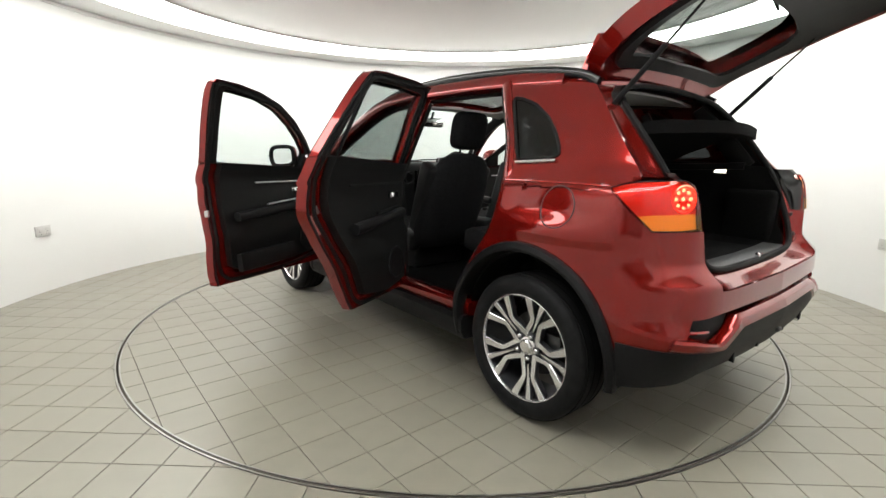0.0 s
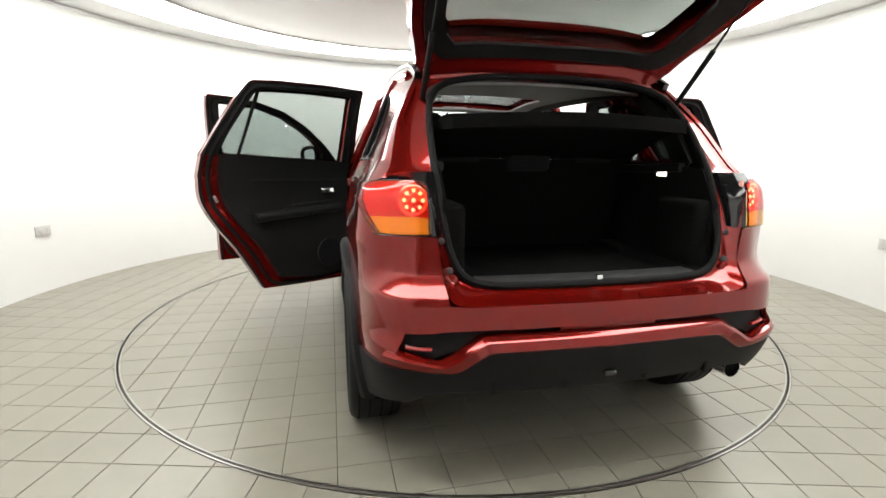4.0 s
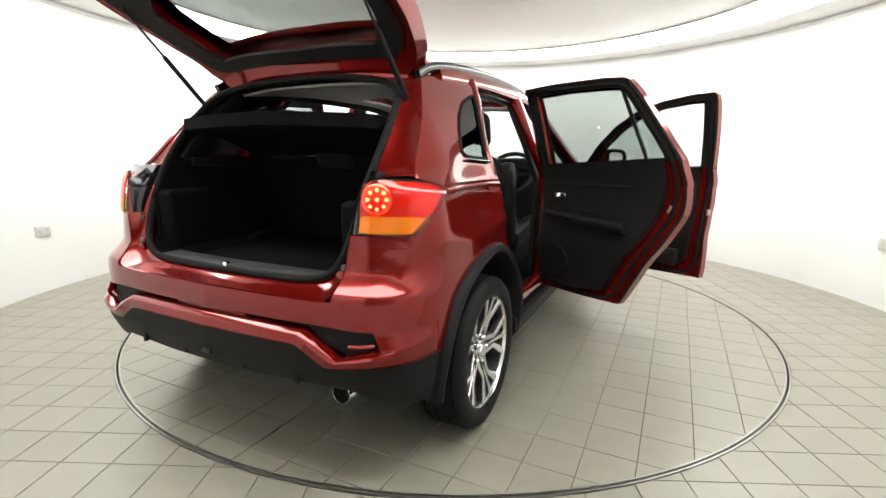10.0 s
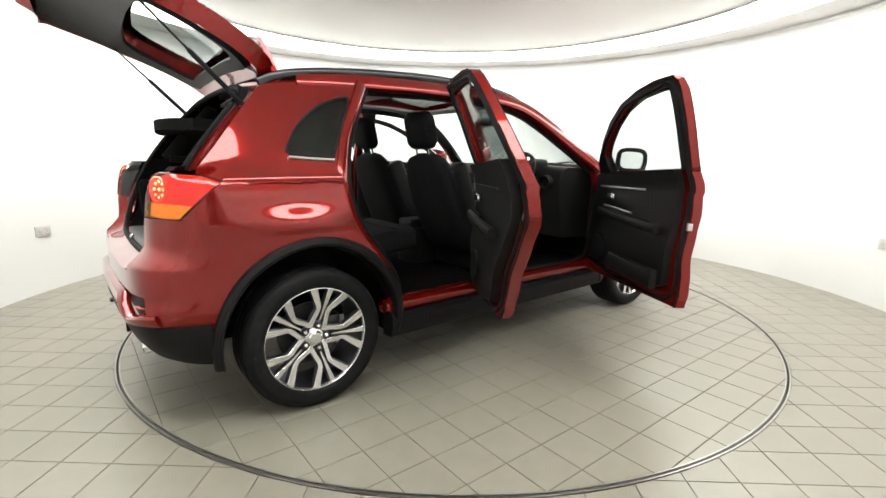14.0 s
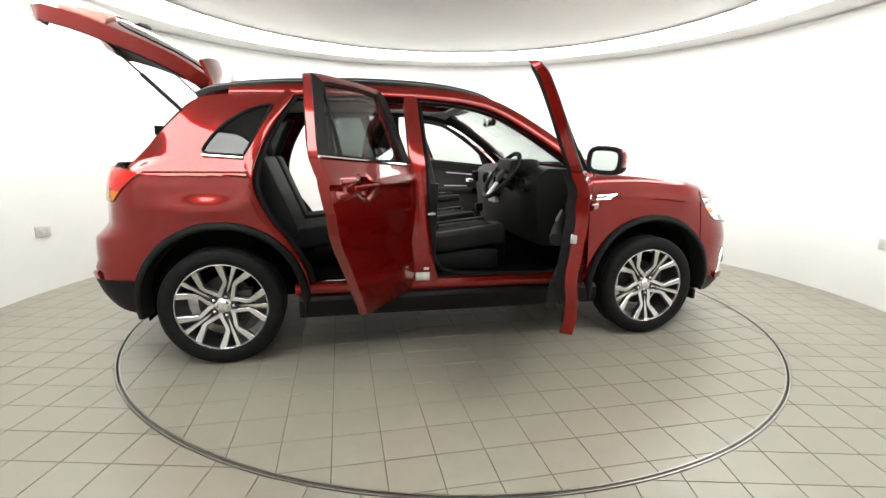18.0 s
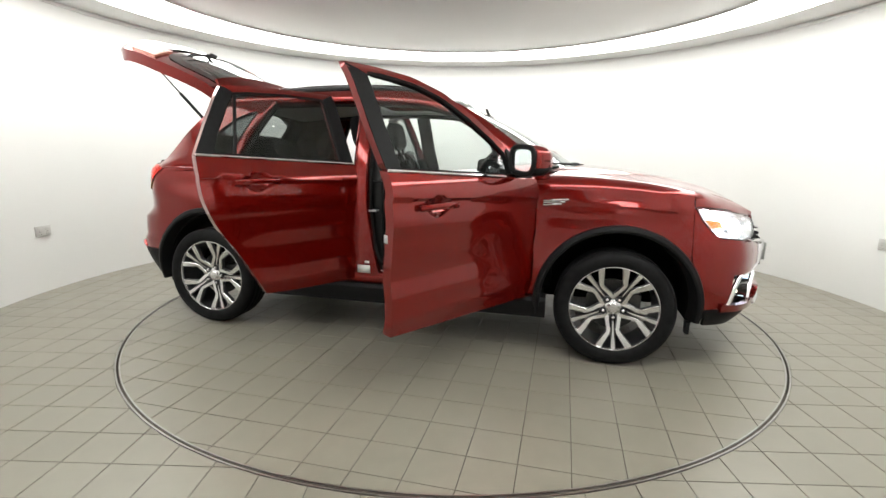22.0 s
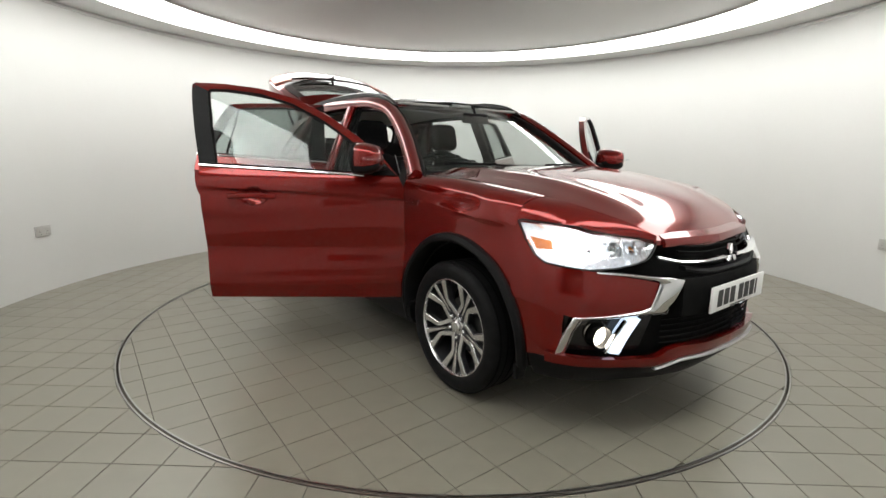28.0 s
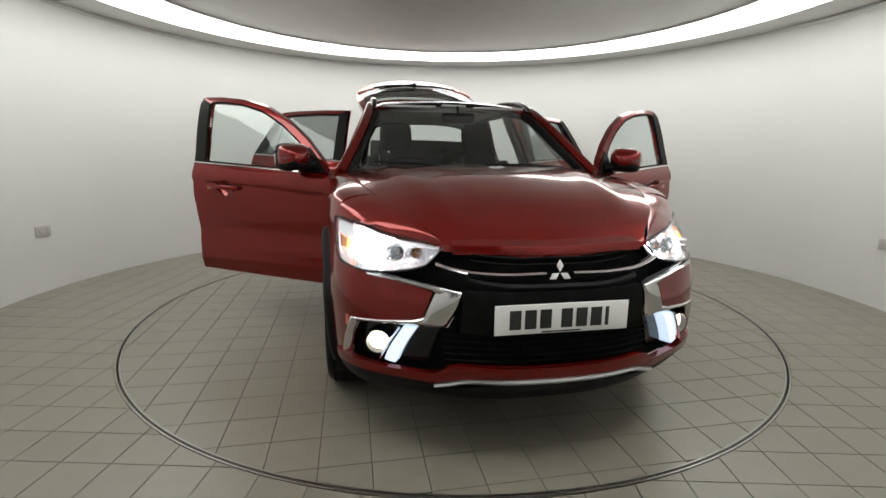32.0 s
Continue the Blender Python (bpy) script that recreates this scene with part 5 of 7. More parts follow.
def build_tail(car):
    for side in (1, -1):
        a, b = resample(spline(SURROUND, 190), 90), resample(spline(APERTURE, 130), 90)
        rows = []
        for k in range(5):
            t = k / 4
            rows.append([Vector((side * (p.x + (q.x - p.x) * t), p.y + (q.y - p.y) * t + 0.02 * math.sin(math.pi * t), p.z + (q.z - p.z) * t)) for p, q in zip(a, b)])
        bm = bmesh.new()
        shell(bm, rows, [[p + Vector((0, 0.015, 0)) for p in r] for r in rows])
        part("tailgate_surround", bm, M_RED, car)
        bm = bmesh.new()
        tube(bm, [(side * p.x, p.y - 0.006, p.z) for p in b], 0.014, 8)
        part("boot_seal", bm, M_RUBBER, car)
        # black lining inside the opening
        rim = [p for p in b if p.z > 0.98 and p.x > 0.40]
        rows = [[Vector((side * (p.x + dx * (0.4 if p.z > 1.45 else 1)), p.y + (min(-1.60, p.y + 0.10) - p.y) * t if p.z < 1.40 else p.y + 0.07 * t, p.z + (0.01 if p.z > 1.40 else 0))) for p in rim] for t, dx in ((0, -0.004), (0.5, 0.012), (1, 0.03))]
        bm = bmesh.new()
        shell(bm, rows, [[p + Vector((side * 0.012, 0, 0)) for p in r] for r in rows])
        part("pillar_lining", bm, M_TRIM, car)
        # lamp mounting plate, gloss black
        bm = bmesh.new()
        rows = []
        for z, x0, y0, px in ((0.925, 0.578, -2.062, 0.640), (0.97, 0.580, -2.045, 0.644), (1.02, 0.582, -2.022, 0.650), (1.07, 0.584, -1.998, 0.665), (1.10, 0.585, -1.975, 0.76), (1.13, 0.586, -1.955, 0.80)):
            q = surf(sr(px), z, -0.004)
            rows.append([Vector((side * (x0 + (q.x - x0) * t), y0 + (q.y - y0) * t - 0.012 * math.sin(math.pi * t) - 0.020 * (1 - t) - 0.003, z)) for t in (0, 0.25, 0.5, 0.75, 1)])
        shell(bm, rows, [[p + Vector((0, 0.03, 0)) for p in r] for r in rows])
        part("lamp_plate", bm, M_GLOSS, car)
        for z, m, r in ((0.90, M_GAP, 0.012), (0.80, M_GAP, 0.014), (0.772, M_RED, 0.022)):
            bm = bmesh.new()
            revolve(bm, [(0.0, 0.0), (0.0, r), (-0.008, r * 0.95), (-0.012, r * 0.5), (-0.012, 0.0)], centre=(side * (0.575 - (0.9 - z) * 0.22), -2.105 + (z - 0.772) * 0.28, z), axis="y", n=18)
            part("buffer", bm, m, car)
        bm = bmesh.new()
        round_box(bm, (-0.018, -0.012, -0.045), (0.018, 0.01, 0.045), 0.006, pose(side * 0.60, -2.095, 0.855, -18, 0, 0))
        part("buffer", bm, M_GLOSS, car)

        # tail lamp: red above, amber below, round cluster lit
        tip, top_in, low_in, low_out = ("y", -1.871, 1.075), ("r", 0.665, 1.088), ("r", 0.650, 0.930), ("y", -2.036, 0.927)
        rows = coons(dom([low_out, ("r", 0.79, 0.926), ("r", 0.72, 0.928), low_in]), dom([tip, ("y", -1.96, 1.098), ("r", 0.80, 1.104), ("r", 0.72, 1.103), top_in]),
                     dom([low_out, ("y", -1.963, 0.997), ("y", -1.914, 1.042), tip]), dom([low_in, ("r", 0.650, 1.0), top_in]), 18, 12)
        n = len(rows)
        cut = 4
        for lo, hi, m, label in ((0, cut, M_AMBER_GLOW, "amber lower tail lamp lens"), (cut, n - 1, M_RED_GLOW, "lit red tail lamp lens")):
            lens = part("tail_lamp" if m is M_RED_GLOW else "turn_lamp", panel(rows[lo:hi + 1], side, 0.008, 0.003), M_REDCOVER if m is M_RED_GLOW else M_AMBERCOVER, car, label)
            lens.visible_shadow = False
            part("glowing_reflector", panel(rows[lo:hi + 1], side, -0.014, 0.012), m, lens)
        rim = [rows[0][q] for q in range(len(rows[0]))] + [r[-1] for r in rows[1:]] + [rows[-1][q] for q in range(len(rows[0]) - 2, -1, -1)] + [r[0] for r in rows[-2:0:-1]]
        bm = bmesh.new()
        tube(bm, on_side([(p.x, p.y) for p in rim], side, 0.003), 0.0032, 5, True)
        part("lamp_seal", bm, M_GLOSS, car)
        c = Vector((sr(0.745), 1.040))
        pc = surf(c.x, c.y, -0.008)
        nrm = (surf(c.x, c.y, 0.1) - pc).normalized()
        m = Matrix.Translation((pc.x * side, pc.y, pc.z)) @ Vector((side * 0.42, -1.0, 0.08)).to_track_quat("Z", "Y").to_matrix().to_4x4()
        bm = bmesh.new()
        revolve(bm, [(-0.012, 0.0), (-0.012, 0.050), (0.006, 0.052), (0.006, 0.049), (-0.004, 0.040), (-0.006, 0.0)], axis="z", n=28)
        cluster = part("round_lamp", bm, M_TAILGLOW, car, "lit round red lamp cluster", at=m)
        for k in range(9):
            r = 0.0 if k == 8 else 0.032
            bm = bmesh.new()
            revolve(bm, [(-0.004, 0.0), (-0.004, 0.0070), (0.001, 0.0055), (0.003, 0.0)], centre=(r * math.cos(k * math.pi / 4), r * math.sin(k * math.pi / 4), -0.001), axis="z", n=12)
            part("led", bm, M_LED, cluster)

        # bumper: red upper, black slot, red bar, black valance
        rows = coons(dom([("y", -1.938, 0.495), ("y", -2.05, 0.497), ("r", 0.785, 0.497)]), dom([("y", -1.938, 0.62), ("y", -2.05, 0.62), ("r", 0.722, 0.618)]),
                     dom([("y", -1.938, 0.495), ("y", -1.938, 0.62)]), dom([("r", 0.785, 0.497), ("r", 0.745, 0.553), ("r", 0.722, 0.618)]), 10, 8, True)
        part("bumper_side", panel(rows, side, -0.002, 0.02), M_RED, car)
        rows = coons(dom([("y", -1.957, 0.62), ("r", 0.80, 0.62), ("r", 0.70, 0.616), ("r", 0.575, 0.624)]), dom([("y", -2.034, 0.922), ("r", 0.79, 0.922), ("r", 0.72, 0.922), ("r", 0.618, 0.922)]),
                     dom([("y", -1.957, 0.62), ("y", -1.957, 0.80), ("y", -1.975, 0.89), ("y", -2.034, 0.922)]), dom([("r", 0.575, 0.624), ("r", 0.575, 0.705), ("r", 0.592, 0.78), ("r", 0.604, 0.86), ("r", 0.618, 0.922)]), 18, 44)
        part("bumper_corner", panel(rows, side, 0.0, 0.02), M_RED, car)
        rows = coons(dom([("r", 0.575, 0.624), ("r", 0.45, 0.624), ("r", 0.3, 0.622), ("r", 0.0, 0.622)]), dom([("r", 0.575, 0.708), ("r", 0.5, 0.703), ("r", 0.3, 0.702), ("r", 0.0, 0.702)]),
                     dom([("r", 0.575, 0.624), ("r", 0.575, 0.708)]), dom([("r", 0.0, 0.622), ("r", 0.0, 0.702)]), 22, 10)
        part("rear_bumper", panel(rows, side, 0.0, 0.02), M_RED, car)
        rows = coons(dom([("y", -2.10, 0.505), ("r", 0.70, 0.49), ("r", 0.5, 0.55), ("r", 0.0, 0.57)]), dom([("y", -2.10, 0.62), ("r", 0.70, 0.63), ("r", 0.5, 0.632), ("r", 0.0, 0.63)]),
                     dom([("y", -2.10, 0.515), ("y", -2.10, 0.62)]), dom([("r", 0.0, 0.58), ("r", 0.0, 0.63)]), 20, 5)
        part("bumper_slot", panel(rows, side, -0.034, 0.01), M_BLACK, car)
        part("slot_filler", strip(dom([("r", 0.18, 0.630), ("r", 0.0, 0.630)]), dom([("r", 0.19, 0.596), ("r", 0.0, 0.596)]), side, ((0.0, -0.014), (0.5, -0.016), (1.0, -0.018)), 0.03), M_RED, car)
        top = dom([("r", 0.775, 0.556), ("r", 0.725, 0.550), ("r", 0.612, 0.521), ("r", 0.596, 0.525), ("r", 0.472, 0.600), ("r", 0.455, 0.604), ("r", 0.0, 0.605)])
        low = dom([("r", 0.790, 0.497), ("r", 0.725, 0.493), ("r", 0.560, 0.476), ("r", 0.540, 0.479), ("r", 0.442, 0.538), ("r", 0.425, 0.541), ("r", 0.0, 0.540)])
        part("rear_bumper_bar", strip(top, low, side, ((0.0, -0.014), (0.12, 0.006), (0.3, 0.014), (0.75, 0.012), (0.92, 0.004), (1.0, -0.010)), 0.03), M_RED, car, smooth=28)
        part("reflector", band(dom([("r", 0.725, 0.566), ("r", 0.68, 0.562), ("r", 0.635, 0.560)]), 0.012, side, -0.024, 0.010, 10), M_REFLEX, car, "red bumper reflector")
        rows = coons(dom([("y", -1.93, 0.315), ("y", -2.02, 0.32), ("r", 0.72, 0.352), ("r", 0.65, 0.395), ("r", 0.5, 0.400), ("r", 0.25, 0.384), ("r", 0.0, 0.382)]), dom([("y", -1.955, 0.50), ("y", -2.08, 0.50), ("r", 0.70, 0.495), ("r", 0.57, 0.488), ("r", 0.43, 0.556), ("r", 0.0, 0.56)]),
                     dom([("y", -1.93, 0.315), ("y", -1.95, 0.40), ("y", -1.955, 0.50)]), dom([("r", 0.0, 0.382), ("r", 0.0, 0.56)]), 24, 8)
        part("rear_valance", panel(rows, side, 0.006, 0.02), M_BLACK, car, "black plastic rear valance")
        for x in (0.16, 0.42):
            bm = bmesh.new()
            prism(bm, [(-0.02, 0.0), (0.03, 0.01), (0.015, 0.10), (-0.02, 0.10)], -0.010, 0.010, pose(side * x, -2.200, 0.394, 90, 0, 90), 0.003)
            part("diffuser_fin", bm, M_BLACK, car)
    bm = bmesh.new()
    revolve(bm, [(-2.172, 0.034), (-2.178, 0.0355), (-2.178, 0.038), (-2.165, 0.039), (-1.95, 0.039), (-1.95, 0.030), (-2.13, 0.032)], centre=(0.583, 0, 0.374), axis="y", n=32)
    pipe = part("exhaust_tip", bm, M_CHROME, car, "chrome exhaust tip")
    # dark disc plugging the pipe, for the shade deep in its bore
    bm = bmesh.new()
    revolve(bm, [(-2.08, 0.0), (-2.08, 0.032), (-2.07, 0.032), (-2.07, 0.0)], centre=(0.583, 0, 0.374), axis="y", n=24)
    part("bore_shade_disc", bm, M_GAP, pipe)
    bm = bmesh.new()
    round_box(bm, (-0.022, -2.252, 0.435), (0.022, -2.235, 0.452), 0.004)
    part("tow_eye_cover", bm, M_DISC, car)


# ---- the car: tailgate, hinged at the roof ----
GATE = [(0.0, -1.520, 1.568, 0.570), (0.08, -1.60, 1.553, 0.588), (0.18, -1.715, 1.480, 0.615), (0.36, -1.86, 1.320, 0.655), (0.54, -1.985, 1.150, 0.665), (0.64, -2.06, 1.045, 0.658),
        (0.76, -2.13, 0.930, 0.640), (0.88, -2.19, 0.815, 0.600), (0.95, -2.195, 0.755, 0.540), (1.0, -2.165, 0.715, 0.47)]
GATE_Y, GATE_Z, GATE_W = (table([(r[0], r[k]) for r in GATE]) for k in (1, 2, 3))


def gate_point(u, v, off=0.0):
    y, z = GATE_Y(v), GATE_Z(v)
    dy, dz = GATE_Y(min(v + 0.02, 1)) - GATE_Y(max(v - 0.02, 0)), GATE_Z(min(v + 0.02, 1)) - GATE_Z(max(v - 0.02, 0))
    n = Vector((0, dz, -dy)).normalized()
    bow = (0.05 + 0.10 * v) * abs(u) ** 3
    return Vector((u * GATE_W(v), y + bow, z)) + n * off + Vector((u * 0.2, 0, 0)) * abs(u) * off


def build_tailgate(car):
    hinge = Matrix.Translation((0, -1.53, 1.56))
    m = hinge @ pose(0, 0, 0, -79, 0, 0) @ hinge.inverted()
    outer = [(-1, 0.14), (-0.96, 0.06), (-0.86, 0.02), (-0.5, 0.0), (0, 0.0), (0.5, 0.0), (0.86, 0.02), (0.96, 0.06), (1, 0.14), (1, 0.25), (1, 0.5), (1, 0.75), (1, 0.94), (0.93, 1.0), (0.5, 1.0), (0, 1.0), (-0.5, 1.0), (-0.93, 1.0), (-1, 0.94), (-1, 0.75), (-1, 0.5), (-1, 0.25)]
    win = [(-0.80, 0.14), (-0.4, 0.13), (0, 0.125), (0.4, 0.13), (0.80, 0.14), (0.86, 0.20), (0.88, 0.36), (0.86, 0.48), (0.78, 0.535), (0.5, 0.55), (0, 0.555), (-0.5, 0.55), (-0.78, 0.535), (-0.86, 0.48), (-0.88, 0.36), (-0.86, 0.20)]

    def ring(a, b, o0, o1, n=96, k=6):
        rows = loop_rows([Vector(p) for p in a], [Vector(p) for p in b], n, k)
        bm = bmesh.new()
        shell(bm, [[gate_point(p.x, p.y, o0) for p in r] for r in rows], [[gate_point(p.x, p.y, o1) for p in r] for r in rows], True)
        return bm

    gate = part("tailgate", ring(outer, win, 0.0, -0.078), M_RED, car, "open red tailgate", at=m)
    small = [(x * 0.93, 0.045 + (v - 0.045) * 0.955 if v > 0.5 else v * 0.8 + 0.098) for x, v in outer]
    win_in = [(x * 0.92, 0.345 + (v - 0.345) * 0.88) for x, v in win]
    part("inner_trim", ring(small, win_in, -0.080, -0.100), M_TRIM, gate, "black plastic inner trim")
    rows = loop_rows([Vector((x * 1.02, 0.345 + (v - 0.345) * 1.02)) for x, v in win], [Vector((x * 0.02, 0.345 + (v - 0.345) * 0.02)) for x, v in win], 64, 6)
    bm = bmesh.new()
    shell(bm, [[gate_point(p.x, p.y, 0.004) for p in r] for r in rows], [[gate_point(p.x, p.y, -0.001) for p in r] for r in rows], True)
    pane = part("rear_window", bm, M_GATEGLASS, gate, "tinted rear window")
    part("window_border", ring([(x * 1.025, 0.345 + (v - 0.345) * 1.04) for x, v in win], [(x * 0.90, 0.345 + (v - 0.345) * 0.84) for x, v in win], 0.006, 0.0045, 64, 2), M_GLOSS, gate)
    bm = bmesh.new()          # spoiler
    up, dn = [], []
    for j in range(7):
        t = j / 6
        up.append([Vector((0.585 * i / 8 * (1 - 0.04 * t), -1.50 - 0.23 * t + 0.05 * (abs(i) / 8) ** 3, 1.588 + 0.012 * math.sin(math.pi * t) - 0.030 * t - 0.03 * (abs(i) / 8) ** 2.5)) for i in range(-8, 9)])
        dn.append([p - Vector((0, -0.0, 0.030 - 0.012 * t)) for p in up[-1]])
    shell(bm, up, dn)
    part("roof_spoiler", bm, M_RED, gate)
    bm = bmesh.new()
    rows = [[gate_point(u / 10, v, 0.012) for u in range(-9, 10)] for v in (0.60, 0.63, 0.70, 0.715)]
    shell(bm, rows, [[gate_point(u / 10, v, 0.001) for u in range(-9, 10)] for v in (0.60, 0.63, 0.70, 0.715)])
    part("gate_garnish", bm, M_GLOSS, gate)
    for side in (1, -1):
        bm = bmesh.new()
        rows = [[gate_point(side * u, v, 0.016) for u in (0.70, 0.80, 0.90, 0.97)] for v in (0.56, 0.62, 0.70, 0.76)]
        shell(bm, rows, [[gate_point(side * u, v, 0.001) for u in (0.70, 0.80, 0.90, 0.97)] for v in (0.56, 0.62, 0.70, 0.76)])
        part("gate_lamp", bm, M_RED_GLOW, gate)
        bm = bmesh.new()
        round_box(bm, (side * 0.52 - 0.02, -1.56, 1.53), (side * 0.52 + 0.02, -1.49, 1.556), 0.006)
        part("hinge", bm, M_SILVER, car)
        # gas strut
        lo, hi = Vector((side * 0.572, -1.70, 1.405)), Vector((side * 0.575, -2.063, 1.772))
        bm = bmesh.new()
        tube(bm, [lo, lo.lerp(hi, 0.55)], 0.011, 10)
        strut = part("gas_strut", bm, M_BLACK, car, "black gas strut")
        bm = bmesh.new()
        tube(bm, [lo.lerp(hi, 0.55), hi], 0.005, 8)
        part("strut_rod", bm, M_BLACK, strut)
    bm = bmesh.new()
    tube(bm, [gate_point(0.0, 0.60, 0.03), gate_point(0.02, 0.55, 0.035), gate_point(0.35, 0.50, 0.03), gate_point(0.62, 0.48, 0.025)], lambda t: 0.012 - 0.005 * t, 8)
    part("rear_wiper", bm, M_BLACK, gate)
    bm = bmesh.new()
    round_box(bm, (-0.024, -0.014, -0.016), (0.024, 0.014, 0.016), 0.007, Matrix.Translation(gate_point(0, 0.61, 0.008)))
    part("wiper_motor", bm, M_BLACK, gate)


# ---- the car: doors ----
def belt(y):
    return 1.062 + (0.6 - y) * 0.055


def door_parts(car, side, front):
    hy = 0.70 if front else -0.415
    sill = Matrix.Translation((side * 0.835, hy, 1.08 if front else 1.40))
    m = sill @ pose(0, 0, 0, 0, 0, side * (60.2 if front else 59.5)) @ pose(0, 0, 0, 0, side * (3.4 if front else 2.4), 0) @ sill.inverted()
    if front:
        low = ys((0.69, 0.370), (0.3, 0.380), (-0.1, 0.392), (-0.384, 0.402))
        top = ys((0.655, belt(0.655)), (0.3, belt(0.3)), (-0.1, belt(-0.1)), (-0.392, belt(-0.39)))
        fore = ys((0.69, 0.370), (0.695, 0.7), (0.69, 0.95), (0.655, belt(0.655)))
        aft = ys((-0.384, 0.402), (-0.385, 0.7), (-0.39, 0.95), (-0.392, belt(-0.39)))
        frame = ys((0.655, belt(0.655)), (0.585, 1.145), (0.44, 1.268), (0.27, 1.385), (0.09, 1.474), (-0.1, 1.524), (-0.3, 1.545), (-0.458, 1.548), (-0.426, 1.3), (-0.392, belt(-0.39)), (-0.1, belt(-0.1)), (0.3, belt(0.3)))
        pane = ys((0.47, 1.085), (0.462, 1.185), (0.375, 1.262), (0.235, 1.358), (0.07, 1.442), (-0.1, 1.49), (-0.28, 1.508), (-0.372, 1.508), (-0.345, 1.3), (-0.316, belt(-0.316) + 0.012), (0.0, belt(0) + 0.012), (0.3, belt(0.3) + 0.012))
        trim = (0.62, -0.30, 0.455)
    else:
        low = ys((-0.418, 0.395), (-0.65, 0.397), (-0.85, 0.402), (-1.03, 0.412))
        top = ys((-0.412, belt(-0.41)), (-0.7, belt(-0.7)), (-1.0, belt(-1.0)), (-1.33, belt(-1.33)))
        fore = ys((-0.418, 0.395), (-0.418, 0.7), (-0.415, 0.95), (-0.412, belt(-0.41)))
        aft = ys((-1.03, 0.412), (-1.09, 0.52), (-1.17, 0.66), (-1.265, 0.80), (-1.325, 0.93), (-1.338, 1.05), (-1.33, belt(-1.33)))
        frame = ys((-0.412, belt(-0.41)), (-0.425, 1.3), (-0.44, 1.538), (-0.7, 1.545), (-1.0, 1.540), (-1.12, 1.53), (-1.165, 1.47), (-1.245, 1.33), (-1.315, 1.20), (-1.33, belt(-1.33)), (-1.0, belt(-1.0)), (-0.7, belt(-0.7)))
        pane = ys((-0.50, belt(-0.5) + 0.012), (-0.507, 1.3), (-0.515, 1.500), (-0.75, 1.507), (-1.0, 1.500), (-1.075, 1.49), (-1.12, 1.42), (-1.195, 1.29), (-1.25, belt(-1.25) + 0.014), (-1.0, belt(-1.0) + 0.012), (-0.75, belt(-0.75) + 0.012))
        trim = (-0.47, -1.0, 0.46)
    hy0 = -0.245 if front else -1.17
    hz = 0.962 if front else 1.035
    cup = (sy(hy0 + 0.125), hz)

    def skin(p):
        d = math.hypot((p.x - cup[0]) / 0.078, (p.y - cup[1]) / 0.052)
        return surf(p.x, p.y, -0.026 * smooth_step(1.0, 0.45, d))

    rows = coons(low, top, fore, aft, 72, 48)
    bm = bmesh.new()
    shell(bm, mirror_points([[skin(p) for p in r] for r in rows], side), mirror_points([[surf(p.x, p.y, -0.052) for p in r] for r in rows], side))
    name = ("front" if front else "rear") + "_door"
    door = part(name, bm, M_RED, car, "open red car door with black inner trim", at=m)
    part("window_frame", loop_panel(frame, pane, side, -0.004, 0.042, 90, 3), M_RED, door)
    glass_ob = part("window_pane", fill_panel([Vector(p) * 1 for p in pane], side, -0.020, 0.004, 60, 5), M_GLASS if front else M_TINT, door, "clear side window" if front else "dark tinted side window")
    glass_ob.visible_shadow = False
    # seals
    bm = bmesh.new()
    tube(bm, on_side([(p.x, p.y) for p in resample(pane + [pane[0]], 70)[:-1]], side, -0.012), 0.009, 6, True)
    part("glass_seal", bm, M_RUBBER, door)
    bm = bmesh.new()
    if front:
        path = ys((0.64, 0.44), (0.3, 0.41), (-0.1, 0.41), (-0.29, 0.43), (-0.345, 0.55), (-0.352, 0.9), (-0.388, 1.3), (-0.42, 1.517), (-0.28, 1.512), (-0.09, 1.487), (0.08, 1.445), (0.26, 1.35), (0.43, 1.24), (0.58, 1.12), (0.645, 0.95), (0.65, 0.7))
    else:
        path = ys((-0.46, 0.44), (-0.7, 0.42), (-0.92, 0.42), (-1.0, 0.47), (-1.08, 0.62), (-1.19, 0.78), (-1.27, 0.92), (-1.29, 1.10), (-1.26, 1.22), (-1.17, 1.38), (-1.10, 1.495), (-0.95, 1.515), (-0.7, 1.52), (-0.475, 1.513), (-0.46, 1.3), (-0.45, 0.9))
    tube(bm, on_side([(p.x, p.y) for p in resample(spline(path + [path[0]], 90), 90)[:-1]], side, -0.050), 0.013, 6, True)
    part("door_seal", bm, M_RUBBER, door)
    bm = bmesh.new()
    edge = ys((-0.384, 0.40), (-0.389, 0.7), (-0.394, 0.95), (-0.396, 1.11), (-0.428, 1.3), (-0.458, 1.53)) if front else ys((-1.045, 0.42), (-1.094, 0.52), (-1.174, 0.66), (-1.269, 0.80), (-1.329, 0.93), (-1.342, 1.05), (-1.334, 1.15), (-1.30, 1.24), (-1.20, 1.415), (-1.13, 1.52))
    tube(bm, on_side([(p.x - 0.014, p.y) for p in soft_line(edge, 40)], side, -0.050), 0.008, 6)
    part("edge_seal", bm, M_RUBBER, door)
    mid = sum((Vector(p) for p in frame), Vector((0, 0))) / len(frame)
    part("frame_trim", loop_panel([mid + (Vector(p) - mid) * 0.965 for p in frame], pane, side, -0.047, 0.006, 90, 2), M_TRIM, door)
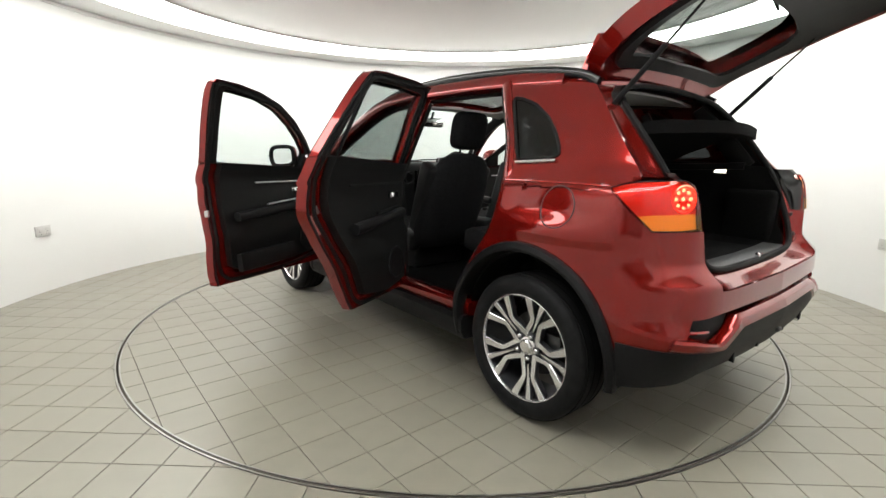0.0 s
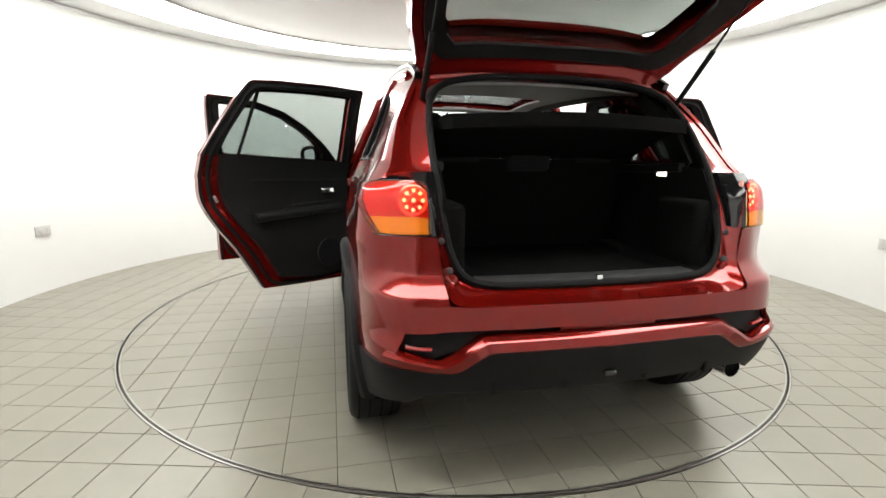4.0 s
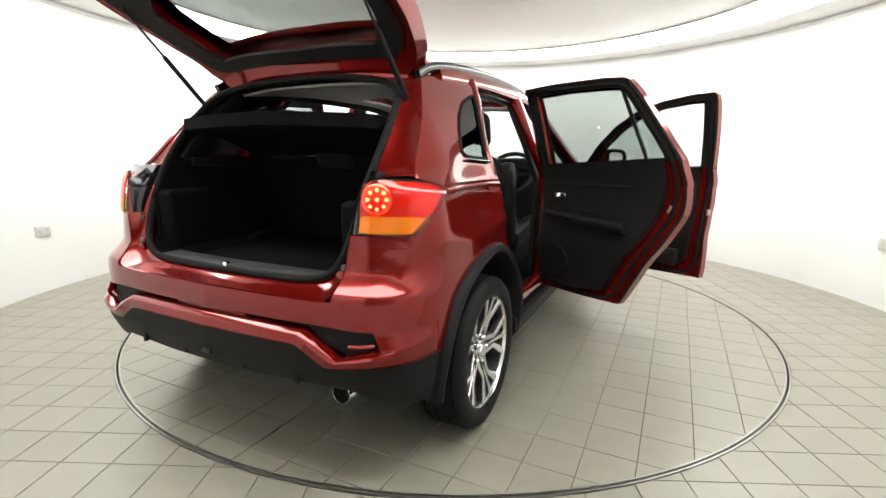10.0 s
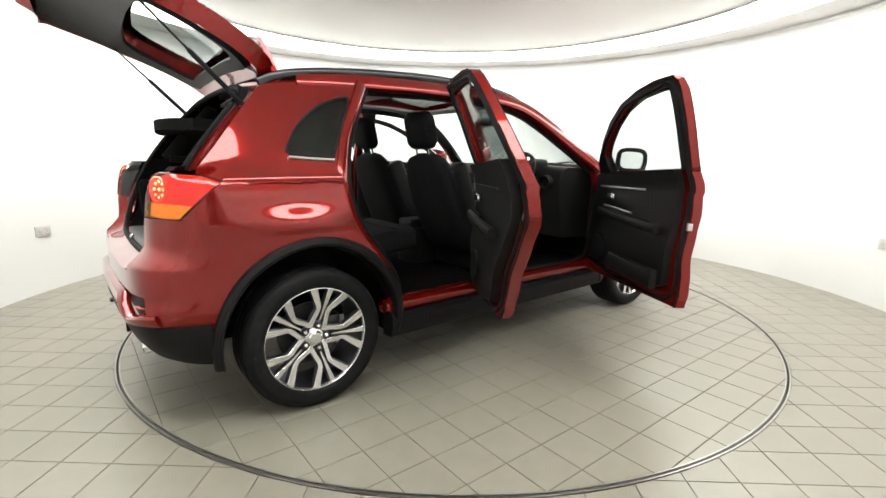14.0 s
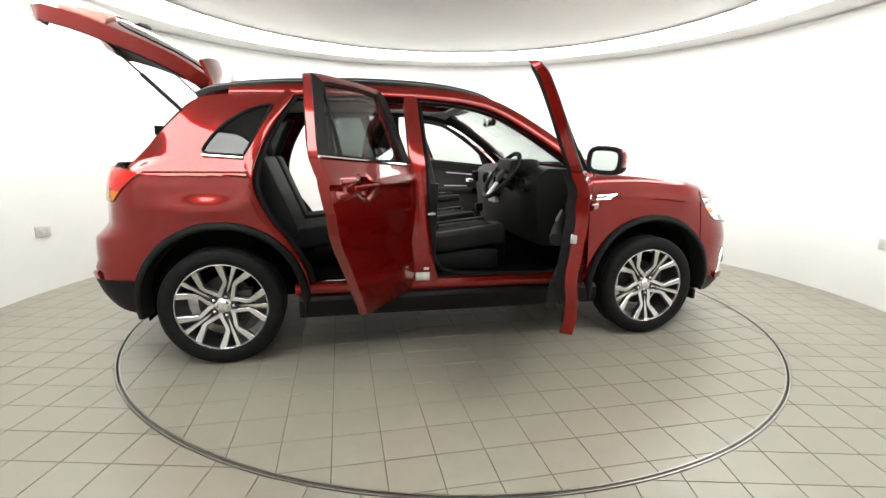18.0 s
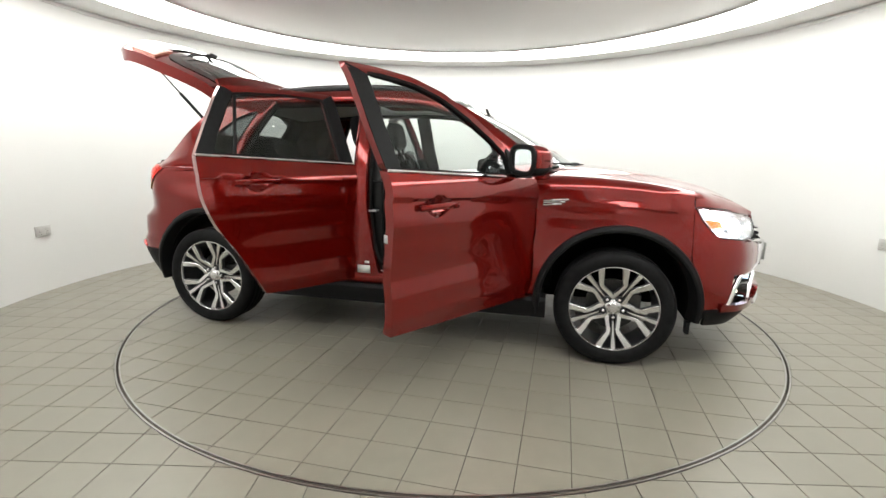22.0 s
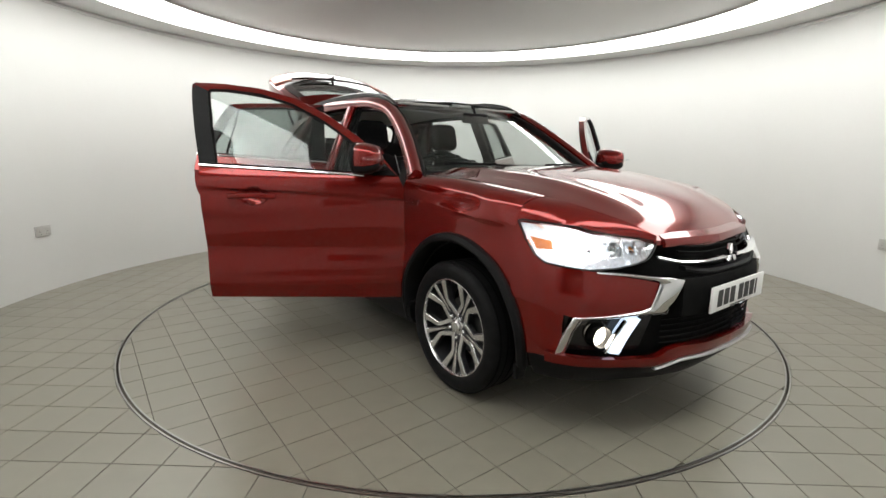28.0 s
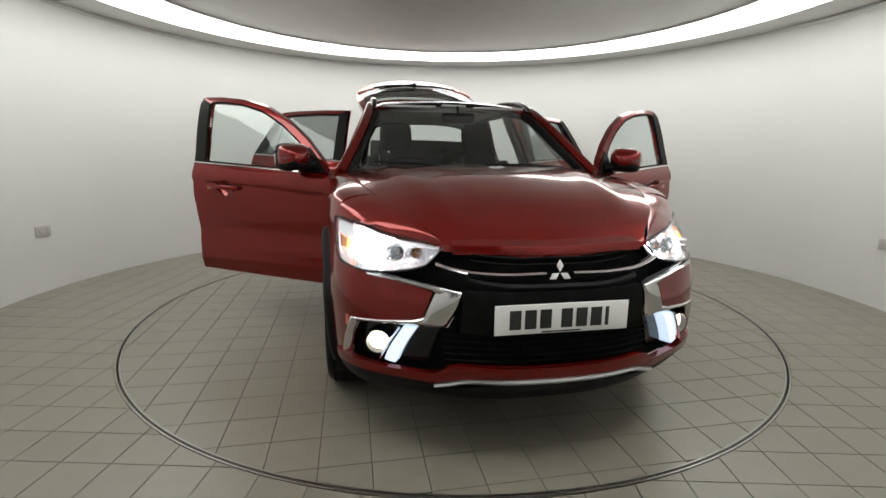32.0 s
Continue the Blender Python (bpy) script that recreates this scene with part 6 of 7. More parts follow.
    # black upright, chrome strip, handle
    if front:
        up = coons(ys((-0.312, belt(-0.31) + 0.01), (-0.392, belt(-0.39) + 0.006)), ys((-0.372, 1.505), (-0.456, 1.542)), ys((-0.312, belt(-0.31) + 0.01), (-0.343, 1.3), (-0.372, 1.505)), ys((-0.392, belt(-0.39) + 0.006), (-0.425, 1.3), (-0.456, 1.542)), 4, 10)
        part("pillar_cover", panel(up, side, 0.001, 0.004), M_BLACK, door)
        sail = ys((0.64, 1.072), (0.57, 1.14), (0.475, 1.225), (0.462, 1.18), (0.468, 1.078))
        part("mirror_base", fill_panel(sail, side, 0.004, 0.05, 30, 3), M_BLACK, door)
        build_mirror(door, side)
    else:
        up = coons(ys((-0.415, belt(-0.41) + 0.006), (-0.505, belt(-0.5) + 0.01)), ys((-0.44, 1.536), (-0.518, 1.505)), ys((-0.415, belt(-0.41) + 0.006), (-0.425, 1.3), (-0.44, 1.536)), ys((-0.505, belt(-0.5) + 0.01), (-0.51, 1.3), (-0.518, 1.505)), 4, 10)
        part("pillar_cover", panel(up, side, 0.001, 0.004), M_BLACK, door)
        up = coons(ys((-1.245, belt(-1.24) + 0.01), (-1.33, belt(-1.33) + 0.006)), ys((-1.07, 1.50), (-1.12, 1.53)), ys((-1.245, belt(-1.24) + 0.01), (-1.19, 1.3), (-1.115, 1.43), (-1.07, 1.50)), ys((-1.33, belt(-1.33) + 0.006), (-1.245, 1.33), (-1.165, 1.47), (-1.12, 1.53)), 4, 12)
        part("pillar_cover", panel(up, side, 0.001, 0.004), M_BLACK, door)
        bm = bmesh.new()
        a, b = surf(sy(-1.13), belt(-1.13) + 0.01, -0.018), surf(sy(-1.055), 1.495, -0.018)
        bar(bm, [(a.x * side, a.y, a.z), (b.x * side, b.y, b.z)], 0.016, 0.014, (side, 0, 0))
        part("window_divider", bm, M_BLACK, door)
    y0, y1 = (0.46, -0.39) if front else (-0.415, -1.33)
    line = [(sy(y0 + (y1 - y0) * k / 12), belt(y0 + (y1 - y0) * k / 12) + 0.006) for k in range(13)]
    bm = bmesh.new()
    tube(bm, on_side(line, side, 0.005), 0.0065, 6)
    part("belt_trim", bm, M_CHROME, door, "chrome strip under the window")
    bm = bmesh.new()
    pts = [surf(sy(hy0 + 0.235 * k / 8), hz + 0.008 * math.sin(math.pi * k / 8), 0.014 + 0.026 * math.sin(math.pi * k / 8) ** 0.6) for k in range(9)]
    bar(bm, [(p.x * side, p.y, p.z) for p in pts], 0.030, 0.020, (side, 0, 0), 0.45)
    handle = part("door_handle", bm, M_RED, door, "red pull handle")
    # inner trim
    ty0, ty1, tz = trim
    if front:
        rows = coons(ys((ty0, tz + 0.02), (0.2, tz), (-0.15, tz), (ty1 + 0.02, tz + 0.05)), ys((0.60, belt(0.6) - 0.005), (0.2, belt(0.2) + 0.006), (-0.31, belt(-0.31) + 0.006)), ys((ty0, tz + 0.02), (0.63, 0.8), (0.60, belt(0.6) - 0.005)), ys((ty1 + 0.02, tz + 0.05), (-0.305, 0.75), (-0.31, belt(-0.31) + 0.006)), 14, 12)
    else:
        rows = coons(ys((ty0, tz), (-0.7, tz - 0.02), (ty1 + 0.06, tz + 0.01)), ys((-0.47, belt(-0.47) + 0.006), (-0.9, belt(-0.9) + 0.006), (-1.245, belt(-1.24) + 0.006)), ys((ty0, tz), (-0.465, 0.8), (-0.47, belt(-0.47) + 0.006)), ys((ty1 + 0.06, tz + 0.01), (-1.04, 0.65), (-1.18, 0.84), (-1.24, 1.0), (-1.245, belt(-1.24) + 0.006)), 14, 12)
    part("door_trim", panel(rows, side, -0.053, 0.045), M_TRIM, door, "black plastic door trim")
    a0, a1 = (0.42, -0.24) if front else (-0.55, -1.08)
    inside = lambda y, z, d: Vector((side * surf(sy(y), z, -d).x, y, z))
    bm = bmesh.new()
    bar(bm, [inside(a0 + (a1 - a0) * k / 8, 0.80 + 0.03 * (1 - k / 8) + (0 if front else 0.03), 0.130 + 0.012 * math.sin(math.pi * k / 8)) for k in range(9)], 0.055, 0.055, (side, 0, 0), 0.4)
    part("armrest", bm, M_CLOTH_MID, door)
    bm = bmesh.new()
    bar(bm, [inside(a0 + (a1 - a0) * k / 8, 0.845 + 0.03 * (1 - k / 8) + (0 if front else 0.03), 0.155) for k in range(1, 6)], 0.012, 0.014, (side, 0, 0), 0.4)
    part("armrest_trim", bm, M_SILVER if front else M_TRIM, door)
    bm = bmesh.new()
    bar(bm, [inside(a0 + 0.10 - 0.55 * k / 6 if front else a0 + 0.06 - 0.60 * k / 6, 0.985 + 0.012 * k / 6 + (0 if front else 0.04), 0.112) for k in range(7)], 0.010, 0.006, (side, 0, 0), 0.4)
    part("trim_strip", bm, M_SILVER if front else M_TRIM, door)
    bm = bmesh.new()
    hyy = (0.34 if front else -0.62)
    round_box(bm, (-0.012, -0.045, -0.018), (0.012, 0.045, 0.018), 0.006, Matrix.Translation(inside(hyy, 0.93 + (0 if front else 0.03), 0.113)))
    part("inner_handle", bm, M_CHROME, door, "chrome inner door handle")
    bm = bmesh.new()
    c = inside(0.44 if front else -0.62, 0.58, 0.112)
    revolve(bm, [(-0.006, 0.0), (-0.006, 0.085), (0.0, 0.092), (0.006, 0.085), (0.006, 0.0)], centre=c, axis="x", n=28)
    part("speaker", bm, M_BLACK, door)
    if front:
        bm = bmesh.new()
        bar(bm, [inside(0.25 - 0.5 * k / 6, 0.52, 0.125) for k in range(7)], 0.11, 0.04, (side, 0, 0), 0.3)
        part("door_pocket", bm, M_TRIM, door)
    # latch and check strap
    ly, lz = (-0.380, 0.835) if front else (-1.25, 0.94)
    p = surf(sy(ly), lz, -0.045)
    bm = bmesh.new()
    round_box(bm, (-0.014, -0.005, -0.020), (0.014, 0.010, 0.020), 0.004, pose(p.x * side, ly - 0.004, lz, 0 if front else 25, 0, 0))
    part("latch", bm, M_SILVER, door, "steel door latch")
    for dz in (-0.055, 0.045):
        bm = bmesh.new()
        round_box(bm, (-0.006, -0.004, -0.006), (0.006, 0.006, 0.006), 0.002, Matrix.Translation((p.x * side + side * 0.012, ly - 0.002, lz + dz)))
        part("latch_screw", bm, M_SILVER, door)


def build_mirror(door, side):
    bm = bmesh.new()
    rows = []
    n = 20
    for y, fx, fz in ((0.435, 0.93, 0.92), (0.442, 1.0, 1.0), (0.47, 1.02, 1.02), (0.51, 0.97, 0.95), (0.545, 0.80, 0.78), (0.565, 0.50, 0.50), (0.572, 0.12, 0.12)):
        ring = []
        for k in range(n):
            a = 2 * math.pi * k / n
            c, s = math.cos(a), math.sin(a)
            x = math.copysign(abs(c) ** 0.55, c) * 0.100 * fx
            z = math.copysign(abs(s) ** 0.62, s) * (0.082 if s > 0 else 0.075) * fz
            ring.append(bm.verts.new((side * (0.945 + x), y + 0.02 * (x / 0.12), 1.145 + z)))
        rows.append(ring)
    grid_faces(bm, rows, True)
    bm.faces.new(rows[0]), bm.faces.new(rows[-1][::-1])
    bmesh.ops.recalc_face_normals(bm, faces=bm.faces)
    centre = Matrix.Translation((side * 0.945, 0.47, 1.145))
    set_in = Matrix.Translation((side * -0.022, 0.0, 0.022)) @ centre @ pose(0, 0, 0, 0, 0, -23 * side) @ centre.inverted()
    mirror = part("door_mirror", bm, M_RED, door, "red door mirror", smooth=50, at=set_in)
    bm = bmesh.new()
    lows = []
    for y, fx, fz in ((0.433, 0.95, 0.94), (0.442, 1.02, 1.025), (0.47, 1.04, 1.045), (0.51, 0.99, 0.975), (0.545, 0.82, 0.805), (0.567, 0.52, 0.53)):
        line = []
        for k in range(13):
            a = math.pi * (1.12 + 0.76 * k / 12)
            c, s = math.cos(a), math.sin(a)
            x = math.copysign(abs(c) ** 0.55, c) * 0.100 * fx
            line.append(Vector((side * (0.945 + x), y + 0.02 * (x / 0.12), 1.145 - abs(s) ** 0.62 * 0.075 * fz)))
        lows.append(line)
    shell(bm, lows, [[p + Vector((0, 0, 0.012)) for p in r] for r in lows])
    part("mirror_underside", bm, M_BLACK, mirror, "black lower mirror shell")
    bm = bmesh.new()
    ring = []
    for k in range(n):
        a = 2 * math.pi * k / n
        c, s = math.cos(a), math.sin(a)
        ring.append((side * (0.945 + math.copysign(abs(c) ** 0.55, c) * 0.086), math.copysign(abs(s) ** 0.62, s) * 0.068 + 1.147))
    vs = [bm.verts.new((x, 0.4318 + 0.02 * ((abs(x) - 0.955) / 0.12), z)) for x, z in ring]
    bm.faces.new(vs if side < 0 else vs[::-1])
    ws = [bm.verts.new(v.co + Vector((0, 0.004, 0))) for v in vs]
    bm.faces.new(ws)
    for k in range(n):
        bm.faces.new((vs[k], vs[(k + 1) % n], ws[(k + 1) % n], ws[k]))
    bmesh.ops.recalc_face_normals(bm, faces=bm.faces)
    part("mirror_glass", bm, M_MIRROR, mirror, "mirror glass", smooth=20)
    bm = bmesh.new()
    tube(bm, [(x, 0.428 + 0.02 * ((abs(x) - 0.955) / 0.12), z) for x, z in ring], 0.014, 8, True)
    part("mirror_frame", bm, M_BLACK, mirror)
    bm = bmesh.new()
    bar(bm, [(side * 0.83, 0.53, 1.10), (side * 0.88, 0.51, 1.095), (side * 0.95, 0.50, 1.10)], 0.05, 0.035, (0, 0, 1), 0.4)
    part("mirror_arm", bm, M_BLACK, mirror)
    bm = bmesh.new()
    bar(bm, [(side * 0.98, 0.574, 1.15), (side * 1.04, 0.558, 1.152), (side * 1.078, 0.515, 1.155)], 0.012, 0.012, (0, 0, 1), 0.4)
    part("mirror_turn_lamp", bm, M_LENS, mirror)


build_nose(car)
build_tail(car)
build_tailgate(car)
for side in (1, -1):
    door_parts(car, side, True)
    door_parts(car, side, False)

# ---- the car: cabin and boot ----
def cushion(bm, lo, hi, r, m=None):
    """A padded block with well rounded edges."""
    vs = box(bm, lo, hi)
    es = list({e for v in vs for e in v.link_edges})
    res = bmesh.ops.bevel(bm, geom=vs + es, offset=r, segments=4, affect="EDGES", profile=0.55)
    vs = list({v for f in res["faces"] for v in f.verts} | {v for v in vs if v.is_valid})
    if m is not None:
        bmesh.ops.transform(bm, matrix=m, verts=vs)


def build_seat(car, x):
    seat = new("front_seat")
    seat.parent = car
    seat.matrix_basis = pose(x, 0, 0)
    bm = bmesh.new()
    cushion(bm, (-0.17, -0.26, -0.055), (0.17, 0.26, 0.06), 0.04, pose(0, -0.03, 0.625, 7, 0, 0))
    part("seat_cushion", bm, M_CLOTH, seat)
    for s in (1, -1):
        bm = bmesh.new()
        cushion(bm, (-0.045, -0.27, -0.06), (0.045, 0.27, 0.075), 0.035, pose(s * 0.205, -0.03, 0.63, 7, 0, s * 2))
        part("seat_bolster", bm, M_CLOTH_MID, seat)
        bm = bmesh.new()
        cushion(bm, (-0.05, -0.075, -0.25), (0.05, 0.075, 0.24), 0.04, pose(s * 0.20, -0.37, 0.905, 22, 0, s * 8))
        part("back_bolster", bm, M_CLOTH_MID, seat)
        bm = bmesh.new()
        tube(bm, [(s * 0.06, -0.535, 1.14), (s * 0.06, -0.562, 1.25)], 0.007, 8)
        part("headrest_post", bm, M_CHROME, seat)
    bm = bmesh.new()
    rows = []
    for h, w, d in ((-0.33, 0.20, 0.045), (-0.31, 0.235, 0.07), (-0.20, 0.25, 0.085), (-0.02, 0.252, 0.085), (0.12, 0.242, 0.078), (0.21, 0.222, 0.070), (0.27, 0.190, 0.062), (0.305, 0.145, 0.052), (0.32, 0.09, 0.035), (0.323, 0.03, 0.012)):
        ring = []
        for k in range(28):
            t = 2 * math.pi * k / 28
            c, n = math.cos(t), math.sin(t)
            dish = 0.030 * (1 - abs(c)) * (n > 0) * smooth_step(0.05, 0.2, w)
            ring.append(bm.verts.new((math.copysign(abs(c) ** 0.62, c) * w, math.copysign(abs(n) ** 0.7, n) * d - dish, h)))
        rows.append(ring)
    grid_faces(bm, rows, True)
    bm.faces.new(rows[0][::-1]), bm.faces.new(rows[-1])
    bmesh.ops.recalc_face_normals(bm, faces=bm.faces)
    bmesh.ops.transform(bm, matrix=pose(0, -0.42, 0.89, 22, 0, 0), verts=bm.verts)
    part("seat_back", bm, M_CLOTH, seat, smooth=60)
    bm = bmesh.new()
    cushion(bm, (-0.135, -0.055, -0.115), (0.135, 0.05, 0.115), 0.07, pose(0, -0.565, 1.335, 12, 0, 0))
    part("headrest", bm, M_CLOTH, seat)
    for s in (1, -1):
        for line in ([(s * 0.158, 0.22, 0.715), (s * 0.158, -0.20, 0.668)], [(s * 0.152, -0.25, 0.72), (s * 0.150, -0.46, 1.18)]):
            bm = bmesh.new()
            tube(bm, line, 0.003, 5)
            part("seat_piping", bm, M_SILVER, seat)
    bm = bmesh.new()
    round_box(bm, (-0.22, -0.28, 0.42), (0.22, 0.20, 0.57), 0.03)
    part("seat_base", bm, M_TRIM, seat)
    if x < 0.5:
        bm = bmesh.new()
        cushion(bm, (-0.03, -0.16, -0.025), (0.03, 0.17, 0.025), 0.02, pose(-math.copysign(0.235, x), -0.14, 0.86, 4, 0, 0))
        part("armrest", bm, M_CLOTH_MID, seat)


def build_cabin(car):
    for x in (0.36, -0.36):
        build_seat(car, x)
    bench = new("rear_bench")
    bench.parent = car
    for x, w in ((-0.34, 0.30), (0.17, 0.47)):
        bm = bmesh.new()
        cushion(bm, (x - w / 2 - (0.02 if x < 0 else 0), -0.26, -0.07), (x + w / 2 + (0 if x < 0 else 0.10), 0.25, 0.07), 0.05, pose(0, -0.93, 0.66, 6, 0, 0))
        part("bench_cushion", bm, M_CLOTH, bench)
        bm = bmesh.new()
        cushion(bm, (x - w / 2 - 0.02, -0.07, -0.28), (x + w / 2 + (0.12 if x > 0 else 0.0), 0.07, 0.26), 0.045, pose(0, -1.27, 0.91, 22, 0, 0))
        part("bench_back", bm, M_CLOTH_MID, bench)
    bm = bmesh.new()
    tube(bm, [(-0.50, -0.70, 0.735), (-0.2, -0.69, 0.74), (0.2, -0.69, 0.74), (0.52, -0.70, 0.735)], 0.004, 5)
    tube(bm, [(-0.50, -0.85, 0.752), (0.52, -0.85, 0.752)], 0.004, 5)
    part("bench_piping", bm, M_RUBBER, bench)
    for x in (-0.34, 0.34, 0.0):
        bm = bmesh.new()
        cushion(bm, (-0.12, -0.045, -0.075), (0.12, 0.045, 0.075), 0.04, pose(x, -1.41, 1.22 if x else 1.185, 14, 0, 0))
        part("headrest", bm, M_CLOTH, bench)

    dash = new("dashboard")
    dash.parent = car
    bm = bmesh.new()
    prof = [(0.40, 0.62), (0.37, 0.75), (0.35, 0.90), (0.34, 1.03), (0.36, 1.09), (0.42, 1.125), (0.55, 1.125), (0.72, 1.075), (0.78, 1.0), (0.78, 0.60)]
    rows = [[bm.verts.new((x, y + 0.05 * (abs(x) / 0.7) ** 3, z - 0.02 * (abs(x) / 0.7) ** 2)) for y, z in prof] for x in [-0.71 + 1.42 * k / 16 for k in range(17)]]
    grid_faces(bm, rows, True)
    bm.faces.new(rows[0]), bm.faces.new(rows[-1][::-1])
    bmesh.ops.recalc_face_normals(bm, faces=bm.faces)
    part("dash_body", bm, M_TRIM, dash, smooth=50)
    bm = bmesh.new()
    cushion(bm, (0.20, 0.29, 1.06), (0.52, 0.50, 1.165), 0.035)
    part("instrument_hood", bm, M_TRIM, dash)
    bm = bmesh.new()
    round_box(bm, (-0.125, 0.315, 0.88), (0.125, 0.36, 1.06), 0.012)
    part("centre_stack", bm, M_GLOSS, dash)
    bm = bmesh.new()
    round_box(bm, (-0.09, 0.309, 0.95), (0.09, 0.318, 1.04), 0.004)
    part("display", bm, M_GLOSS, dash)
    for x in (-0.19, 0.19, -0.61, 0.61):
        bm = bmesh.new()
        revolve(bm, [(0.30, 0.040), (0.30, 0.048), (0.35, 0.052), (0.35, 0.036)], centre=(x, 0.035 if abs(x) > 0.5 else 0.015, 1.0), axis="y", n=24)
        part("air_vent", bm, M_TRIM, dash)
    for x in (-0.06, 0.0, 0.06):
        bm = bmesh.new()
        revolve(bm, [(0.305, 0.0), (0.305, 0.020), (0.34, 0.022), (0.34, 0.0)], centre=(x, 0.015, 0.845), axis="y", n=20)
        part("heater_knob", bm, M_SILVER, dash)

    wheel = new("steering_wheel")
    wheel.parent = car
    wheel.matrix_basis = pose(0.36, 0.275, 1.05, 54, 0, 0)
    bm = bmesh.new()
    tube(bm, [(0.185 * math.cos(2 * math.pi * k / 40), 0.185 * math.sin(2 * math.pi * k / 40), 0) for k in range(40)], 0.0165, 10, True)
    part("wheel_rim", bm, M_CLOTH_MID, wheel)
    bm = bmesh.new()
    revolve(bm, [(-0.03, 0.0), (-0.03, 0.062), (0.0, 0.066), (0.014, 0.045), (0.018, 0.0)], axis="z", n=28)
    part("airbag_cover", bm, M_TRIM, wheel)
    for a in (0, 180, 270):
        bm = bmesh.new()
        c, s = math.cos(radians(a)), math.sin(radians(a))
        bar(bm, [(0.055 * c, 0.055 * s, -0.006), (0.175 * c, 0.175 * s, -0.002)], 0.038 if a != 270 else 0.05, 0.016, (0, 0, 1), 0.4)
        part("wheel_spoke", bm, M_SILVER if a == 270 else M_TRIM, wheel)
    bm = bmesh.new()
    tube(bm, [(0, 0, -0.02), (0, 0.0, -0.22)], 0.05, 14)
    part("steering_column", bm, M_TRIM, wheel)
    for s in (1, -1):
        bm = bmesh.new()
        tube(bm, [(0, 0, -0.05), (s * 0.14, 0.03, -0.055)], 0.010, 8)
        part("column_stalk", bm, M_TRIM, wheel)

    bm = bmesh.new()
    cushion(bm, (-0.11, -0.45, 0.40), (0.11, 0.42, 0.66), 0.03)
    console = part("centre_console", bm, M_TRIM, car)
    bm = bmesh.new()
    tube(bm, [(0, 0.20, 0.64), (0, 0.22, 0.76)], 0.010, 8)
    cushion(bm, (-0.024, 0.19, 0.75), (0.024, 0.25, 0.82), 0.018)
    part("gear_lever", bm, M_CLOTH_MID, console)
    bm = bmesh.new()
    cushion(bm, (-0.09, -0.45, 0.66), (0.09, -0.12, 0.73), 0.025)
    part("armrest_box", bm, M_CLOTH_MID, console)

    bm = bmesh.new()
    box(bm, (-0.74, -1.06, 0.392), (0.74, 0.76, 0.412))
    part("cabin_floor", bm, M_CARPET, car)
    bm = bmesh.new()
    round_box(bm, (-0.115, 0.27, 1.405), (0.115, 0.305, 1.475), 0.014)
    rv = part("rear_view_mirror", bm, M_BLACK, car)
    bm = bmesh.new()
    box(bm, (-0.105, 0.2665, 1.412), (0.105, 0.2695, 1.468))
    part("mirror_glass", bm, M_MIRROR, rv)
    bm = bmesh.new()
    tube(bm, [(0, 0.29, 1.46), (0, 0.26, 1.52)], 0.009, 8)
    part("mirror_arm", bm, M_BLACK, rv)
    bm = bmesh.new()
    round_box(bm, (-0.09, 0.0, 1.525), (0.09, 0.14, 1.545), 0.008)
    part("roof_console", bm, M_LINING, car)
    for s in (1, -1):
        bm = bmesh.new()
        round_box(bm, (s * 0.33 - 0.19, 0.02, 1.515), (s * 0.33 + 0.19, 0.17, 1.53), 0.006)
        part("sun_visor", bm, M_LINING, car)
        bm = bmesh.new()          # inner cover of the rear pillar
        pts = [(s * 0.60, -1.36, 1.16), (s * 0.585, -1.30, 1.30), (s * 0.56, -1.22, 1.45)]
        bar(bm, pts, 0.05, 0.03, (s, 0, 0))
        part("pillar_trim", bm, M_TRIM, car)
        bm = bmesh.new()
        bar(bm, [(s * 0.565, -1.83, 1.13), (s * 0.565, -1.74, 1.25), (s * 0.545, -1.64, 1.37), (s * 0.49, -1.58, 1.46)], lambda t: 0.12 - 0.05 * t, 0.03, (s, 0, 0.2))
        part("pillar_trim", bm, M_TRIM, car)
        # boot side lining
        bm = bmesh.new()
        rows = []
        for y, sh in ((-2.03, 0.0), (-1.85, 0.015), (-1.6, 0.02), (-1.40, 0.02)):
            up = 1.14 + 0.04 * (y + 2.03)
            rows.append([Vector((s * (x - sh), y - (0.06 if z < 0.8 and y < -2 else 0) + (0.09 if z > 1.0 and y < -2 else 0), z)) for x, z in ((0.40, 0.735), (0.49, 0.76), (0.525, 0.85), (0.54, 1.0), (0.55, up))])
        shell(bm, rows, [[p + Vector((s * 0.02, 0, 0)) for p in r] for r in rows])
        part("boot_side", bm, M_CARPET, car)
        bm = bmesh.new()
        cushion(bm, (-0.05, -0.12, -0.14), (0.05, 0.12, 0.14), 0.03, pose(s * 0.52, -1.90, 0.88, 0, 0, 0))
        part("boot_bulge", bm, M_CARPET, car)
        bm = bmesh.new()
        box(bm, (min(s * 0.555, s * 0.575), -1.64, 1.04), (max(s * 0.555, s * 0.575), -1.35, 1.165))
        part("boot_side_upper", bm, M_TRIM, car)
        bm = bmesh.new()          # shelf bearer
        bar(bm, [(s * 0.53, -1.40, 1.13), (s * 0.54, -1.6, 1.135), (s * 0.545, -1.84, 1.145)], 0.06, 0.04, (0, 0, 1))
        part("shelf_bearer", bm, M_TRIM, car)
    bm = bmesh.new()
    box(bm, (-0.53, -2.09, 0.70), (0.53, -1.36, 0.735))
    part("boot_floor", bm, M_CARPET, car)
    bm = bmesh.new()
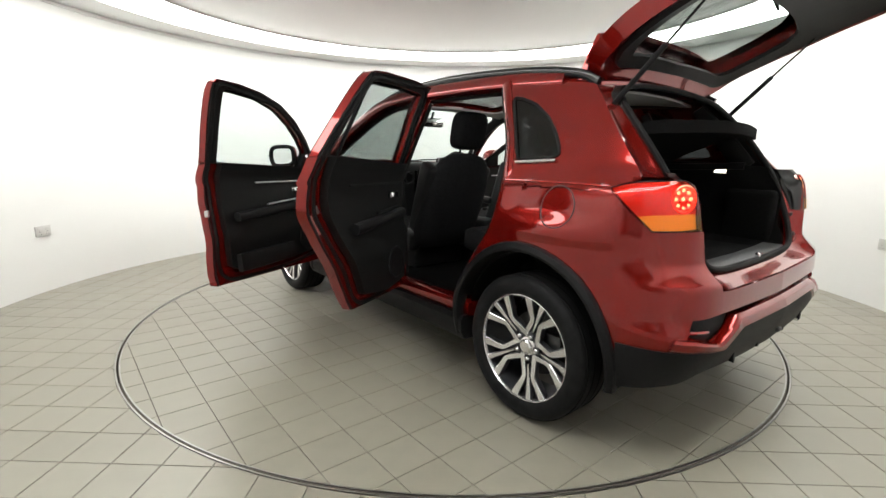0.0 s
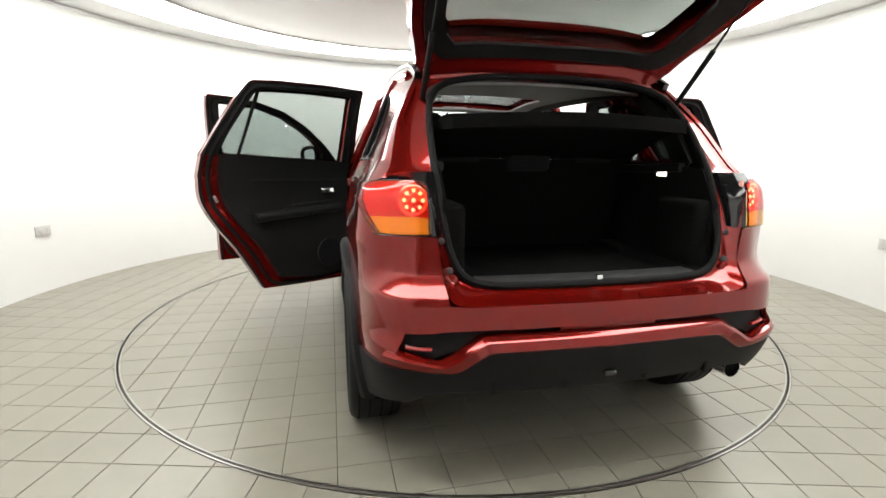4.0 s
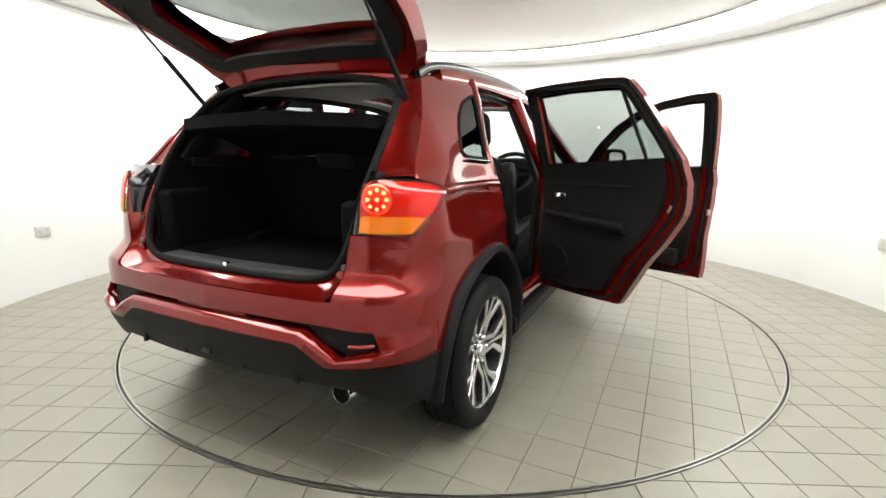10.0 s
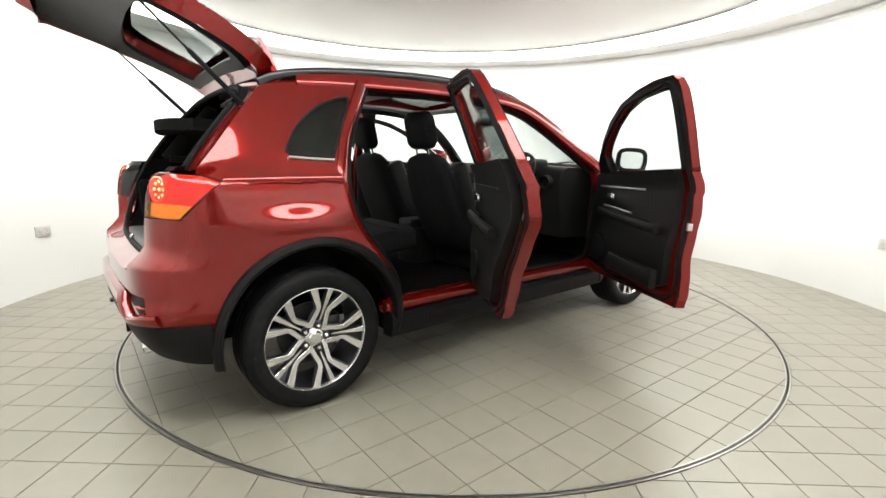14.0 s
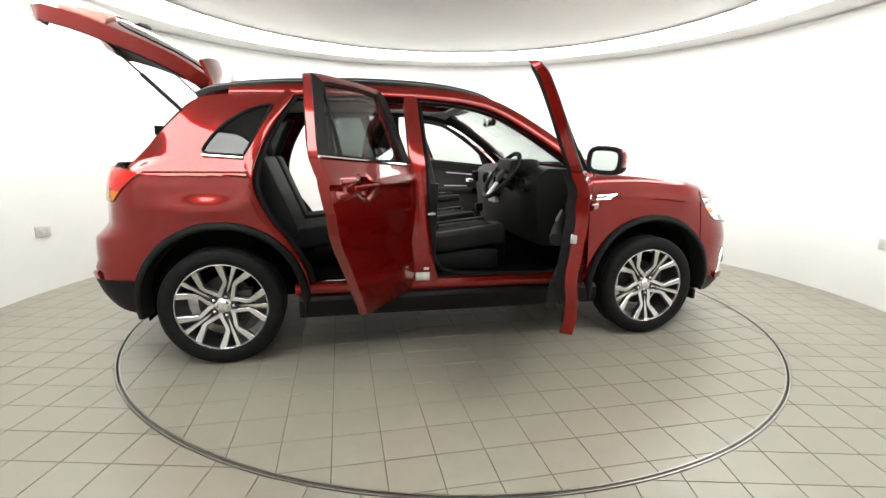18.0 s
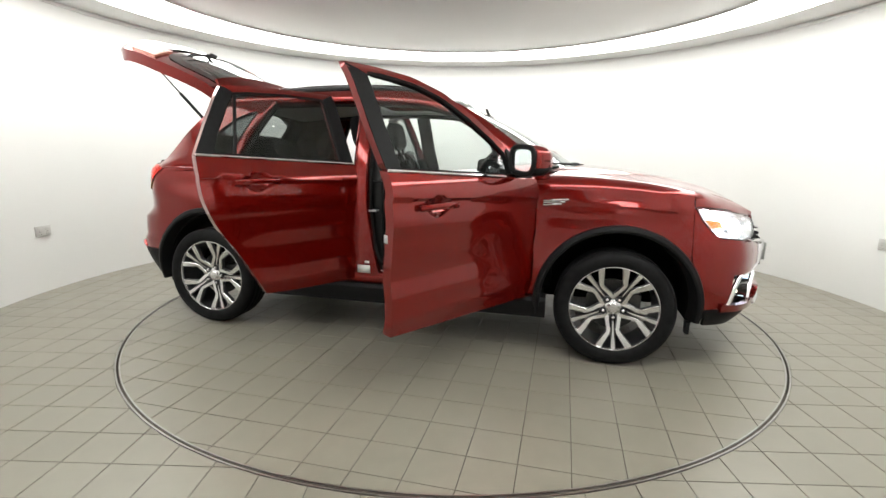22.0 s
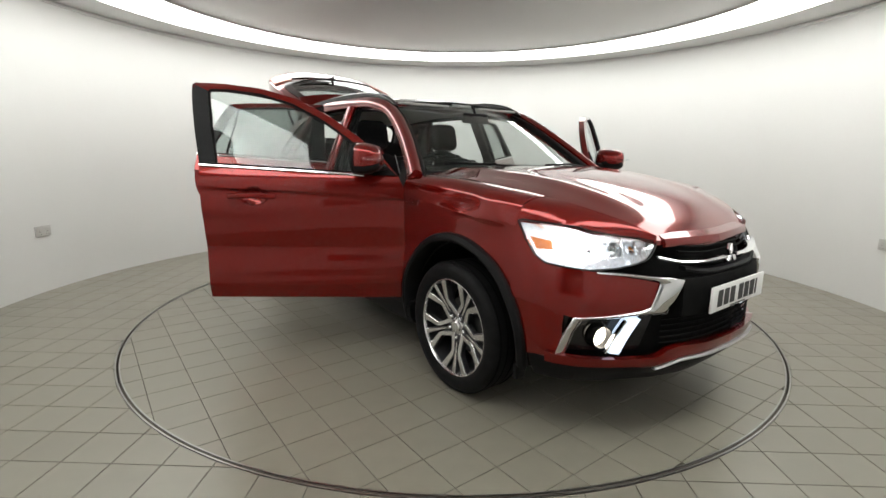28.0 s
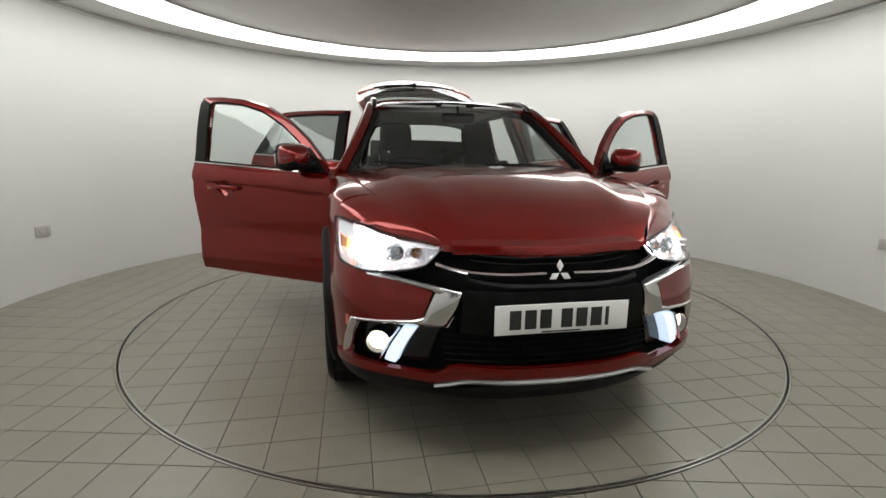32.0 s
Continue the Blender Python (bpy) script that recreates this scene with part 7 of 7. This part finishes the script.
    rows = [[Vector((x, y, z)) for x in (-0.56, 0.0, 0.56)] for y, z in ((-1.36, 0.70), (-1.37, 0.90), (-1.44, 1.172))]
    shell(bm, rows, [[p + Vector((0, 0.05, 0.0)) for p in r] for r in rows])
    part("boot_front", bm, M_CARPET, car)
    bm = bmesh.new()
    bar(bm, [(-0.44, -2.050, 0.744), (-0.3, -2.062, 0.744), (0.0, -2.070, 0.744), (0.3, -2.062, 0.744), (0.44, -2.050, 0.744)], 0.10, 0.020, (0, 0, 1))
    sill = part("boot_sill_trim", bm, M_SILL, car, "dark grey plastic boot sill")
    bm = bmesh.new()
    round_box(bm, (-0.012, -2.135, 0.745), (0.012, -2.115, 0.770), 0.004)
    part("boot_latch", bm, M_CHROME, sill, "steel boot latch")
    # parcel shelf, tipped up behind
    bm = bmesh.new()
    up, dn = [], []
    for k in range(9):
        t = k / 8
        y, z = -1.43 - 0.46 * t, 1.185 + 0.165 * t ** 0.8
        w = 0.545 - 0.02 * t - 0.03 * max(0.0, t - 0.8) / 0.2
        up.append([Vector((w * i / 8, y - 0.075 * t * math.cos(i / 8 * math.pi / 2), z + 0.012 * math.cos(i / 8 * math.pi / 2))) for i in range(-8, 9)])
        if t > 0.9:
            for p in up[-1]:
                p.z -= 0.014
        dn.append([p - Vector((0, 0, 0.022 + (0.030 if t > 0.8 else 0.0))) for p in up[-1]])
    shell(bm, up, dn)
    part("parcel_shelf", bm, M_CARPET, car, "black parcel shelf tipped up")
    bm = bmesh.new()
    round_box(bm, (-0.008, -0.03, -0.014), (0.006, 0.03, 0.014), 0.004, pose(0.532, -1.72, 1.118, 0, 0, 0))
    part("boot_lamp", bm, M_BOOTLAMP, car, "lit boot lamp")
    # inner shell behind the rear wheels
    for s in (1, -1):
        bm = bmesh.new()
        rows = [[Vector((s * 0.60, y, z)) for z in (0.42, 0.70, 1.10)] for y in (-2.02, -1.7, -1.36)]
        shell(bm, rows, [[p + Vector((s * 0.02, 0, 0)) for p in r] for r in rows])
        part("inner_quarter", bm, M_UNDER, car)


build_cabin(car)

# ---- tiles, piece by piece ----
lay_tiles(turntable, True, (0.101, 0.116), 0.4, lambda x, y: math.hypot(x, y) < 1.0, 0.2055)
lay_tiles(floor, False, (-0.078, -1.93), -0.77, lambda x, y: y, 0.2)


def motions():
    """The turntable turns at an even pace, and the car on it."""
    heads = [(float(t), TURN_0 + TURN * t) for t in range(33)]
    walk(turntable, [(t, pose(0, 0, 0, 0, 0, a)) for t, a in heads])
    walk(car, [(t, pose(0, 0, 0, 0, 0, a) @ pose(0.02, 0, 0, 0, 0, 0.4)) for t, a in heads])


motions()
